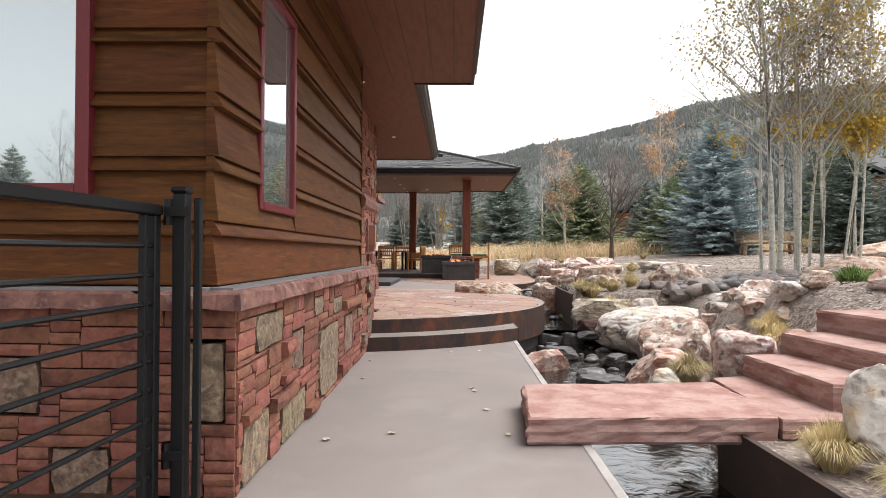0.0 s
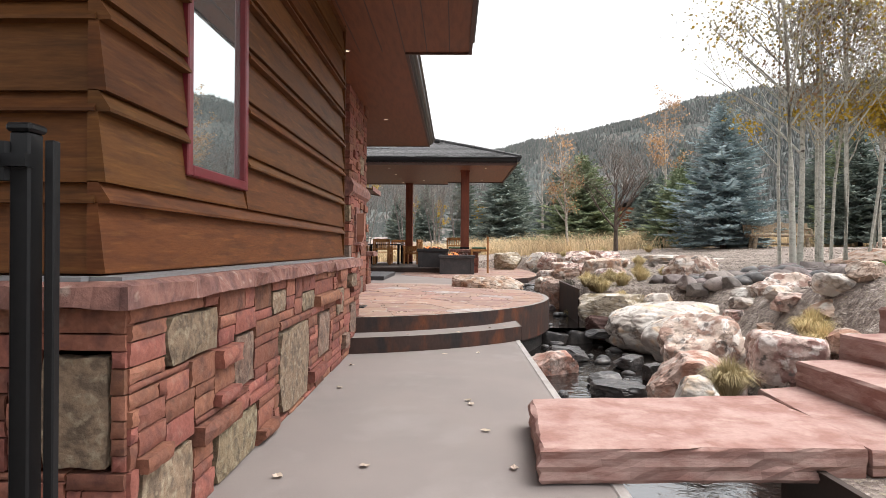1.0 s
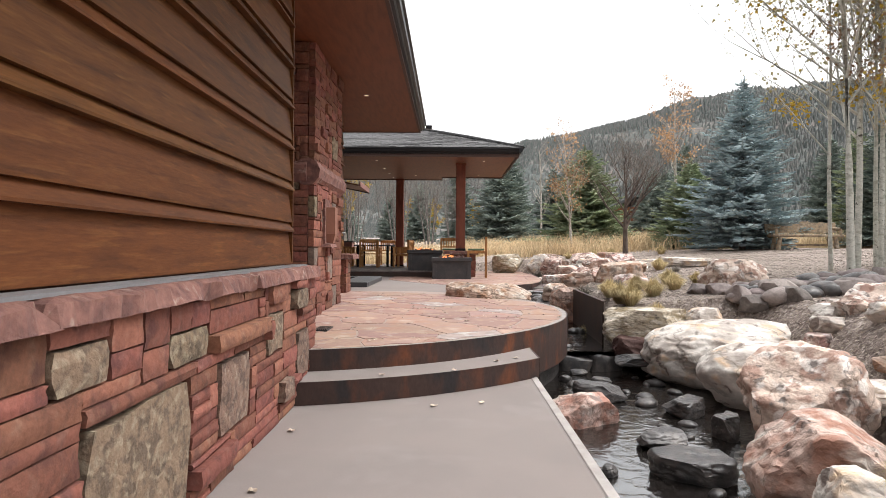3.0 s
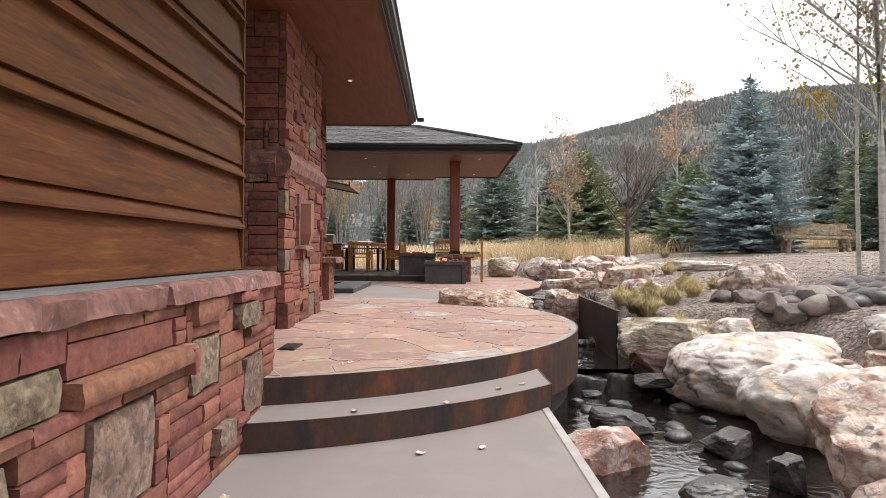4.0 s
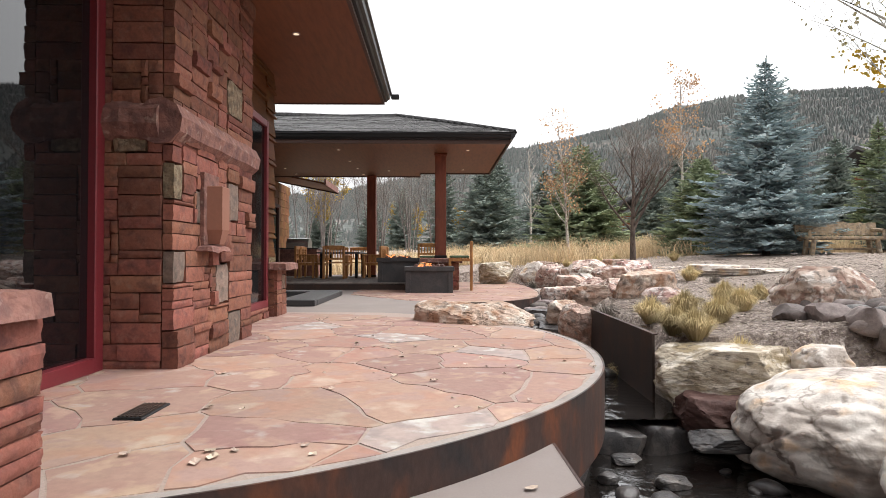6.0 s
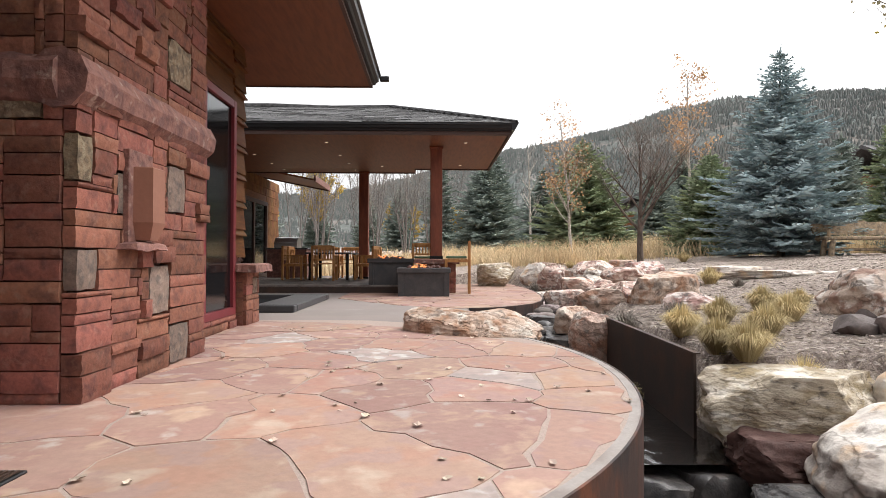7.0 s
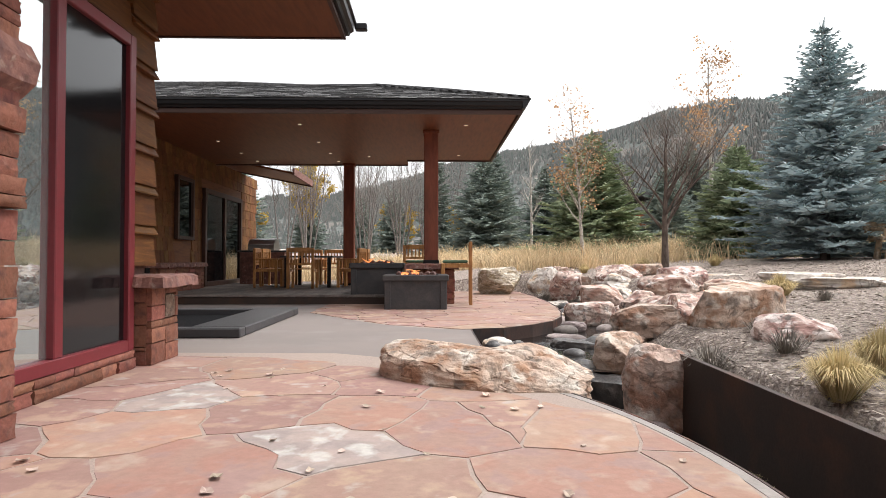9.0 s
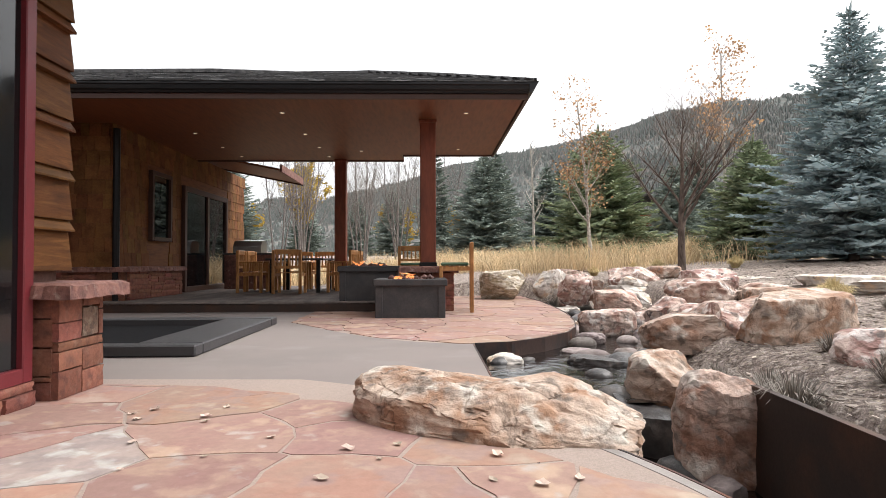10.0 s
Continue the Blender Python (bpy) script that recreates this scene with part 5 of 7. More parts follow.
for k in range(30):
    y = rnd.uniform(5.4, 9.0)
    x = creek_x(y) + rnd.uniform(1.0, 2.8)
    s = rnd.uniform(0.07, 0.17)
    rock("boulder", x, y, ground_z(x, y) + s * 0.25, s * 1.3, s, s * 0.75, rnd.choice((ROCK_TAN, ROCK_PINK, ROCK_WHITE)), rnd.choice((34, 35, 36, 38, 42, 45)), rnd.uniform(0, 360),
         "angular stone wedged in the creek bank", flat=rnd.choice((0, 0.7)))

# ---- distance ----
def build_hill():
    rows = [(260, -0.35), (330, 0.15), (420, 0.45), (520, 0.75), (640, 1.0), (760, 0.9)]
    vs, fs = [], []
    ridge = ((-75, 40), (-30, 50), (-12, 62), (-4, 80), (2.2, 108), (8.3, 119), (17, 136), (22, 150), (27, 157), (37, 148), (75, 150))

    def crest(az):
        return float(np.interp(az, [r[0] for r in ridge], [r[1] for r in ridge]))
    for d, k in rows:
        for i, a in enumerate(np.linspace(-75, 75, 121)):
            az = a
            h = crest(az) * max(k, 0) + 8 * noise.noise(Vector((az * 0.25, d * 0.01, 0))) * max(k, 0) + (-5 if k < 0 else 0) + 2.2 * noise.noise(Vector((az * 1.1, d * 0.03, 3)))
            vs.append((d * math.sin(radians(az)), d * math.cos(radians(az)), h))
    w = 121
    fs = [(j * w + i, j * w + i + 1, (j + 1) * w + i + 1, (j + 1) * w + i) for j in range(len(rows) - 1) for i in range(w - 1)]
    me = bpy.data.meshes.new("hill")
    me.from_pydata(vs, [], fs)
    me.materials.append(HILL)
    me.polygons.foreach_set("use_smooth", [True] * len(fs))
    return tagged(new("backdrop", me), "long forested mountain ridge under a white sky", "mountain", kind="structure")


build_hill()

# ---- stone bridge and steps over the creek ----
def split_slab(name, outline, z0, z1, mat, label, category, seed, rough=0.02, group=""):
    """A sawn-top stone slab with split, layered edges."""
    n = len(outline)
    bm = bmesh.new()
    rings = []
    pts = []
    for i in range(n):
        (xa, ya), (xb, yb) = outline[i], outline[(i + 1) % n]
        m = max(2, int(math.hypot(xb - xa, yb - ya) / 0.07))
        pts += [(xa + (xb - xa) * k / m, ya + (yb - ya) * k / m) for k in range(m)]
    cx, cy = sum(p[0] for p in pts) / len(pts), sum(p[1] for p in pts) / len(pts)
    for j, (k, inset) in enumerate(((0.0, 0.02), (0.12, 0.0), (0.35, 0.007), (0.5, -0.002), (0.72, 0.006), (0.92, 0.002), (1.0, 0.014))):
        ring = []
        for x, y in pts:
            nn = noise.noise(Vector((x * 5, y * 5, seed + j * 0.8))) + 0.6 * noise.noise(Vector((x * 14, y * 14, seed + j * 2.1)))
            d = Vector((x - cx, y - cy, 0)).normalized() * (rough * nn - inset)
            ring.append(bm.verts.new((x + d.x, y + d.y, z0 + (z1 - z0) * k + (0.004 * nn if 0 < j < 6 else 0))))
        rings.append(ring)
    for a, b in zip(rings, rings[1:]):
        for i in range(len(pts)):
            k = (i + 1) % len(pts)
            bm.faces.new((a[i], a[k], b[k], b[i]))
    bm.faces.new(rings[-1]), bm.faces.new(rings[0][::-1])
    bmesh.ops.triangulate(bm, faces=[f for f in bm.faces if len(f.verts) > 4])
    bmesh.ops.recalc_face_normals(bm, faces=bm.faces)
    return tagged(part(name, bm, mat), label, category, group)


split_slab("bridge_slab", [(0.70, 3.54), (2.24, 3.60), (2.32, 3.85), (2.30, 4.62), (0.76, 4.46)], 0.008, 0.175, SLABROCK, "thick rose sandstone slab bridging the creek", "stone slab", 2, 0.025)


def stair(outline, z0, z1, seed, label):
    split_slab("stone_step", outline, z0, z1, SLABROCK, label, "stone step", seed, 0.012, "garden steps")


stair([(2.27, 3.60), (2.74, 3.62), (2.74, 4.95), (2.37, 4.84)], 0.03, 0.165, 3, "rose sandstone step slab beside the bridge")
stair([(2.71, 3.81), (3.40, 3.70), (3.30, 5.06), (2.68, 4.94)], 0.08, 0.34, 4, "thick rose sandstone garden step")
stair([(3.19, 3.95), (3.95, 3.92), (3.75, 5.22), (3.06, 5.07)], 0.25, 0.51, 5, "thick rose sandstone garden step")
stair([(3.62, 4.10), (4.90, 4.00), (4.60, 5.50), (3.49, 5.28)], 0.42, 0.69, 6, "thick rose sandstone garden step at the top")

# steel walls along the creek
plate = tagged(part("retaining_wall", prism([(2.335, 10.46), (2.355, 10.46), (2.47, 12.85), (2.45, 12.85)], -0.6, 0.45), DARKSTEEL), "brown weathered steel plate wall holding the planting bank", "retaining wall", kind="structure")
part("top_flange", prism([(2.335, 10.45), (2.375, 10.45), (2.485, 12.85), (2.445, 12.85)], 0.45, 0.458), DARKSTEEL, plate)
part("bottom_flange", prism([(2.28, 10.45), (2.34, 10.45), (2.45, 12.85), (2.39, 12.85)], -0.34, -0.30), STEEL, plate, "rusted bottom lip")
plate2 = tagged(part("retaining_wall", prism([(2.19, -4.0), (2.21, -4.0), (2.03, 3.9), (2.01, 3.9)], -0.6, 0.06), DARKSTEEL), "dark steel plate along the creek bank", "retaining wall", kind="structure")
part("top_flange", prism([(2.185, -4.0), (2.225, -4.0), (2.045, 3.9), (2.005, 3.9)], 0.06, 0.068), DARKSTEEL, plate2)
bank = tagged(part("ground_bank", prism([(2.215, -4.0), (7.0, -4.0), (7.0, 3.2), (2.7, 3.9), (2.035, 3.9)], -0.5, 0.035), MULCH), "flat litter-strewn bank beside the bridge", "ground", kind="structure")

# ---- black iron gate, standing open ----
gate = thing("gate", "black iron gate with horizontal rails standing open", "gate", (-1.03, 2.42, 0), 267)
part("hinge_stile", box(0.0, 0.045, -0.02, 0.02, 0.06, 1.33, 0.004), IRON, gate)
part("end_stile", box(1.05, 1.095, -0.02, 0.02, 0.06, 1.33, 0.004), IRON, gate)
part("top_rail", box(-0.005, 1.10, -0.028, 0.028, 1.33, 1.375, 0.006), IRON, gate, "wide top rail")
part("inner_stile", box(0.085, 0.11, -0.016, 0.016, 0.06, 1.328, 0.003), IRON, gate)
for k in range(10):
    z = 1.20 - k * 0.121
    bm = bmesh.new()
    tube(bm, [(0.045, 0, z), (1.05, 0, z)], [0.011, 0.011], 6)
    part("rail", bm, IRON, gate)
gpost = thing("gate_post", "black iron gate post with hinges", "gate post", (-0.94, 2.46, 0))
part("shaft", box(-0.03, 0.03, -0.03, 0.03, 0.0, 1.43, 0.006), IRON, gpost)
part("cap", box(-0.038, 0.038, -0.038, 0.038, 1.43, 1.455, 0.008), IRON, gpost)
for z in (0.3, 1.34):
    bm = bmesh.new()
    tube(bm, [(-0.045, -0.03, z - 0.05), (-0.045, -0.03, z + 0.06)], [0.02, 0.02], 8)
    add_box(bm, -0.05, 0.035, -0.055, -0.02, z - 0.012, z + 0.025)
    part("hinge", bm, IRON, gpost)
part("latch_bar", box(0.05, 0.08, 0.0, 0.03, 0.0, 1.41, 0.004), IRON, gpost)

# ---- lamp on the pier ----
sconce = thing("wall_sconce", "copper-brown box wall lamp tapering below on the pier", "wall lamp", (-1.27, 10.20, 1.29))
part("body", prism([(0.02, -0.10), (0.13, -0.08), (0.13, 0.08), (0.02, 0.10)], 0.02, 0.36, 0.006), SCONCE, sconce)
bm = bmesh.new()
low = [bm.verts.new(p) for p in ((0.0, -0.07, -0.09), (0.10, -0.05, -0.09), (0.10, 0.05, -0.09), (0.0, 0.07, -0.09))]
top = [bm.verts.new(p) for p in ((0.0, -0.105, 0.02), (0.135, -0.085, 0.02), (0.135, 0.085, 0.02), (0.0, 0.105, 0.02))]
bm.faces.new(low[::-1]), bm.faces.new(top)
for i in range(4):
    bm.faces.new((low[i], low[(i + 1) % 4], top[(i + 1) % 4], top[i]))
bmesh.ops.recalc_face_normals(bm, faces=bm.faces)
part("lower_cup", bm, SCONCE, sconce, "darker tapered lower cup")
part("back_plate", box(-0.02, 0.02, -0.15, 0.15, -0.12, 0.46, 0.004), LEDGE, sconce)
rough_ledge("sill_stone", -1.30, -1.16, 9.98, 10.38, 1.14, 1.19, sconce, 61, "small projecting sandstone shelf", jag=0.012)
for o in sconce.children:
    if o.name.startswith("sill_stone"):
        o.matrix_parent_inverse = sconce.matrix_world.inverted()

# floor drain on the terrace
drain = tagged(part("floor_drain", box(-1.0, -0.86, 8.32, 8.62, ZP - 0.002, ZP + 0.012, 0.004), IRON), "dark iron floor drain in the flagstones", "drain")
for k in range(6):
    part("slot_bar", box(-0.985 + k * 0.02, -0.975 + k * 0.02, 8.34, 8.60, ZP + 0.013, ZP + 0.018), DARKSTEEL, drain)


# ---- outdoor furniture ----
def chair(m, label, seat=0.45, tall=0.92, cushion=False):
    """Slatted teak armchair; its back towards -y."""
    ob = thing("dining_chair" if seat < 0.6 else "bar_stool", label, "chair" if seat < 0.6 else "bar stool", group="chairs round the table" if seat < 0.6 else "bar stools")
    w = 0.28
    for sx in (-1, 1):
        part("front_leg", box(sx * w - 0.03, sx * w + 0.03, 0.22, 0.28, 0, seat + (0.2 if seat < 0.6 else 0), 0.006), TEAK, ob)
        part("back_leg", box(sx * w - 0.03, sx * w + 0.03, -0.28, -0.22, 0, tall, 0.006), TEAK, ob)
        if seat < 0.6:
            part("armrest", box(sx * w - 0.04, sx * w + 0.04, -0.22, 0.30, seat + 0.205, seat + 0.235, 0.006), TEAK, ob)
            for k in range(4):
                part("arm_slat", box(sx * w - 0.01, sx * w + 0.01, -0.14 + k * 0.1, -0.10 + k * 0.1, seat + 0.02, seat + 0.203), TEAK, ob)
        part("side_rail", box(sx * w - 0.015, sx * w + 0.015, -0.22, 0.22, seat - 0.08, seat - 0.02), TEAK, ob)
    for k in range(6):
        part("seat_slat", box(-w + 0.03, w - 0.03, -0.2 + k * 0.08, -0.14 + k * 0.08, seat - 0.018, seat, 0.003), TEAK, ob)
    part("top_rail", box(-w + 0.031, w - 0.031, -0.275, -0.235, tall - 0.09, tall + 0.01, 0.01), TEAK, ob)
    part("lower_rail", box(-w + 0.031, w - 0.031, -0.27, -0.24, seat + 0.08, seat + 0.13), TEAK, ob)
    for k in range(6):
        x = -0.2 + k * 0.08
        part("back_slat", box(x - 0.016, x + 0.016, -0.265, -0.245, seat + 0.131, tall - 0.091), TEAK, ob)
    if seat > 0.6:
        for y in (-0.25, 0.25):
            part("foot_rail", box(-w + 0.031, w - 0.031, y - 0.015, y + 0.015, 0.25, 0.30), TEAK, ob)
    if cushion:
        part("cushion", box(-0.24, 0.24, -0.2, 0.26, seat + 0.002, seat + 0.055, 0.02), CUSHION, ob, "green seat cushion")
    ob.matrix_world = m
    return ob


first = chair(pose(-2.32, 22.25, 0.50, 0, 0, 0), "slatted teak armchair at the outdoor table")
for x, y, rz in ((-3.25, 22.75, -88), (-3.25, 23.45, -92), (-1.25, 22.75, 80), (-1.2, 23.5, 92), (-2.6, 24.35, 180), (-1.95, 24.35, 175)):
    copy_thing(first, pose(x, y, 0.50, 0, 0, rz))
stool = chair(pose(1.12, 19.45, ZP, 0, 0, 87), "tall teak bar stool with a green cushion", 0.76, 1.14, True)
copy_thing(stool, pose(0.35, 21.1, ZP, 0, 0, 180))
table = thing("dining_table", "dark rectangular outdoor dining table", "table", (-2.25, 23.2, 0.50))
part("tabletop", box(-0.62, 0.62, -0.85, 0.85, 0.71, 0.75, 0.008), CHARCOAL, table)
for sx in (-0.5, 0.5):
    for sy in (-0.72, 0.72):
        part("leg", box(sx - 0.04, sx + 0.04, sy - 0.04, sy + 0.04, 0, 0.709, 0.005), IRON, table)
grill = thing("barbecue_grill", "stainless built-in grill on a stone counter", "grill", (-4.0, 24.9, 0.50))
part("counter", box(-0.5, 0.7, -0.35, 0.35, 0, 0.86, 0.01), LEDGE, grill, "stone counter")
part("worktop", box(-0.55, 0.75, -0.4, 0.4, 0.862, 0.91, 0.008), CHARCOAL, grill, "dark worktop")
bm = bmesh.new()
hood = [(-0.30, 0.0), (-0.30, 0.16), (-0.16, 0.30), (0.14, 0.33), (0.30, 0.2), (0.30, 0.0)]
a = [bm.verts.new((-0.3, y, 0.912 + z)) for y, z in hood]
b = [bm.verts.new((0.4, y, 0.912 + z)) for y, z in hood]
bm.faces.new(a), bm.faces.new(b)
for i in range(6):
    bm.faces.new((a[i], b[i], b[(i + 1) % 6], a[(i + 1) % 6]))
bmesh.ops.recalc_face_normals(bm, faces=bm.faces)
part("hood", bm, BRUSHED, grill, "stainless steel hood")
bm = bmesh.new()
tube(bm, [(-0.2, -0.34, 1.05), (0.3, -0.34, 1.05)], [0.015, 0.015], 8)
part("handle", bm, BRUSHED, grill, "steel handle")

# rustic log bench on the slope
bench = thing("log_bench", "rustic bench of weathered logs with a live-edge back", "bench", (11.5, 21.3, ground_z(11.5, 21.3) - 0.02), -4)
part("seat_plank", box(-1.05, 1.05, -0.28, 0.22, 0.42, 0.50, 0.02), LOGWOOD, bench)
for i, x in enumerate((-0.82, 0.82)):
    for y in (-0.2, 0.16):
        bm = bmesh.new()
        tube(bm, [(x + 0.06 * (1 if i else -1), y, 0), (x, y, 0.43)], [0.075, 0.06], 8)
        part("leg", bm, LOGWOOD, bench)
bm = bmesh.new()
tube(bm, [(-0.9, -0.02, 0.17), (0.9, -0.02, 0.17)], [0.035, 0.035], 7)
part("stretcher", bm, LOGWOOD, bench)
bm = bmesh.new()
nx = 28
front_v, back_v = [], []
for i in range(nx + 1):
    x = -1.08 + 2.16 * i / nx
    up = 0.90 + 0.07 * noise.noise(Vector((x * 2.6, 0, 3))) + 0.05 * noise.noise(Vector((x * 7, 0, 5)))
    front_v.append([bm.verts.new((x, 0.20, 0.56)), bm.verts.new((x, 0.28, up))])
    back_v.append([bm.verts.new((x, 0.28, 0.56)), bm.verts.new((x, 0.36, up - 0.01))])
for i in range(nx):
    bm.faces.new((front_v[i][0], front_v[i + 1][0], front_v[i + 1][1], front_v[i][1]))
    bm.faces.new((back_v[i][0], back_v[i][1], back_v[i + 1][1], back_v[i + 1][0]))
    bm.faces.new((front_v[i][1], front_v[i + 1][1], back_v[i + 1][1], back_v[i][1]))
    bm.faces.new((front_v[i][0], back_v[i][0], back_v[i + 1][0], front_v[i + 1][0]))
bm.faces.new((front_v[0][0], front_v[0][1], back_v[0][1], back_v[0][0]))
bm.faces.new((front_v[-1][0], back_v[-1][0], back_v[-1][1], front_v[-1][1]))
bmesh.ops.recalc_face_normals(bm, faces=bm.faces)
part("backrest", bm, LOGWOOD, bench, "wavy live-edge slab back")
for x in (-0.95, 0.95):
    bm = bmesh.new()
    tube(bm, [(x, 0.2, 0.40), (x, 0.33, 0.85)], [0.05, 0.045], 7)
    part("back_post", bm, LOGWOOD, bench)
    bm = bmesh.new()
    tube(bm, [(x, -0.26, 0.66), (x, 0.28, 0.70)], [0.05, 0.05], 7)
    tube(bm, [(x, -0.24, 0.48), (x, -0.24, 0.68)], [0.045, 0.04], 7)
    part("armrest", bm, LOGWOOD, bench)

# ---- plants ----
def soup(name, verts, faces, mat, smooth=False):
    me = bpy.data.meshes.new(name)
    me.from_pydata(verts, [], faces)
    me.materials.append(mat)
    return me


def needle_twig(vs, fs, base, tip, r):
    """A bottle-brush twig: a thin three-sided spindle."""
    d = tip - base
    a = d.orthogonal().normalized() * r
    b = d.normalized().cross(a)
    m = base + d * 0.35
    k = len(vs)
    vs += [base, m + a, m - a * 0.5 + b * 0.87, m - a * 0.5 - b * 0.87, tip]
    fs += [(k, k + 2, k + 1), (k, k + 3, k + 2), (k, k + 1, k + 3), (k + 4, k + 1, k + 2), (k + 4, k + 2, k + 3), (k + 4, k + 3, k + 1)]


def conifer(name, label, x, y, h, r, mat, seed, density=1.0, twig=0.26, z=None, skirt=0.06, fullness=0.0, gap=0.030):
    """A spruce: whorls of drooping boughs set with short needle twigs, uneven and open between."""
    rnd = random.Random(seed)
    z = ground_z(x, y) if z is None else z
    ob = thing(name, label, "spruce", (x, y, z - 0.05))
    bm = bmesh.new()
    tube(bm, [(0, 0, 0), (0.02, 0, h * 0.5), (0, 0, h)], [0.02 * h, 0.011 * h, 0.004 * h], 7)
    part("trunk", bm, BARK_DARK, ob)
    vs, fs = [], []
    level = skirt * h
    while level < h * 0.97:
        k = level / h
        reach = (r * (1 - k) ** 0.82 if not fullness else r * min(1.0, (1 - k) ** 0.86 * fullness)) * rnd.uniform(0.82, 1.1) + 0.06
        n = max(4, int((7 + 5 * (1 - k)) * density))
        spin = rnd.uniform(0, 6.28)
        for i in range(n):
            a = spin + i * math.tau / n + rnd.uniform(-0.25, 0.25)
            L = reach * rnd.uniform(0.58, 1.2)
            out = Vector((math.cos(a), math.sin(a), 0))
            side = Vector((-out.y, out.x, 0))
            base = Vector((0, 0, level + rnd.uniform(-0.05, 0.05) * h * 0.3))
            droop = -0.28 * L * (1 - k) + 0.22 * L * k
            m = max(3, int(L / (twig * 0.42)))
            for j in range(m + 1):
                s = (j + 0.4) / (m + 0.4)
                p = base + out * L * s + Vector((0, 0, droop * s + 0.16 * L * s * s))
                tw = twig * (1.05 - 0.45 * s) * rnd.uniform(0.8, 1.3) * (0.45 + 0.55 * min(1.0, (1 - k) * 3.5))
                wide = (0.55 if s < 0.9 else 0.25) * L * 0.5 * (1 - s) + tw
                for q in (-1, 1):
                    w = wide * rnd.uniform(0.75, 1.15)
                    d = (side * q * 0.9 + out * rnd.uniform(0.5, 1.0) + Vector((0, 0, rnd.uniform(-0.25, 0.32)))).normalized()
                    needle_twig(vs, fs, p, p + d * w, 0.034 * tw / 0.26 + 0.006)
                    if w > tw * 1.5:
                        mid = p + d * w * 0.55
                        e = (d + out * 0.9 + Vector((0, 0, rnd.uniform(-0.3, 0.2)))).normalized()
                        needle_twig(vs, fs, mid, mid + e * tw * 0.9, 0.032 * tw / 0.26 + 0.006)
                needle_twig(vs, fs, p, p + (out + Vector((0, 0, rnd.uniform(-0.1, 0.5)))).normalized() * tw, 0.036 * tw / 0.26 + 0.006)
        level += h * gap * rnd.uniform(0.8, 1.25) / max(0.7, density ** 0.5)
    for i in range(5):
        needle_twig(vs, fs, Vector((0, 0, h * (0.93 + 0.012 * i))), Vector((rnd.uniform(-0.08, 0.08), rnd.uniform(-0.08, 0.08), h * (1.0 + 0.012 * i))), 0.035)
    crown = new("crown", soup("crown", vs, fs, mat))
    crown.parent = ob
    return ob


def leaf_quad(vs, fs, p, size, rnd):
    a = Vector((rnd.gauss(0, 1), rnd.gauss(0, 1), rnd.gauss(0, 1))).normalized()
    b = a.orthogonal().normalized()
    c = a.cross(b)
    k = len(vs)
    vs += [p - b * size * 0.5, p + c * size * 0.42, p + b * size * 0.5, p - c * size * 0.42]
    fs += [(k, k + 1, k + 2, k + 3)]


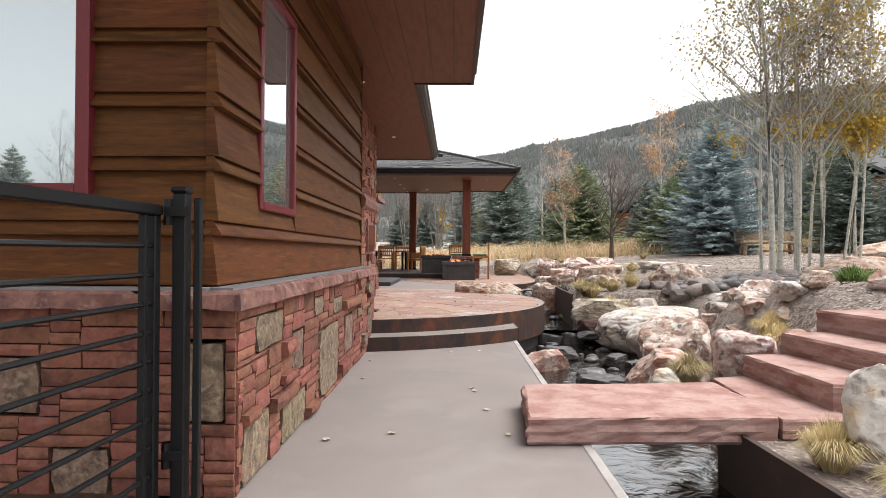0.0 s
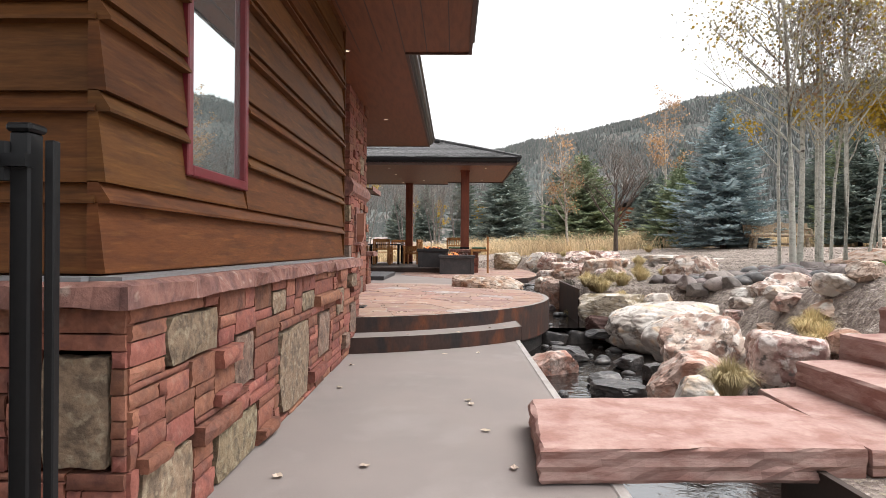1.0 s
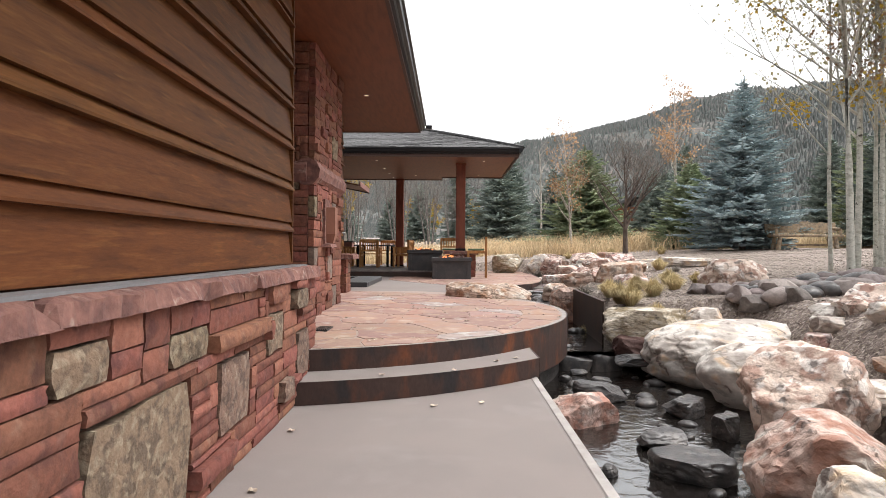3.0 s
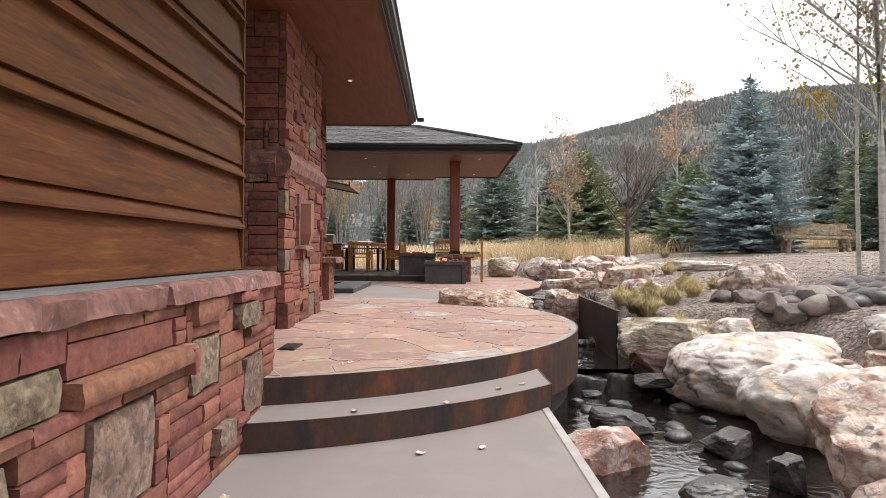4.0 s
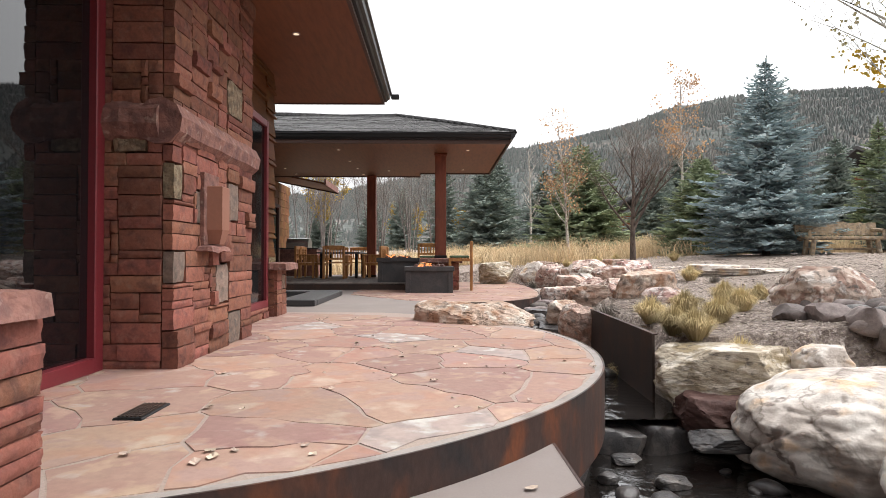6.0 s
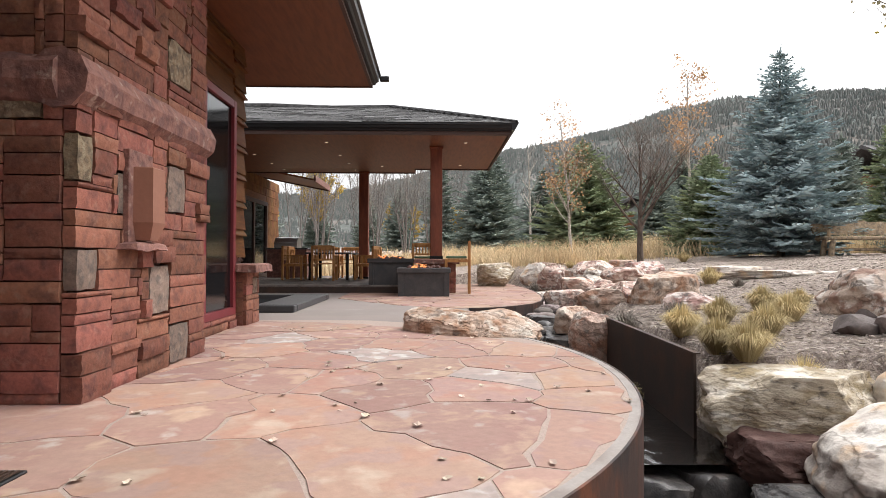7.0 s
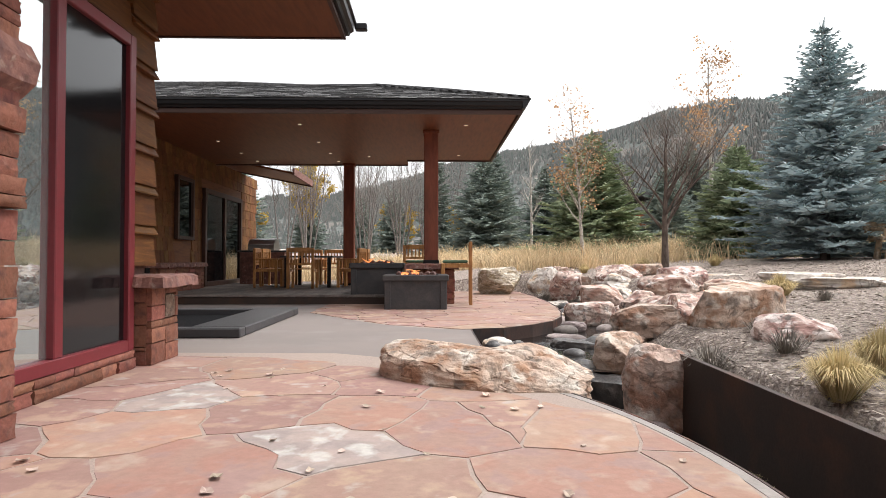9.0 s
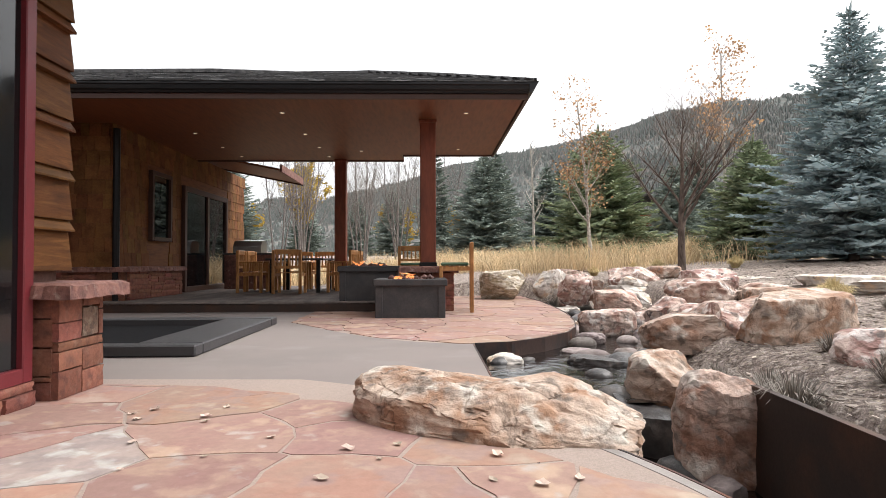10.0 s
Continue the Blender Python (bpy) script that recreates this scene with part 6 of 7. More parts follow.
def broadleaf(name, label, x, y, h, seed, bark, trunk_r, forks, spread, leaves=0, leaf_mat=None, leaf_size=0.06, z=None, up=0.75, first=0.3, twig_mat=None, depth=3, stems=1, lean=0.0,
              sparse_below=0.0, leaf_sets=(), limb=0.41):
    """A broadleaf tree: tapered stem, limbs that fork into twigs, and separate leaves at the twig ends."""
    rnd = random.Random(seed)
    z = ground_z(x, y) if z is None else z
    ob = thing(name, label, "tree", (x, y, z - 0.05))
    ends = []
    tv, tf = [], []

    def twig_line(p, q, r):
        d = q - p
        a = d.orthogonal().normalized() * r
        b = d.normalized().cross(a)
        k = len(tv)
        tv.extend([p + a, p - a * 0.5 + b * 0.87, p - a * 0.5 - b * 0.87, q])
        tf.extend([(k, k + 1, k + 3), (k + 1, k + 2, k + 3), (k + 2, k, k + 3)])

    def grow(bm, p, d, length, r, level):
        pts, rad = [p], [r]
        n = 4
        q = p
        for i in range(n):
            sway = 0.035 if level == 0 else 0.11
            d = (d + Vector((rnd.gauss(0, sway), rnd.gauss(0, sway), rnd.gauss(0.05, 0.05)))).normalized()
            q = q + d * length / n
            pts.append(q)
            rad.append(r * (1 - 0.72 * (i + 1) / n))
        if level < depth:
            tube(bm, pts, rad, 6 if level < 2 else 4)
        else:
            for a, b, rr in zip(pts, pts[1:], rad):
                twig_line(a, b + (b - a) * 0.2, max(rr, 0.004))
        if level >= depth - 1:
            ends.extend(pts[1:])
        if level >= depth:
            return
        for i in range(forks[min(level, len(forks) - 1)]):
            s = rnd.uniform(0.3, 1.0) if level else first + (1 - first) * (i + rnd.random()) / forks[0]
            k = min(n - 1, int(s * n))
            base = pts[k].lerp(pts[k + 1], s * n - k if s < 1 else 1.0)
            a = rnd.uniform(0, math.tau)
            side = Vector((math.cos(a), math.sin(a), 0))
            e = (side * spread + Vector((0, 0, up)) + d * 0.35).normalized()
            grow(bm, base, e, length * (limb * rnd.uniform(0.78, 1.22) if level == 0 else rnd.uniform(0.45, 0.7)) * (1.15 - 0.5 * s if level == 0 else 1), rad[k] * 0.5, level + 1)

    for s in range(stems):
        bm = bmesh.new()
        a = rnd.uniform(0, math.tau)
        off = Vector((math.cos(a), math.sin(a), 0)) * (0.0 if stems == 1 else rnd.uniform(0.1, 0.35))
        d0 = (Vector((0, 0, 1)) + off * (0.35 if stems > 1 else 0) + Vector((lean, 0, 0))).normalized()
        grow(bm, off, d0, h * rnd.uniform(0.85, 1.0) if stems > 1 else h, trunk_r, 0)
        part("trunk", bm, bark, ob, smooth=True)
    if tv:
        o = tagged(new("twig_spray", soup("twig_spray", tv, tf, twig_mat or TWIG)), kind="stuff")
        o.parent = ob
    for count, mat_, size, zlo, zhi in ((leaves, leaf_mat, leaf_size, sparse_below, 99),) + tuple(leaf_sets):
        if not count:
            continue
        vs, fs = [], []
        pool = [e for e in ends if zlo <= e.z <= zhi] or ends
        while len(fs) < count:
            e = rnd.choice(pool)
            for _ in range(rnd.randint(1, 5)):
                leaf_quad(vs, fs, e + Vector((rnd.gauss(0, 0.10), rnd.gauss(0, 0.10), rnd.gauss(-0.02, 0.09))), size * rnd.uniform(0.7, 1.3), rnd)
        o = tagged(new("foliage", soup("foliage", vs, fs, mat_)), kind="stuff")
        o.parent = ob
    return ob


conifer("blue_spruce", "tall dense blue spruce behind the bench", 10.2, 22.6, 5.75, 1.95, BLUE_NEEDLE, 3, 1.25, 0.27, z=1.15, fullness=1.24, gap=0.036)
conifer("fir_tree", "young green fir at the meadow edge", 9.95, 26.2, 3.5, 1.75, GREEN_NEEDLE, 4, 1.1, 0.28, z=1.25)
conifer("fir_tree", "broad green fir behind the birch", 6.6, 30.0, 4.6, 2.5, GREEN_NEEDLE, 5, 1.1, 0.33, z=1.3)
conifer("fir_tree", "dark spruce beyond the pavilion", 3.5, 40.0, 5.6, 2.7, DARK_NEEDLE, 6, 1.1, 0.38, z=1.2)
conifer("fir_tree", "slender dark spruce beyond the pavilion", 1.0, 44.0, 7.0, 1.5, DARK_NEEDLE, 7, 0.9, 0.36, z=1.2)
conifer("fir_tree", "slim green fir on the slope", 19.2, 30.0, 5.3, 1.5, GREEN_NEEDLE, 8, 0.9, 0.3, z=1.6)
conifer("fir_tree", "green fir on the slope", 21.8, 29.0, 4.0, 1.5, GREEN_NEEDLE, 9, 0.9, 0.3, z=1.6)
far_fir = conifer("fir_tree", "distant dark spruce in the valley", 12.5, 38.0, 4.6, 1.9, DARK_NEEDLE, 10, 0.8, 0.38, z=1.4)
rnd = random.Random(77)
for x, y, s in ((8.0, 46, 1.2), (15.5, 44, 1.0), (-4.5, 52, 0.85), (-9.5, 58, 1.0), (-2.5, 60, 1.1), (-24, -26, 1.0), (-30, -27, 0.9), (-35, -24, 1.1), (27, 44, 1.4), (31, 38, 1.5), (24, 36, 1.1), (16.5, 20.5, 1.15), (19.5, 23, 1.2), (17.5, 26, 1.0),
                (-6, -26, 1.3), (-1.5, -30, 1.5), (-9, -22, 1.2), (3, -28, 1.4), (-13, -30, 1.6), (5.5, 52, 1.4), (10.8, 55, 1.5), (-13, 50, 1.4), (-17, 56, 1.6), (14, 60, 1.6), (20, 52, 1.5)):
    o = copy_thing(far_fir, pose(x, y, 1.3 + 0.02 * max(0, y - 40), 0, 0, rnd.uniform(0, 360)))
    o.scale = (s, s, s * rnd.uniform(0.95, 1.25))

broadleaf("birch_tree", "slim pale birch with sparse orange-brown leaves", 5.1, 25.6, 4.6, 11, BARK_BIRCH, 0.055, (20, 4, 3), 0.85, 750, ORANGE_LEAF, 0.07, z=1.0, up=0.6, limb=0.27, first=0.24, twig_mat=TWIG_PALE, sparse_below=1.4,
          leaf_sets=((500, BROWN_LEAF, 0.07, 1.2, 3.6),))
broadleaf("bare_tree", "leafless brown tree with a rounded crown", 6.25, 22.5, 2.7, 12, BARK_DARK, 0.095, (15, 8, 6), 1.1, 0, None, z=0.85, up=1.0, first=0.34, limb=0.72, depth=3)
broadleaf("birch_tree", "tall slim tree with bright orange leaves", 10.05, 28.0, 6.6, 13, BARK_BIRCH, 0.07, (18, 4, 3), 0.85, 850, ORANGE_LEAF, 0.085, z=1.2, up=0.6, limb=0.17, first=0.45, twig_mat=TWIG_PALE, sparse_below=3.2,
          leaf_sets=((280, ORANGE_LEAF, 0.09, 3.0, 5.0),))
broadleaf("bare_birch", "white leafless birch in the meadow", 6.8, 44.0, 6.8, 14, BARK_BIRCH, 0.09, (16, 4, 3), 0.8, 0, None, z=1.3, limb=0.2, first=0.3, twig_mat=TWIG_PALE)
gtree = broadleaf("bare_birch", "grey leafless tree beyond the pavilion", -3.0, 42.0, 7.0, 15, BARK_GREY, 0.055, (12, 5, 4), 0.7, 0, None, z=1.0, first=0.2, limb=0.3, twig_mat=SHRUB_TWIG, stems=3)
for x, y, s in ((-6.0, 40, 0.9), (-1.0, 46, 1.05), (-8.5, 45, 1.1), (-11.5, 42, 1.0), (-4.8, 34.5, 0.75), (-0.8, 35.5, 0.7), (-2.4, 37.0, 0.75), (13.5, 33, 0.7), (2.0, 50, 1.2), (-14, 46, 1.2), (-5.5, 55, 1.3), (0.6, 39.0, 0.7), (-4, -24, 1.0), (-8, -28, 1.2), (0.5, -22, 0.9), (-11, -25, 1.1), (-27, -24, 1.25), (-22, -28, 1.0), (-31, -22, 1.1)):
    o = copy_thing(gtree, pose(x, y, 1.0, 0, 0, rnd.uniform(0, 360)))
    o.scale = (s, s, s)
ytree = broadleaf("aspen_tree", "yellow-leaved aspen far beyond the pavilion", -8.0, 50.0, 5.4, 16, BARK_GREY, 0.09, (14, 4, 3), 0.7, 4200, YELLOW_LEAF, 0.16, z=1.0, first=0.25, twig_mat=TWIG_PALE)
for x, y, s in ((2.6, 56, 0.6), (-1.5, 64, 0.7), (-14.5, 60, 0.7), (-3.6, 70, 0.8)):
    o = copy_thing(ytree, pose(x, y, 1.0, 0, 0, rnd.uniform(0, 360)))
    o.scale = (s, s, s)

# aspen clump on the near slope
ASPENS = [(6.95, 12.45, 0.105, -0.02), (7.25, 12.75, 0.10, 0.01), (7.55, 12.6, 0.085, 0.02), (7.75, 13.0, 0.07, 0.0), (8.0, 12.5, 0.075, 0.03), (8.25, 12.9, 0.065, -0.01), (8.5, 12.6, 0.06, 0.06), (8.8, 12.9, 0.06, 0.09),
          (9.1, 13.1, 0.055, 0.05), (7.1, 13.2, 0.06, 0.0), (9.5, 12.7, 0.05, 0.13), (7.4, 12.3, 0.06, 0.03), (8.15, 13.2, 0.055, 0.02), (8.65, 12.3, 0.05, 0.04)]
for i, (x, y, r, lean) in enumerate(ASPENS):
    broadleaf("aspen_tree", "slim grey-green aspen trunk with sparse autumn leaves", x, y, (7.6, 7.2, 8.0, 6.6, 7.4, 6.2, 6.8, 6.4, 6.0, 7.0, 5.6, 6.4, 6.6, 5.8)[i], 30 + i, BARK_ASPEN, r * 0.62, (18, 5, 4), 0.9, 1.3 * (1500, 1300, 1100, 900, 1100, 800, 900, 900, 700, 900, 700, 700, 600, 600)[i],
              (OLIVE_LEAF, OLIVE_LEAF, YELLOW_LEAF, BROWN_LEAF)[i % 4], 0.062, first=0.30, limb=0.34 if i < 2 else 0.24, up=0.65, lean=lean, twig_mat=TWIG, sparse_below=2.2,
              leaf_sets=((750 if i in (0, 1, 4, 6, 7, 8) else 120, YELLOW_LEAF, 0.07, 1.5, 3.2),))

# meadow of straw-coloured grass
rnd = random.Random(5)
vs, fs = [], []
while len(fs) < 110000:
    x, y = rnd.uniform(-12, 20), rnd.uniform(24.0, 36.0)
    if y < 25.2 + 0.9 * math.sin(x * 0.8) and rnd.random() < 0.8:
        continue
    if x < 2.4 and y < 28.5:
        continue
    if (x - 10.2) ** 2 + (y - 22.6) ** 2 < 3.2 or (x > 11 and y < 26):
        continue
    clump = noise.noise(Vector((x * 0.9, y * 0.9, 0)))
    if clump < -0.15 and rnd.random() < 0.7:
        continue
    h = (0.40 + 0.50 * max(0, clump + 0.3)) * rnd.uniform(0.5, 1.3)
    z = ground_z(x, y)
    a = rnd.uniform(0, math.tau)
    d = Vector((math.cos(a), math.sin(a), 0))
    s = Vector((-d.y, d.x, 0)) * rnd.uniform(0.005, 0.011)
    p = Vector((x, y, z - 0.02))
    bend = d * h * rnd.uniform(0.2, 1.2)
    k = len(vs)
    vs += [p - s, p + s, p + bend * 0.35 + Vector((0, 0, h * 0.6)) + s * 0.8, p + bend * 0.35 + Vector((0, 0, h * 0.6)) - s * 0.8, p + bend + Vector((0, 0, h))]
    fs += [(k, k + 1, k + 2, k + 3), (k + 3, k + 2, k + 4)]
meadow = tagged(new("meadow_grass", soup("meadow_grass", vs, fs, STRAW)), "tall straw-coloured autumn meadow grass", "grass", kind="stuff")


def tuft_mesh(seed, mat, blades=1500, flop=0.8):
    rnd = random.Random(seed)
    vs, fs = [], []
    for _ in range(blades):
        a, e = rnd.uniform(0, math.tau), rnd.uniform(0.05, 1.0) ** 0.6
        d = Vector((math.cos(a), math.sin(a), 0))
        L = rnd.uniform(0.6, 1.08)
        s = Vector((-d.y, d.x, 0)) * 0.0075
        p = d * 0.25 * e * rnd.random()
        q = p + d * L * 0.5 * e + Vector((0, 0, L * (0.80 - 0.25 * e)))
        t = p + d * L * (0.95 * e) * flop + Vector((0, 0, L * (1.1 - 0.72 * e)))
        k = len(vs)
        vs += [p - s, p + s, q + s, q - s, t]
        fs += [(k, k + 1, k + 2, k + 3), (k + 3, k + 2, k + 4)]
    return soup("grass_tuft", vs, fs, mat)


TUFTS = [tuft_mesh(s, TUFT_BLADE) for s in range(4)]
TUFT_AT = ["2.27,5.05,.26", "3.71,6.45,.30", "2.27,3.12,.27", "2.32,2.55,.28", "2.75,3.0,.26", "3.66,6.2,.26", "5.2,22.6,.28", "5.9,23.0,.26", "4.4,22.9,.22", "7.4,22.4,.28", "4.6,12.9,.22",
           "2.51,11.69,.28", "2.73,11.57,.28", "3.25,11.95,.28", "3.97,12.52,.28", "3.77,11.75,.28", "2.66,10.79,.28", "2.71,10.47,.28", "3.26,11.21,.28", "3.00,10.31,.28", "5.00,15.83,.28"]
for i, row in enumerate(TUFT_AT):
    x, y, s = (float(c) for c in row.split(","))
    s *= 1.0 if 10 < y < 13 else 1.05
    o = new("grass_tuft", TUFTS[i % 4])
    base = max(ground_z(x, y), 0.035 if y < 3.7 else (0.08 if y < 7 else -9))
    o.matrix_world = Matrix.Translation((x, y, base - 0.02)) @ pose(0, 0, 0, 0, 0, 70 * i) @ Matrix.Diagonal((s, s, s * 1.15, 1))
    tagged(o, "rounded tuft of yellow-green bunchgrass", "grass tuft", "bunchgrass tufts")
TWIGGY = tuft_mesh(40, SHRUB_TWIG, 300, 0.8)
for i, row in enumerate(["2.62,12.75,.28", "2.90,13.45,.26", "2.66,13.1,.22", "3.18,12.75,.26", "5.13,15.2,.2", "3.2,21.6,.36", "2.75,13.9,.22", "3.5,13.7,.2"]):
    x, y, s = (float(c) for c in row.split(","))
    o = new("dry_shrub", TWIGGY)
    o.matrix_world = Matrix.Translation((x, y, max(ground_z(x, y), 0.25) - 0.03)) @ pose(0, 0, 0, 0, 0, 50 * i) @ Matrix.Diagonal((s * 1.2, s * 1.2, s, 1))
    tagged(o, "low grey leafless shrub among the stones", "shrub", "dry shrubs")
GREENS = tuft_mesh(50, foliage("green_perennial", (0.07, 0.13, 0.03), (0.17, 0.24, 0.07)), 500, 0.7)
for x, y, s in ((4.9, 6.9, 0.34), (5.3, 7.1, 0.3)):
    o = new("green_shrub", GREENS)
    o.matrix_world = Matrix.Translation((x, y, ground_z(x, y) - 0.02)) @ Matrix.Diagonal((s * 1.3, s * 1.3, s, 1))
    tagged(o, "low bright green perennial above the steps", "shrub")

# bark chips and litter over the slope
rnd = random.Random(9)
vs, fs = [], []
while len(fs) < 75000:
    x, y = 2.5 + 9.0 * rnd.random() ** 1.25, rnd.uniform(2.0, 22.0)
    z = ground_z(x, y)
    if y < 3.6:
        z = max(z, 0.035)
    if z < 0.03:
        continue
    a, L = rnd.uniform(0, math.tau), rnd.uniform(0.008, 0.026)
    d, s = Vector((math.cos(a), math.sin(a), rnd.uniform(-0.25, 0.25))) * L, Vector((-math.sin(a), math.cos(a), rnd.uniform(-0.6, 0.6))) * L * rnd.uniform(0.12, 0.35)
    p = Vector((x, y, z + 0.012))
    k = len(vs)
    vs += [p - d - s, p + d - s, p + d + s, p - d + s]
    fs.append((k, k + 1, k + 2, k + 3))
tagged(new("wood_chips", soup("wood_chips", vs, fs, foliage("chip_mix", (0.10, 0.075, 0.06), (0.50, 0.43, 0.37), 0.0))), "scattered bark chips and dry litter on the slope", "mulch", kind="stuff")

# forest on the mountain
rnd = random.Random(21)
vs, fs = [], []
hill_ob = bpy.data.objects["backdrop"]
hv = [v.co.copy() for v in hill_ob.data.vertices]
W = 121
while len(fs) < 90000:
    j, i = rnd.choice((0, 1, 1, 2, 2, 3, 3, 3)), rnd.randrange(38, W - 26)
    u, w = rnd.random(), rnd.random()
    p = hv[j * W + i].lerp(hv[j * W + i + 1], u).lerp(hv[(j + 1) * W + i].lerp(hv[(j + 1) * W + i + 1], u), w)
    if noise.noise(Vector((p.x * 0.012, p.z * 0.03, 2))) < -0.12 and rnd.random() < 0.75:
        continue
    h, r = rnd.uniform(2.0, 4.6), rnd.uniform(0.9, 1.6)
    k = len(vs)
    vs += [p + Vector((r, 0, -0.5)), p + Vector((-r * 0.5, r * 0.87, -0.5)), p + Vector((-r * 0.5, -r * 0.87, -0.5)), p + Vector((0, 0, h))]
    fs += [(k, k + 1, k + 3), (k + 1, k + 2, k + 3), (k + 2, k, k + 3)]
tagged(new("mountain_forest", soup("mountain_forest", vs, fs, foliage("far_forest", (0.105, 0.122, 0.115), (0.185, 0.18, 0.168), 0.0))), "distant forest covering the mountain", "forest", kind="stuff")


# far houses among the trees
def far_house(x, y, z, w, d, h, rz, label):
    ob = thing("house", label, "house", (x, y, z), rz)
    part("wall", box(-w / 2, w / 2, -d / 2, d / 2, -2, h), SIDING_DARK, ob)
    bm = bmesh.new()
    o = 0.8
    pts = [(-w / 2 - o, -d / 2 - o, h - 0.2), (w / 2 + o, -d / 2 - o, h - 0.2), (w / 2 + o, 0, h + d * 0.28), (-w / 2 - o, 0, h + d * 0.28), (-w / 2 - o, d / 2 + o, h - 0.2), (w / 2 + o, d / 2 + o, h - 0.2)]
    v = [bm.verts.new(p) for p in pts] + [bm.verts.new((p[0], p[1], p[2] - 0.3)) for p in pts]
    for f in ((0, 1, 2, 3), (3, 2, 5, 4), (6, 9, 8, 7), (9, 10, 11, 8), (0, 6, 7, 1), (4, 5, 11, 10), (0, 3, 9, 6), (3, 4, 10, 9), (1, 7, 8, 2), (2, 8, 11, 5)):
        bm.faces.new([v[i] for i in f])
    bmesh.ops.recalc_face_normals(bm, faces=bm.faces)
    part("roof", bm, SHINGLE, ob)
    for k in range(3):
        win = part("window", box(-w / 2 + 1.2 + k * w / 3, -w / 2 + 2.4 + k * w / 3, -d / 2 - 0.06, -d / 2 + 0.02, h - 2.2, h - 0.8), CURB, ob)
        part("pane", box(-w / 2 + 1.3 + k * w / 3, -w / 2 + 2.3 + k * w / 3, -d / 2 - 0.08, -d / 2 - 0.062, h - 2.1, h - 0.9), GLASS, win)
    return ob


far_house(44, 56, 3.0, 15, 9, 5.0, 12, "brown house with a grey roof among the trees")
far_house(27, 80, 1.5, 10, 9, 5.0, 70, "brown cabin half hidden by bare trees")

# ---- small stones ----
rnd = random.Random(31)
pebble = [boulder_mesh("cobble", 60 + k, COBBLE, 4, 0.2, 2, 0, k % 2 == 0) for k in range(4)]
wet_pebble = [boulder_mesh("cobble", 70 + k, ROCK_WET, 3, 0.12, 1, 0, True) for k in range(4)]
for i in range(36):
    k = rnd.random()
    x, y = 4.2 + 2.6 * k + rnd.gauss(0, 0.2), 11.2 - 1.4 * abs(k - 0.4) + rnd.gauss(0, 0.35)
    s = rnd.uniform(0.09, 0.17)
    o = new("cobble", rnd.choice(wet_pebble if rnd.random() < 0.2 else pebble))
    o.matrix_world = Matrix.Translation((x, y, ground_z(x, y) + s * 0.1)) @ pose(0, 0, 0, rnd.uniform(-12, 12), 0, rnd.uniform(0, 360)) @ Matrix.Diagonal((s * 1.3, s, s * 0.6, 1))
    tagged(o, "rounded river cobble in the dry side channel", "cobble", "side channel cobbles")
for i in range(40):
    x, y = rnd.uniform(5.2, 8.2), rnd.uniform(9.2, 11.8)
    s = rnd.uniform(0.07, 0.15)
    o = new("cobble", rnd.choice(pebble))
    o.matrix_world = Matrix.Translation((x, y, ground_z(x, y) + s * 0.2)) @ pose(0, 0, 0, rnd.uniform(-12, 12), 0, rnd.uniform(0, 360)) @ Matrix.Diagonal((s * 1.3, s, s * 0.6, 1))
    tagged(o, "rounded pinkish cobble on the slope", "cobble", "slope cobbles")
for i in range(56):
    y = rnd.uniform(12.8, 20.5)
    x = creek_x(y) + rnd.gauss(0, 0.38)
    s = rnd.uniform(0.06, 0.16)
    o = new("cobble", rnd.choice(pebble if rnd.random() < 0.6 else wet_pebble))
    o.matrix_world = Matrix.Translation((x, y, max(ground_z(x, y), 0.14 if y > 13.6 else -0.14) + s * 0.3)) @ pose(0, 0, 0, rnd.uniform(-12, 12), 0, rnd.uniform(0, 360)) @ Matrix.Diagonal((s * 1.3, s, s * 0.65, 1))
    tagged(o, "river cobble in the upper creek", "cobble", "creek cobbles")
for i in range(30):
    y = rnd.uniform(5.2, 13.0)
    side = rnd.random()
    x = creek_x(y) + rnd.uniform(0.15, 0.75) if side < 0.75 else creek_x(y) - rnd.uniform(0.1, 0.5)
    s = rnd.uniform(0.03, 0.10)
    o = new("cobble", rnd.choice(wet_pebble))
    o.matrix_world = Matrix.Translation((x, y, (-0.345 if y < 9.9 else -0.125) + s * 0.2)) @ pose(0, 0, 0, rnd.uniform(-12, 12), 0, rnd.uniform(0, 360)) @ Matrix.Diagonal((s * 1.4, s, s * 0.6, 1))
    tagged(o, "small dark wet stone in the creek", "cobble", "creek cobbles")

for i in range(44):
    x, y = rnd.uniform(3.7, 6.4), rnd.uniform(9.7, 11.4)
    if math.hypot(x - 4.7, y - 11.9) < 0.7 or math.hypot(x - 5.0, y - 9.2) < 0.6:
        continue
    s = rnd.uniform(0.10, 0.21)
    o = new("cobble", rnd.choice(wet_pebble if rnd.random() < 0.45 else pebble))
    o.matrix_world = Matrix.Translation((x, y, ground_z(x, y) + s * 0.25)) @ pose(0, 0, 0, rnd.uniform(-15, 15), 0, rnd.uniform(0, 360)) @ Matrix.Diagonal((s * 1.35, s, s * 0.7, 1))
    tagged(o, "rounded dark cobble heaped in the side channel", "cobble", "side channel cobbles")

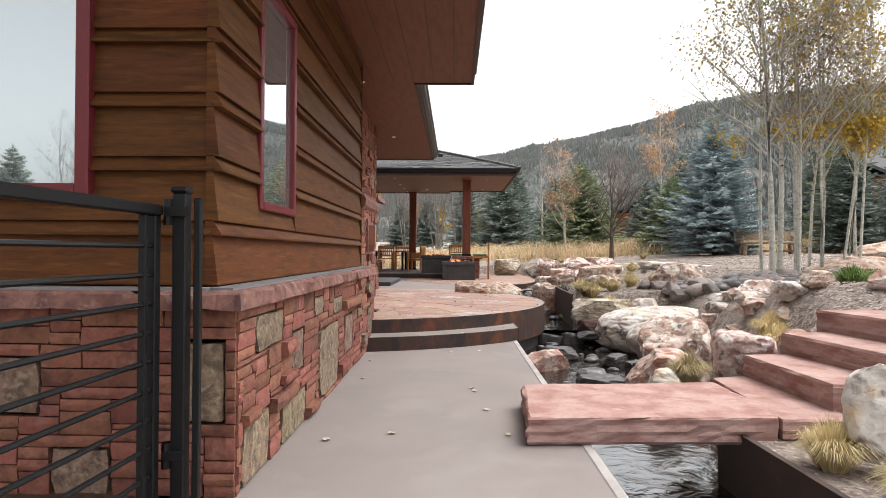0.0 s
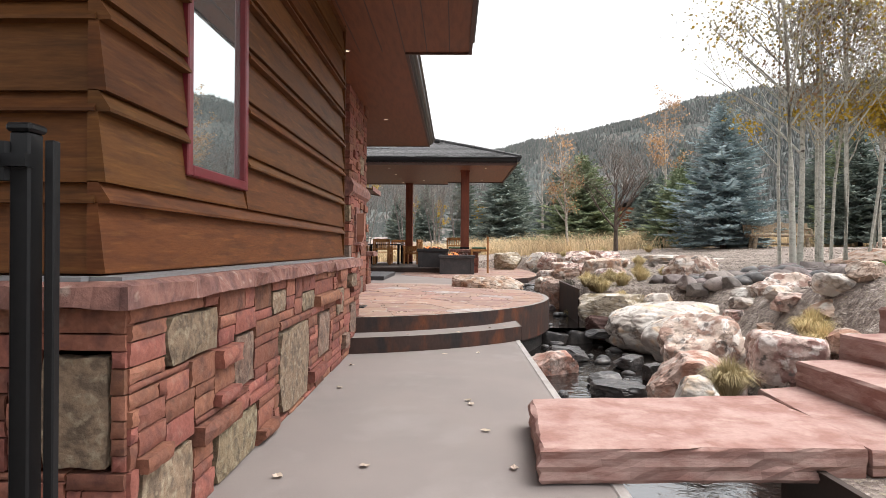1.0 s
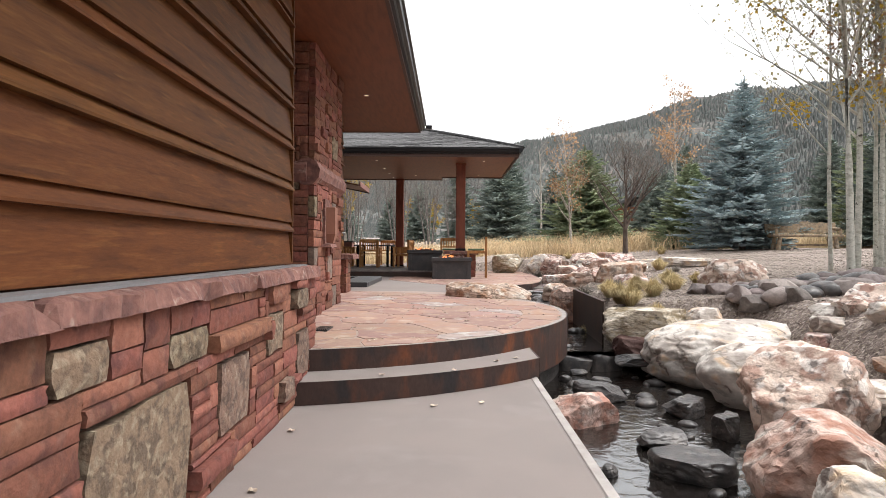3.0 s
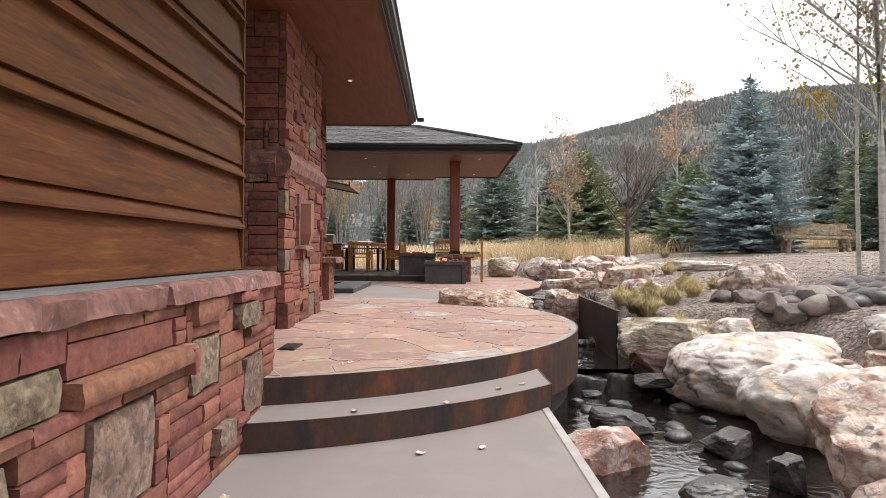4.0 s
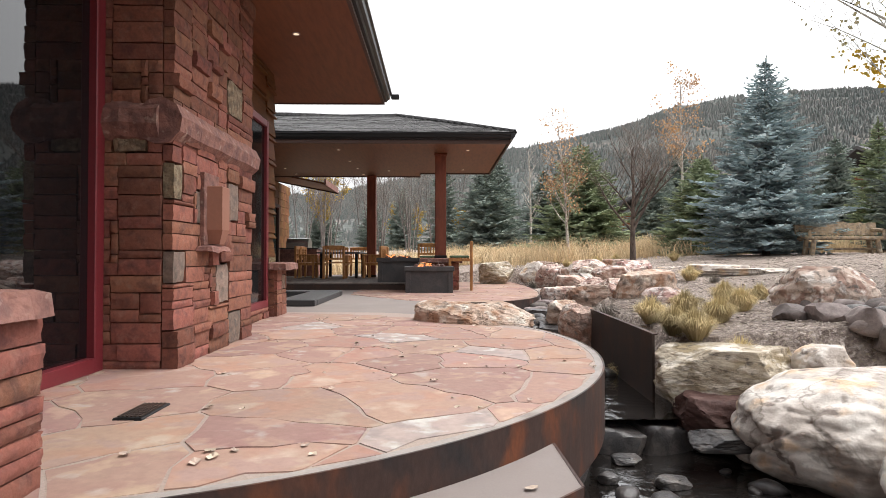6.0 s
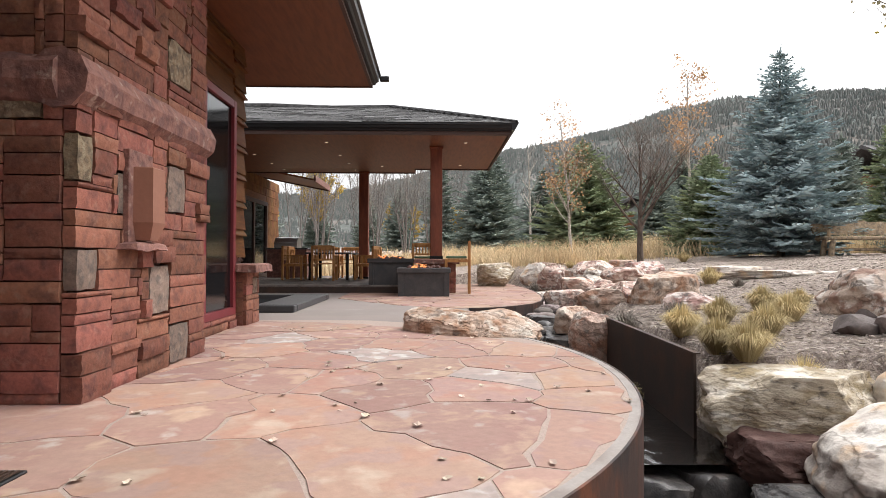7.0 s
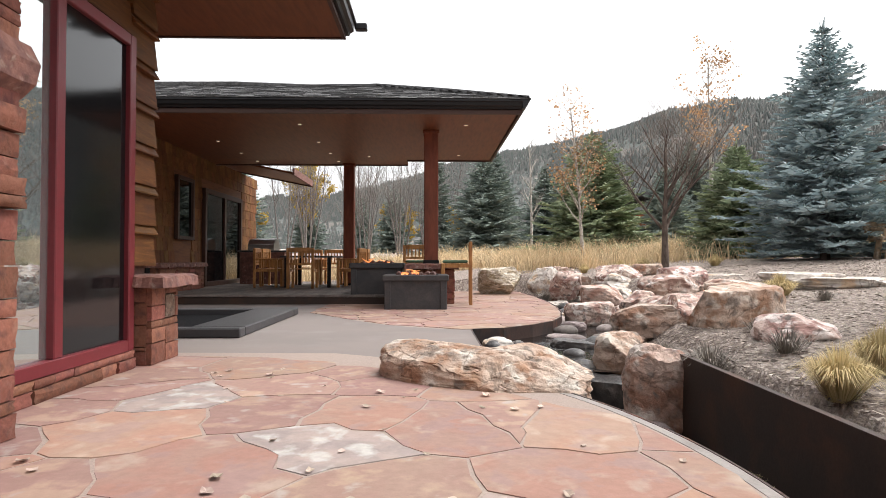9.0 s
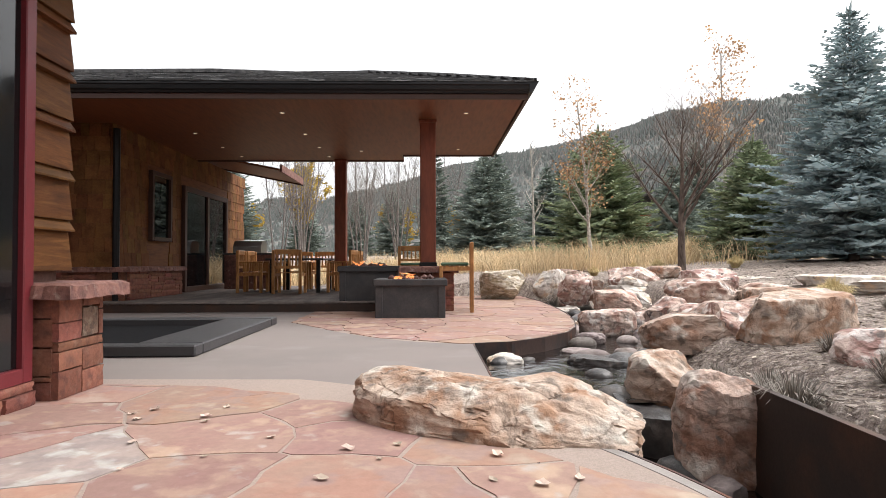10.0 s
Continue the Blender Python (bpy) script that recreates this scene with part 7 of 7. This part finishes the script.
# ---- fallen leaves ----
leaves = []
for k in range(4):
    r = random.Random(k)
    bm = bmesh.new()
    ring = [bm.verts.new((0.03 * math.cos(a) * r.uniform(0.7, 1.2), 0.022 * math.sin(a) * r.uniform(0.7, 1.2), 0.012 * abs(math.cos(a * 1.5)) + r.uniform(0, 0.006))) for a in (i * math.tau / 9 for i in range(9))]
    mid = bm.verts.new((0, 0, 0.003))
    for i in range(9):
        bm.faces.new((mid, ring[i], ring[(i + 1) % 9]))
    leaves.append(finish(bm, "fallen_leaf", LEAF_LITTER))
rnd = random.Random(55)
n = 0
while n < 80:
    x, y = rnd.uniform(-1.1, 1.75), rnd.uniform(7.3, 13.2)
    if math.hypot(x - CX, y - CY) > RP - 0.05 or (x < -0.7 and y < 8):
        continue
    o = new("fallen_leaf", rnd.choice(leaves))
    s = rnd.uniform(0.5, 1.15)
    o.matrix_world = Matrix.Translation((x, y, ZP + 0.004)) @ pose(0, 0, 0, rnd.uniform(-8, 8), rnd.uniform(-8, 8), rnd.uniform(0, 360)) @ Matrix.Scale(s, 4)
    tagged(o, "dry curled tan leaf on the paving", "leaf", "fallen leaves")
    n += 1
for x, y in ((0.42, 4.95), (0.40, 5.05), (0.49, 4.35), (-0.15, 3.75), (0.6, 3.75), (-0.6, 5.4), (-0.66, 6.3), (0.2, 6.9), (0.55, 7.0), (0.1, 2.7), (-0.55, 3.6)):
    o = new("fallen_leaf", rnd.choice(leaves))
    o.matrix_world = Matrix.Translation((x, y, 0.002)) @ pose(0, 0, 0, 0, 0, rnd.uniform(0, 360))
    tagged(o, "dry curled tan leaf on the concrete", "leaf", "fallen leaves")
for x, y in ((0.35, 7.35), (0.72, 7.75), (0.9, 7.9), (-0.2, 7.15)):
    o = new("fallen_leaf", rnd.choice(leaves))
    o.matrix_world = Matrix.Translation((x, y, ZS + 0.002)) @ pose(0, 0, 0, 0, 0, rnd.uniform(0, 360))
    tagged(o, "dry curled tan leaf on the step", "leaf", "fallen leaves")


# ---- flagstones ----
def clip(poly, nx, ny, c):
    out = []
    for i in range(len(poly)):
        p, q = poly[i], poly[(i + 1) % len(poly)]
        a, b = p[0] * nx + p[1] * ny - c, q[0] * nx + q[1] * ny - c
        if a <= 0:
            out.append(p)
        if (a < 0 < b) or (b < 0 < a):
            k = a / (a - b)
            out.append((p[0] + (q[0] - p[0]) * k, p[1] + (q[1] - p[1]) * k))
    return out


def flagstones(parent, x0, x1, y0, y1, cell, edge, seed, keep, tones):
    """Irregular paving: one polygon a stone, wavy edges, slightly uneven; edge(poly) trims it to the floor's outline."""
    rnd = random.Random(seed)
    seeds = []
    y = y0
    row = 0
    while y < y1:
        x = x0 + (cell * 0.5 if row % 2 else 0)
        while x < x1:
            seeds.append((x + rnd.uniform(-0.42, 0.42) * cell, y + rnd.uniform(-0.42, 0.42) * cell))
            x += cell * rnd.uniform(0.8, 1.35)
        y += cell * 0.8
        row += 1
    for i, (sx, sy) in enumerate(seeds):
        poly = [(sx - 2, sy - 2), (sx + 2, sy - 2), (sx + 2, sy + 2), (sx - 2, sy + 2)]
        for j, (tx, ty) in enumerate(seeds):
            if i != j and math.hypot(tx - sx, ty - sy) < cell * 3.2:
                dx, dy = tx - sx, ty - sy
                L = math.hypot(dx, dy)
                c = (sx * dx + sy * dy) / L + L / 2 - 0.009
                poly = clip(poly, dx / L, dy / L, c)
                if len(poly) < 3:
                    break
        if len(poly) < 3:
            continue
        poly = edge(poly)
        if len(poly) < 3 or not keep(sx, sy):
            continue
        fine = []
        for a in range(len(poly)):
            (ax_, ay_), (bx_, by_) = poly[a], poly[(a + 1) % len(poly)]
            L = math.hypot(bx_ - ax_, by_ - ay_)
            m = max(1, min(5, int(L / 0.14)))
            for k in range(m):
                px, py = ax_ + (bx_ - ax_) * k / m, ay_ + (by_ - ay_) * k / m
                wob = 0.11 if 0 < k else 0.05
                fine.append((px + wob * noise.noise(Vector((px * 5, py * 5, 1))), py + wob * noise.noise(Vector((px * 5, py * 5, 9)))))
        area = sum(fine[a][0] * fine[(a + 1) % len(fine)][1] - fine[(a + 1) % len(fine)][0] * fine[a][1] for a in range(len(fine))) / 2
        if abs(area) < 0.012:
            continue
        mat = rnd.choices(tones, (6, 5, 0.5))[0]
        lift = rnd.uniform(0.0, 0.004)
        bm = bmesh.new()
        top = [bm.verts.new((px, py, ZP + lift)) for px, py in fine]
        cx, cy = sum(p[0] for p in fine) / len(fine), sum(p[1] for p in fine) / len(fine)
        low = [bm.verts.new((px + (px - cx) * 0.006, py + (py - cy) * 0.006, ZP - 0.02)) for px, py in fine]
        bm.faces.new(top)
        for a in range(len(fine)):
            b = (a + 1) % len(fine)
            bm.faces.new((low[a], low[b], top[b], top[a]))
        bmesh.ops.recalc_face_normals(bm, faces=bm.faces)
        part("flagstone", bm, mat, parent)


def edge_round(poly):
    for a in range(-100, 101, 6):
        ang = radians(a)
        r = RP - 0.085 if a < 40 else RP - 0.42
        if 40 <= a:
            r = RP - 0.45
        poly = clip(poly, math.cos(ang), math.sin(ang), CX * math.cos(ang) + CY * math.sin(ang) + r)
        if len(poly) < 3:
            return poly
    return clip(poly, -1, 0, 2.2)


flagstones(terrace, -2.4, 2.2, 6.6, 14.2, 0.66, edge_round, 12, lambda x, y: not (x < -1.0 and y < 7.2), (FLAG, FLAG_RED, FLAG_GREY))


def edge_upper(poly):
    for (xa, ya), (xb, yb) in zip(UPPER[:11], UPPER[1:12]):
        L = math.hypot(xb - xa, yb - ya)
        nx, ny = (yb - ya) / L, -(xb - xa) / L
        poly = clip(poly, nx, ny, nx * xa + ny * ya - 0.03)
        if len(poly) < 3:
            return poly
    for n_x, n_y, c in ((-0.80, -0.60, -0.80 * -0.85 - 0.60 * 17.25), (-0.55, -0.83, -0.55 * 0.0 - 0.83 * 16.12), (-0.3, -0.95, -0.3 * 0.75 - 0.95 * 15.62), (-1, 0, 1.24), (0, 1, 24.5)):
        poly = clip(poly, n_x, n_y, c)
        if len(poly) < 3:
            return poly
    return poly


flagstones(upper, -1.4, 3.2, 15.3, 24.6, 0.66, edge_upper, 14, lambda x, y: not (x < 0.0 and y > 19.6), (FLAG_RED, FLAG, FLAG_RED))
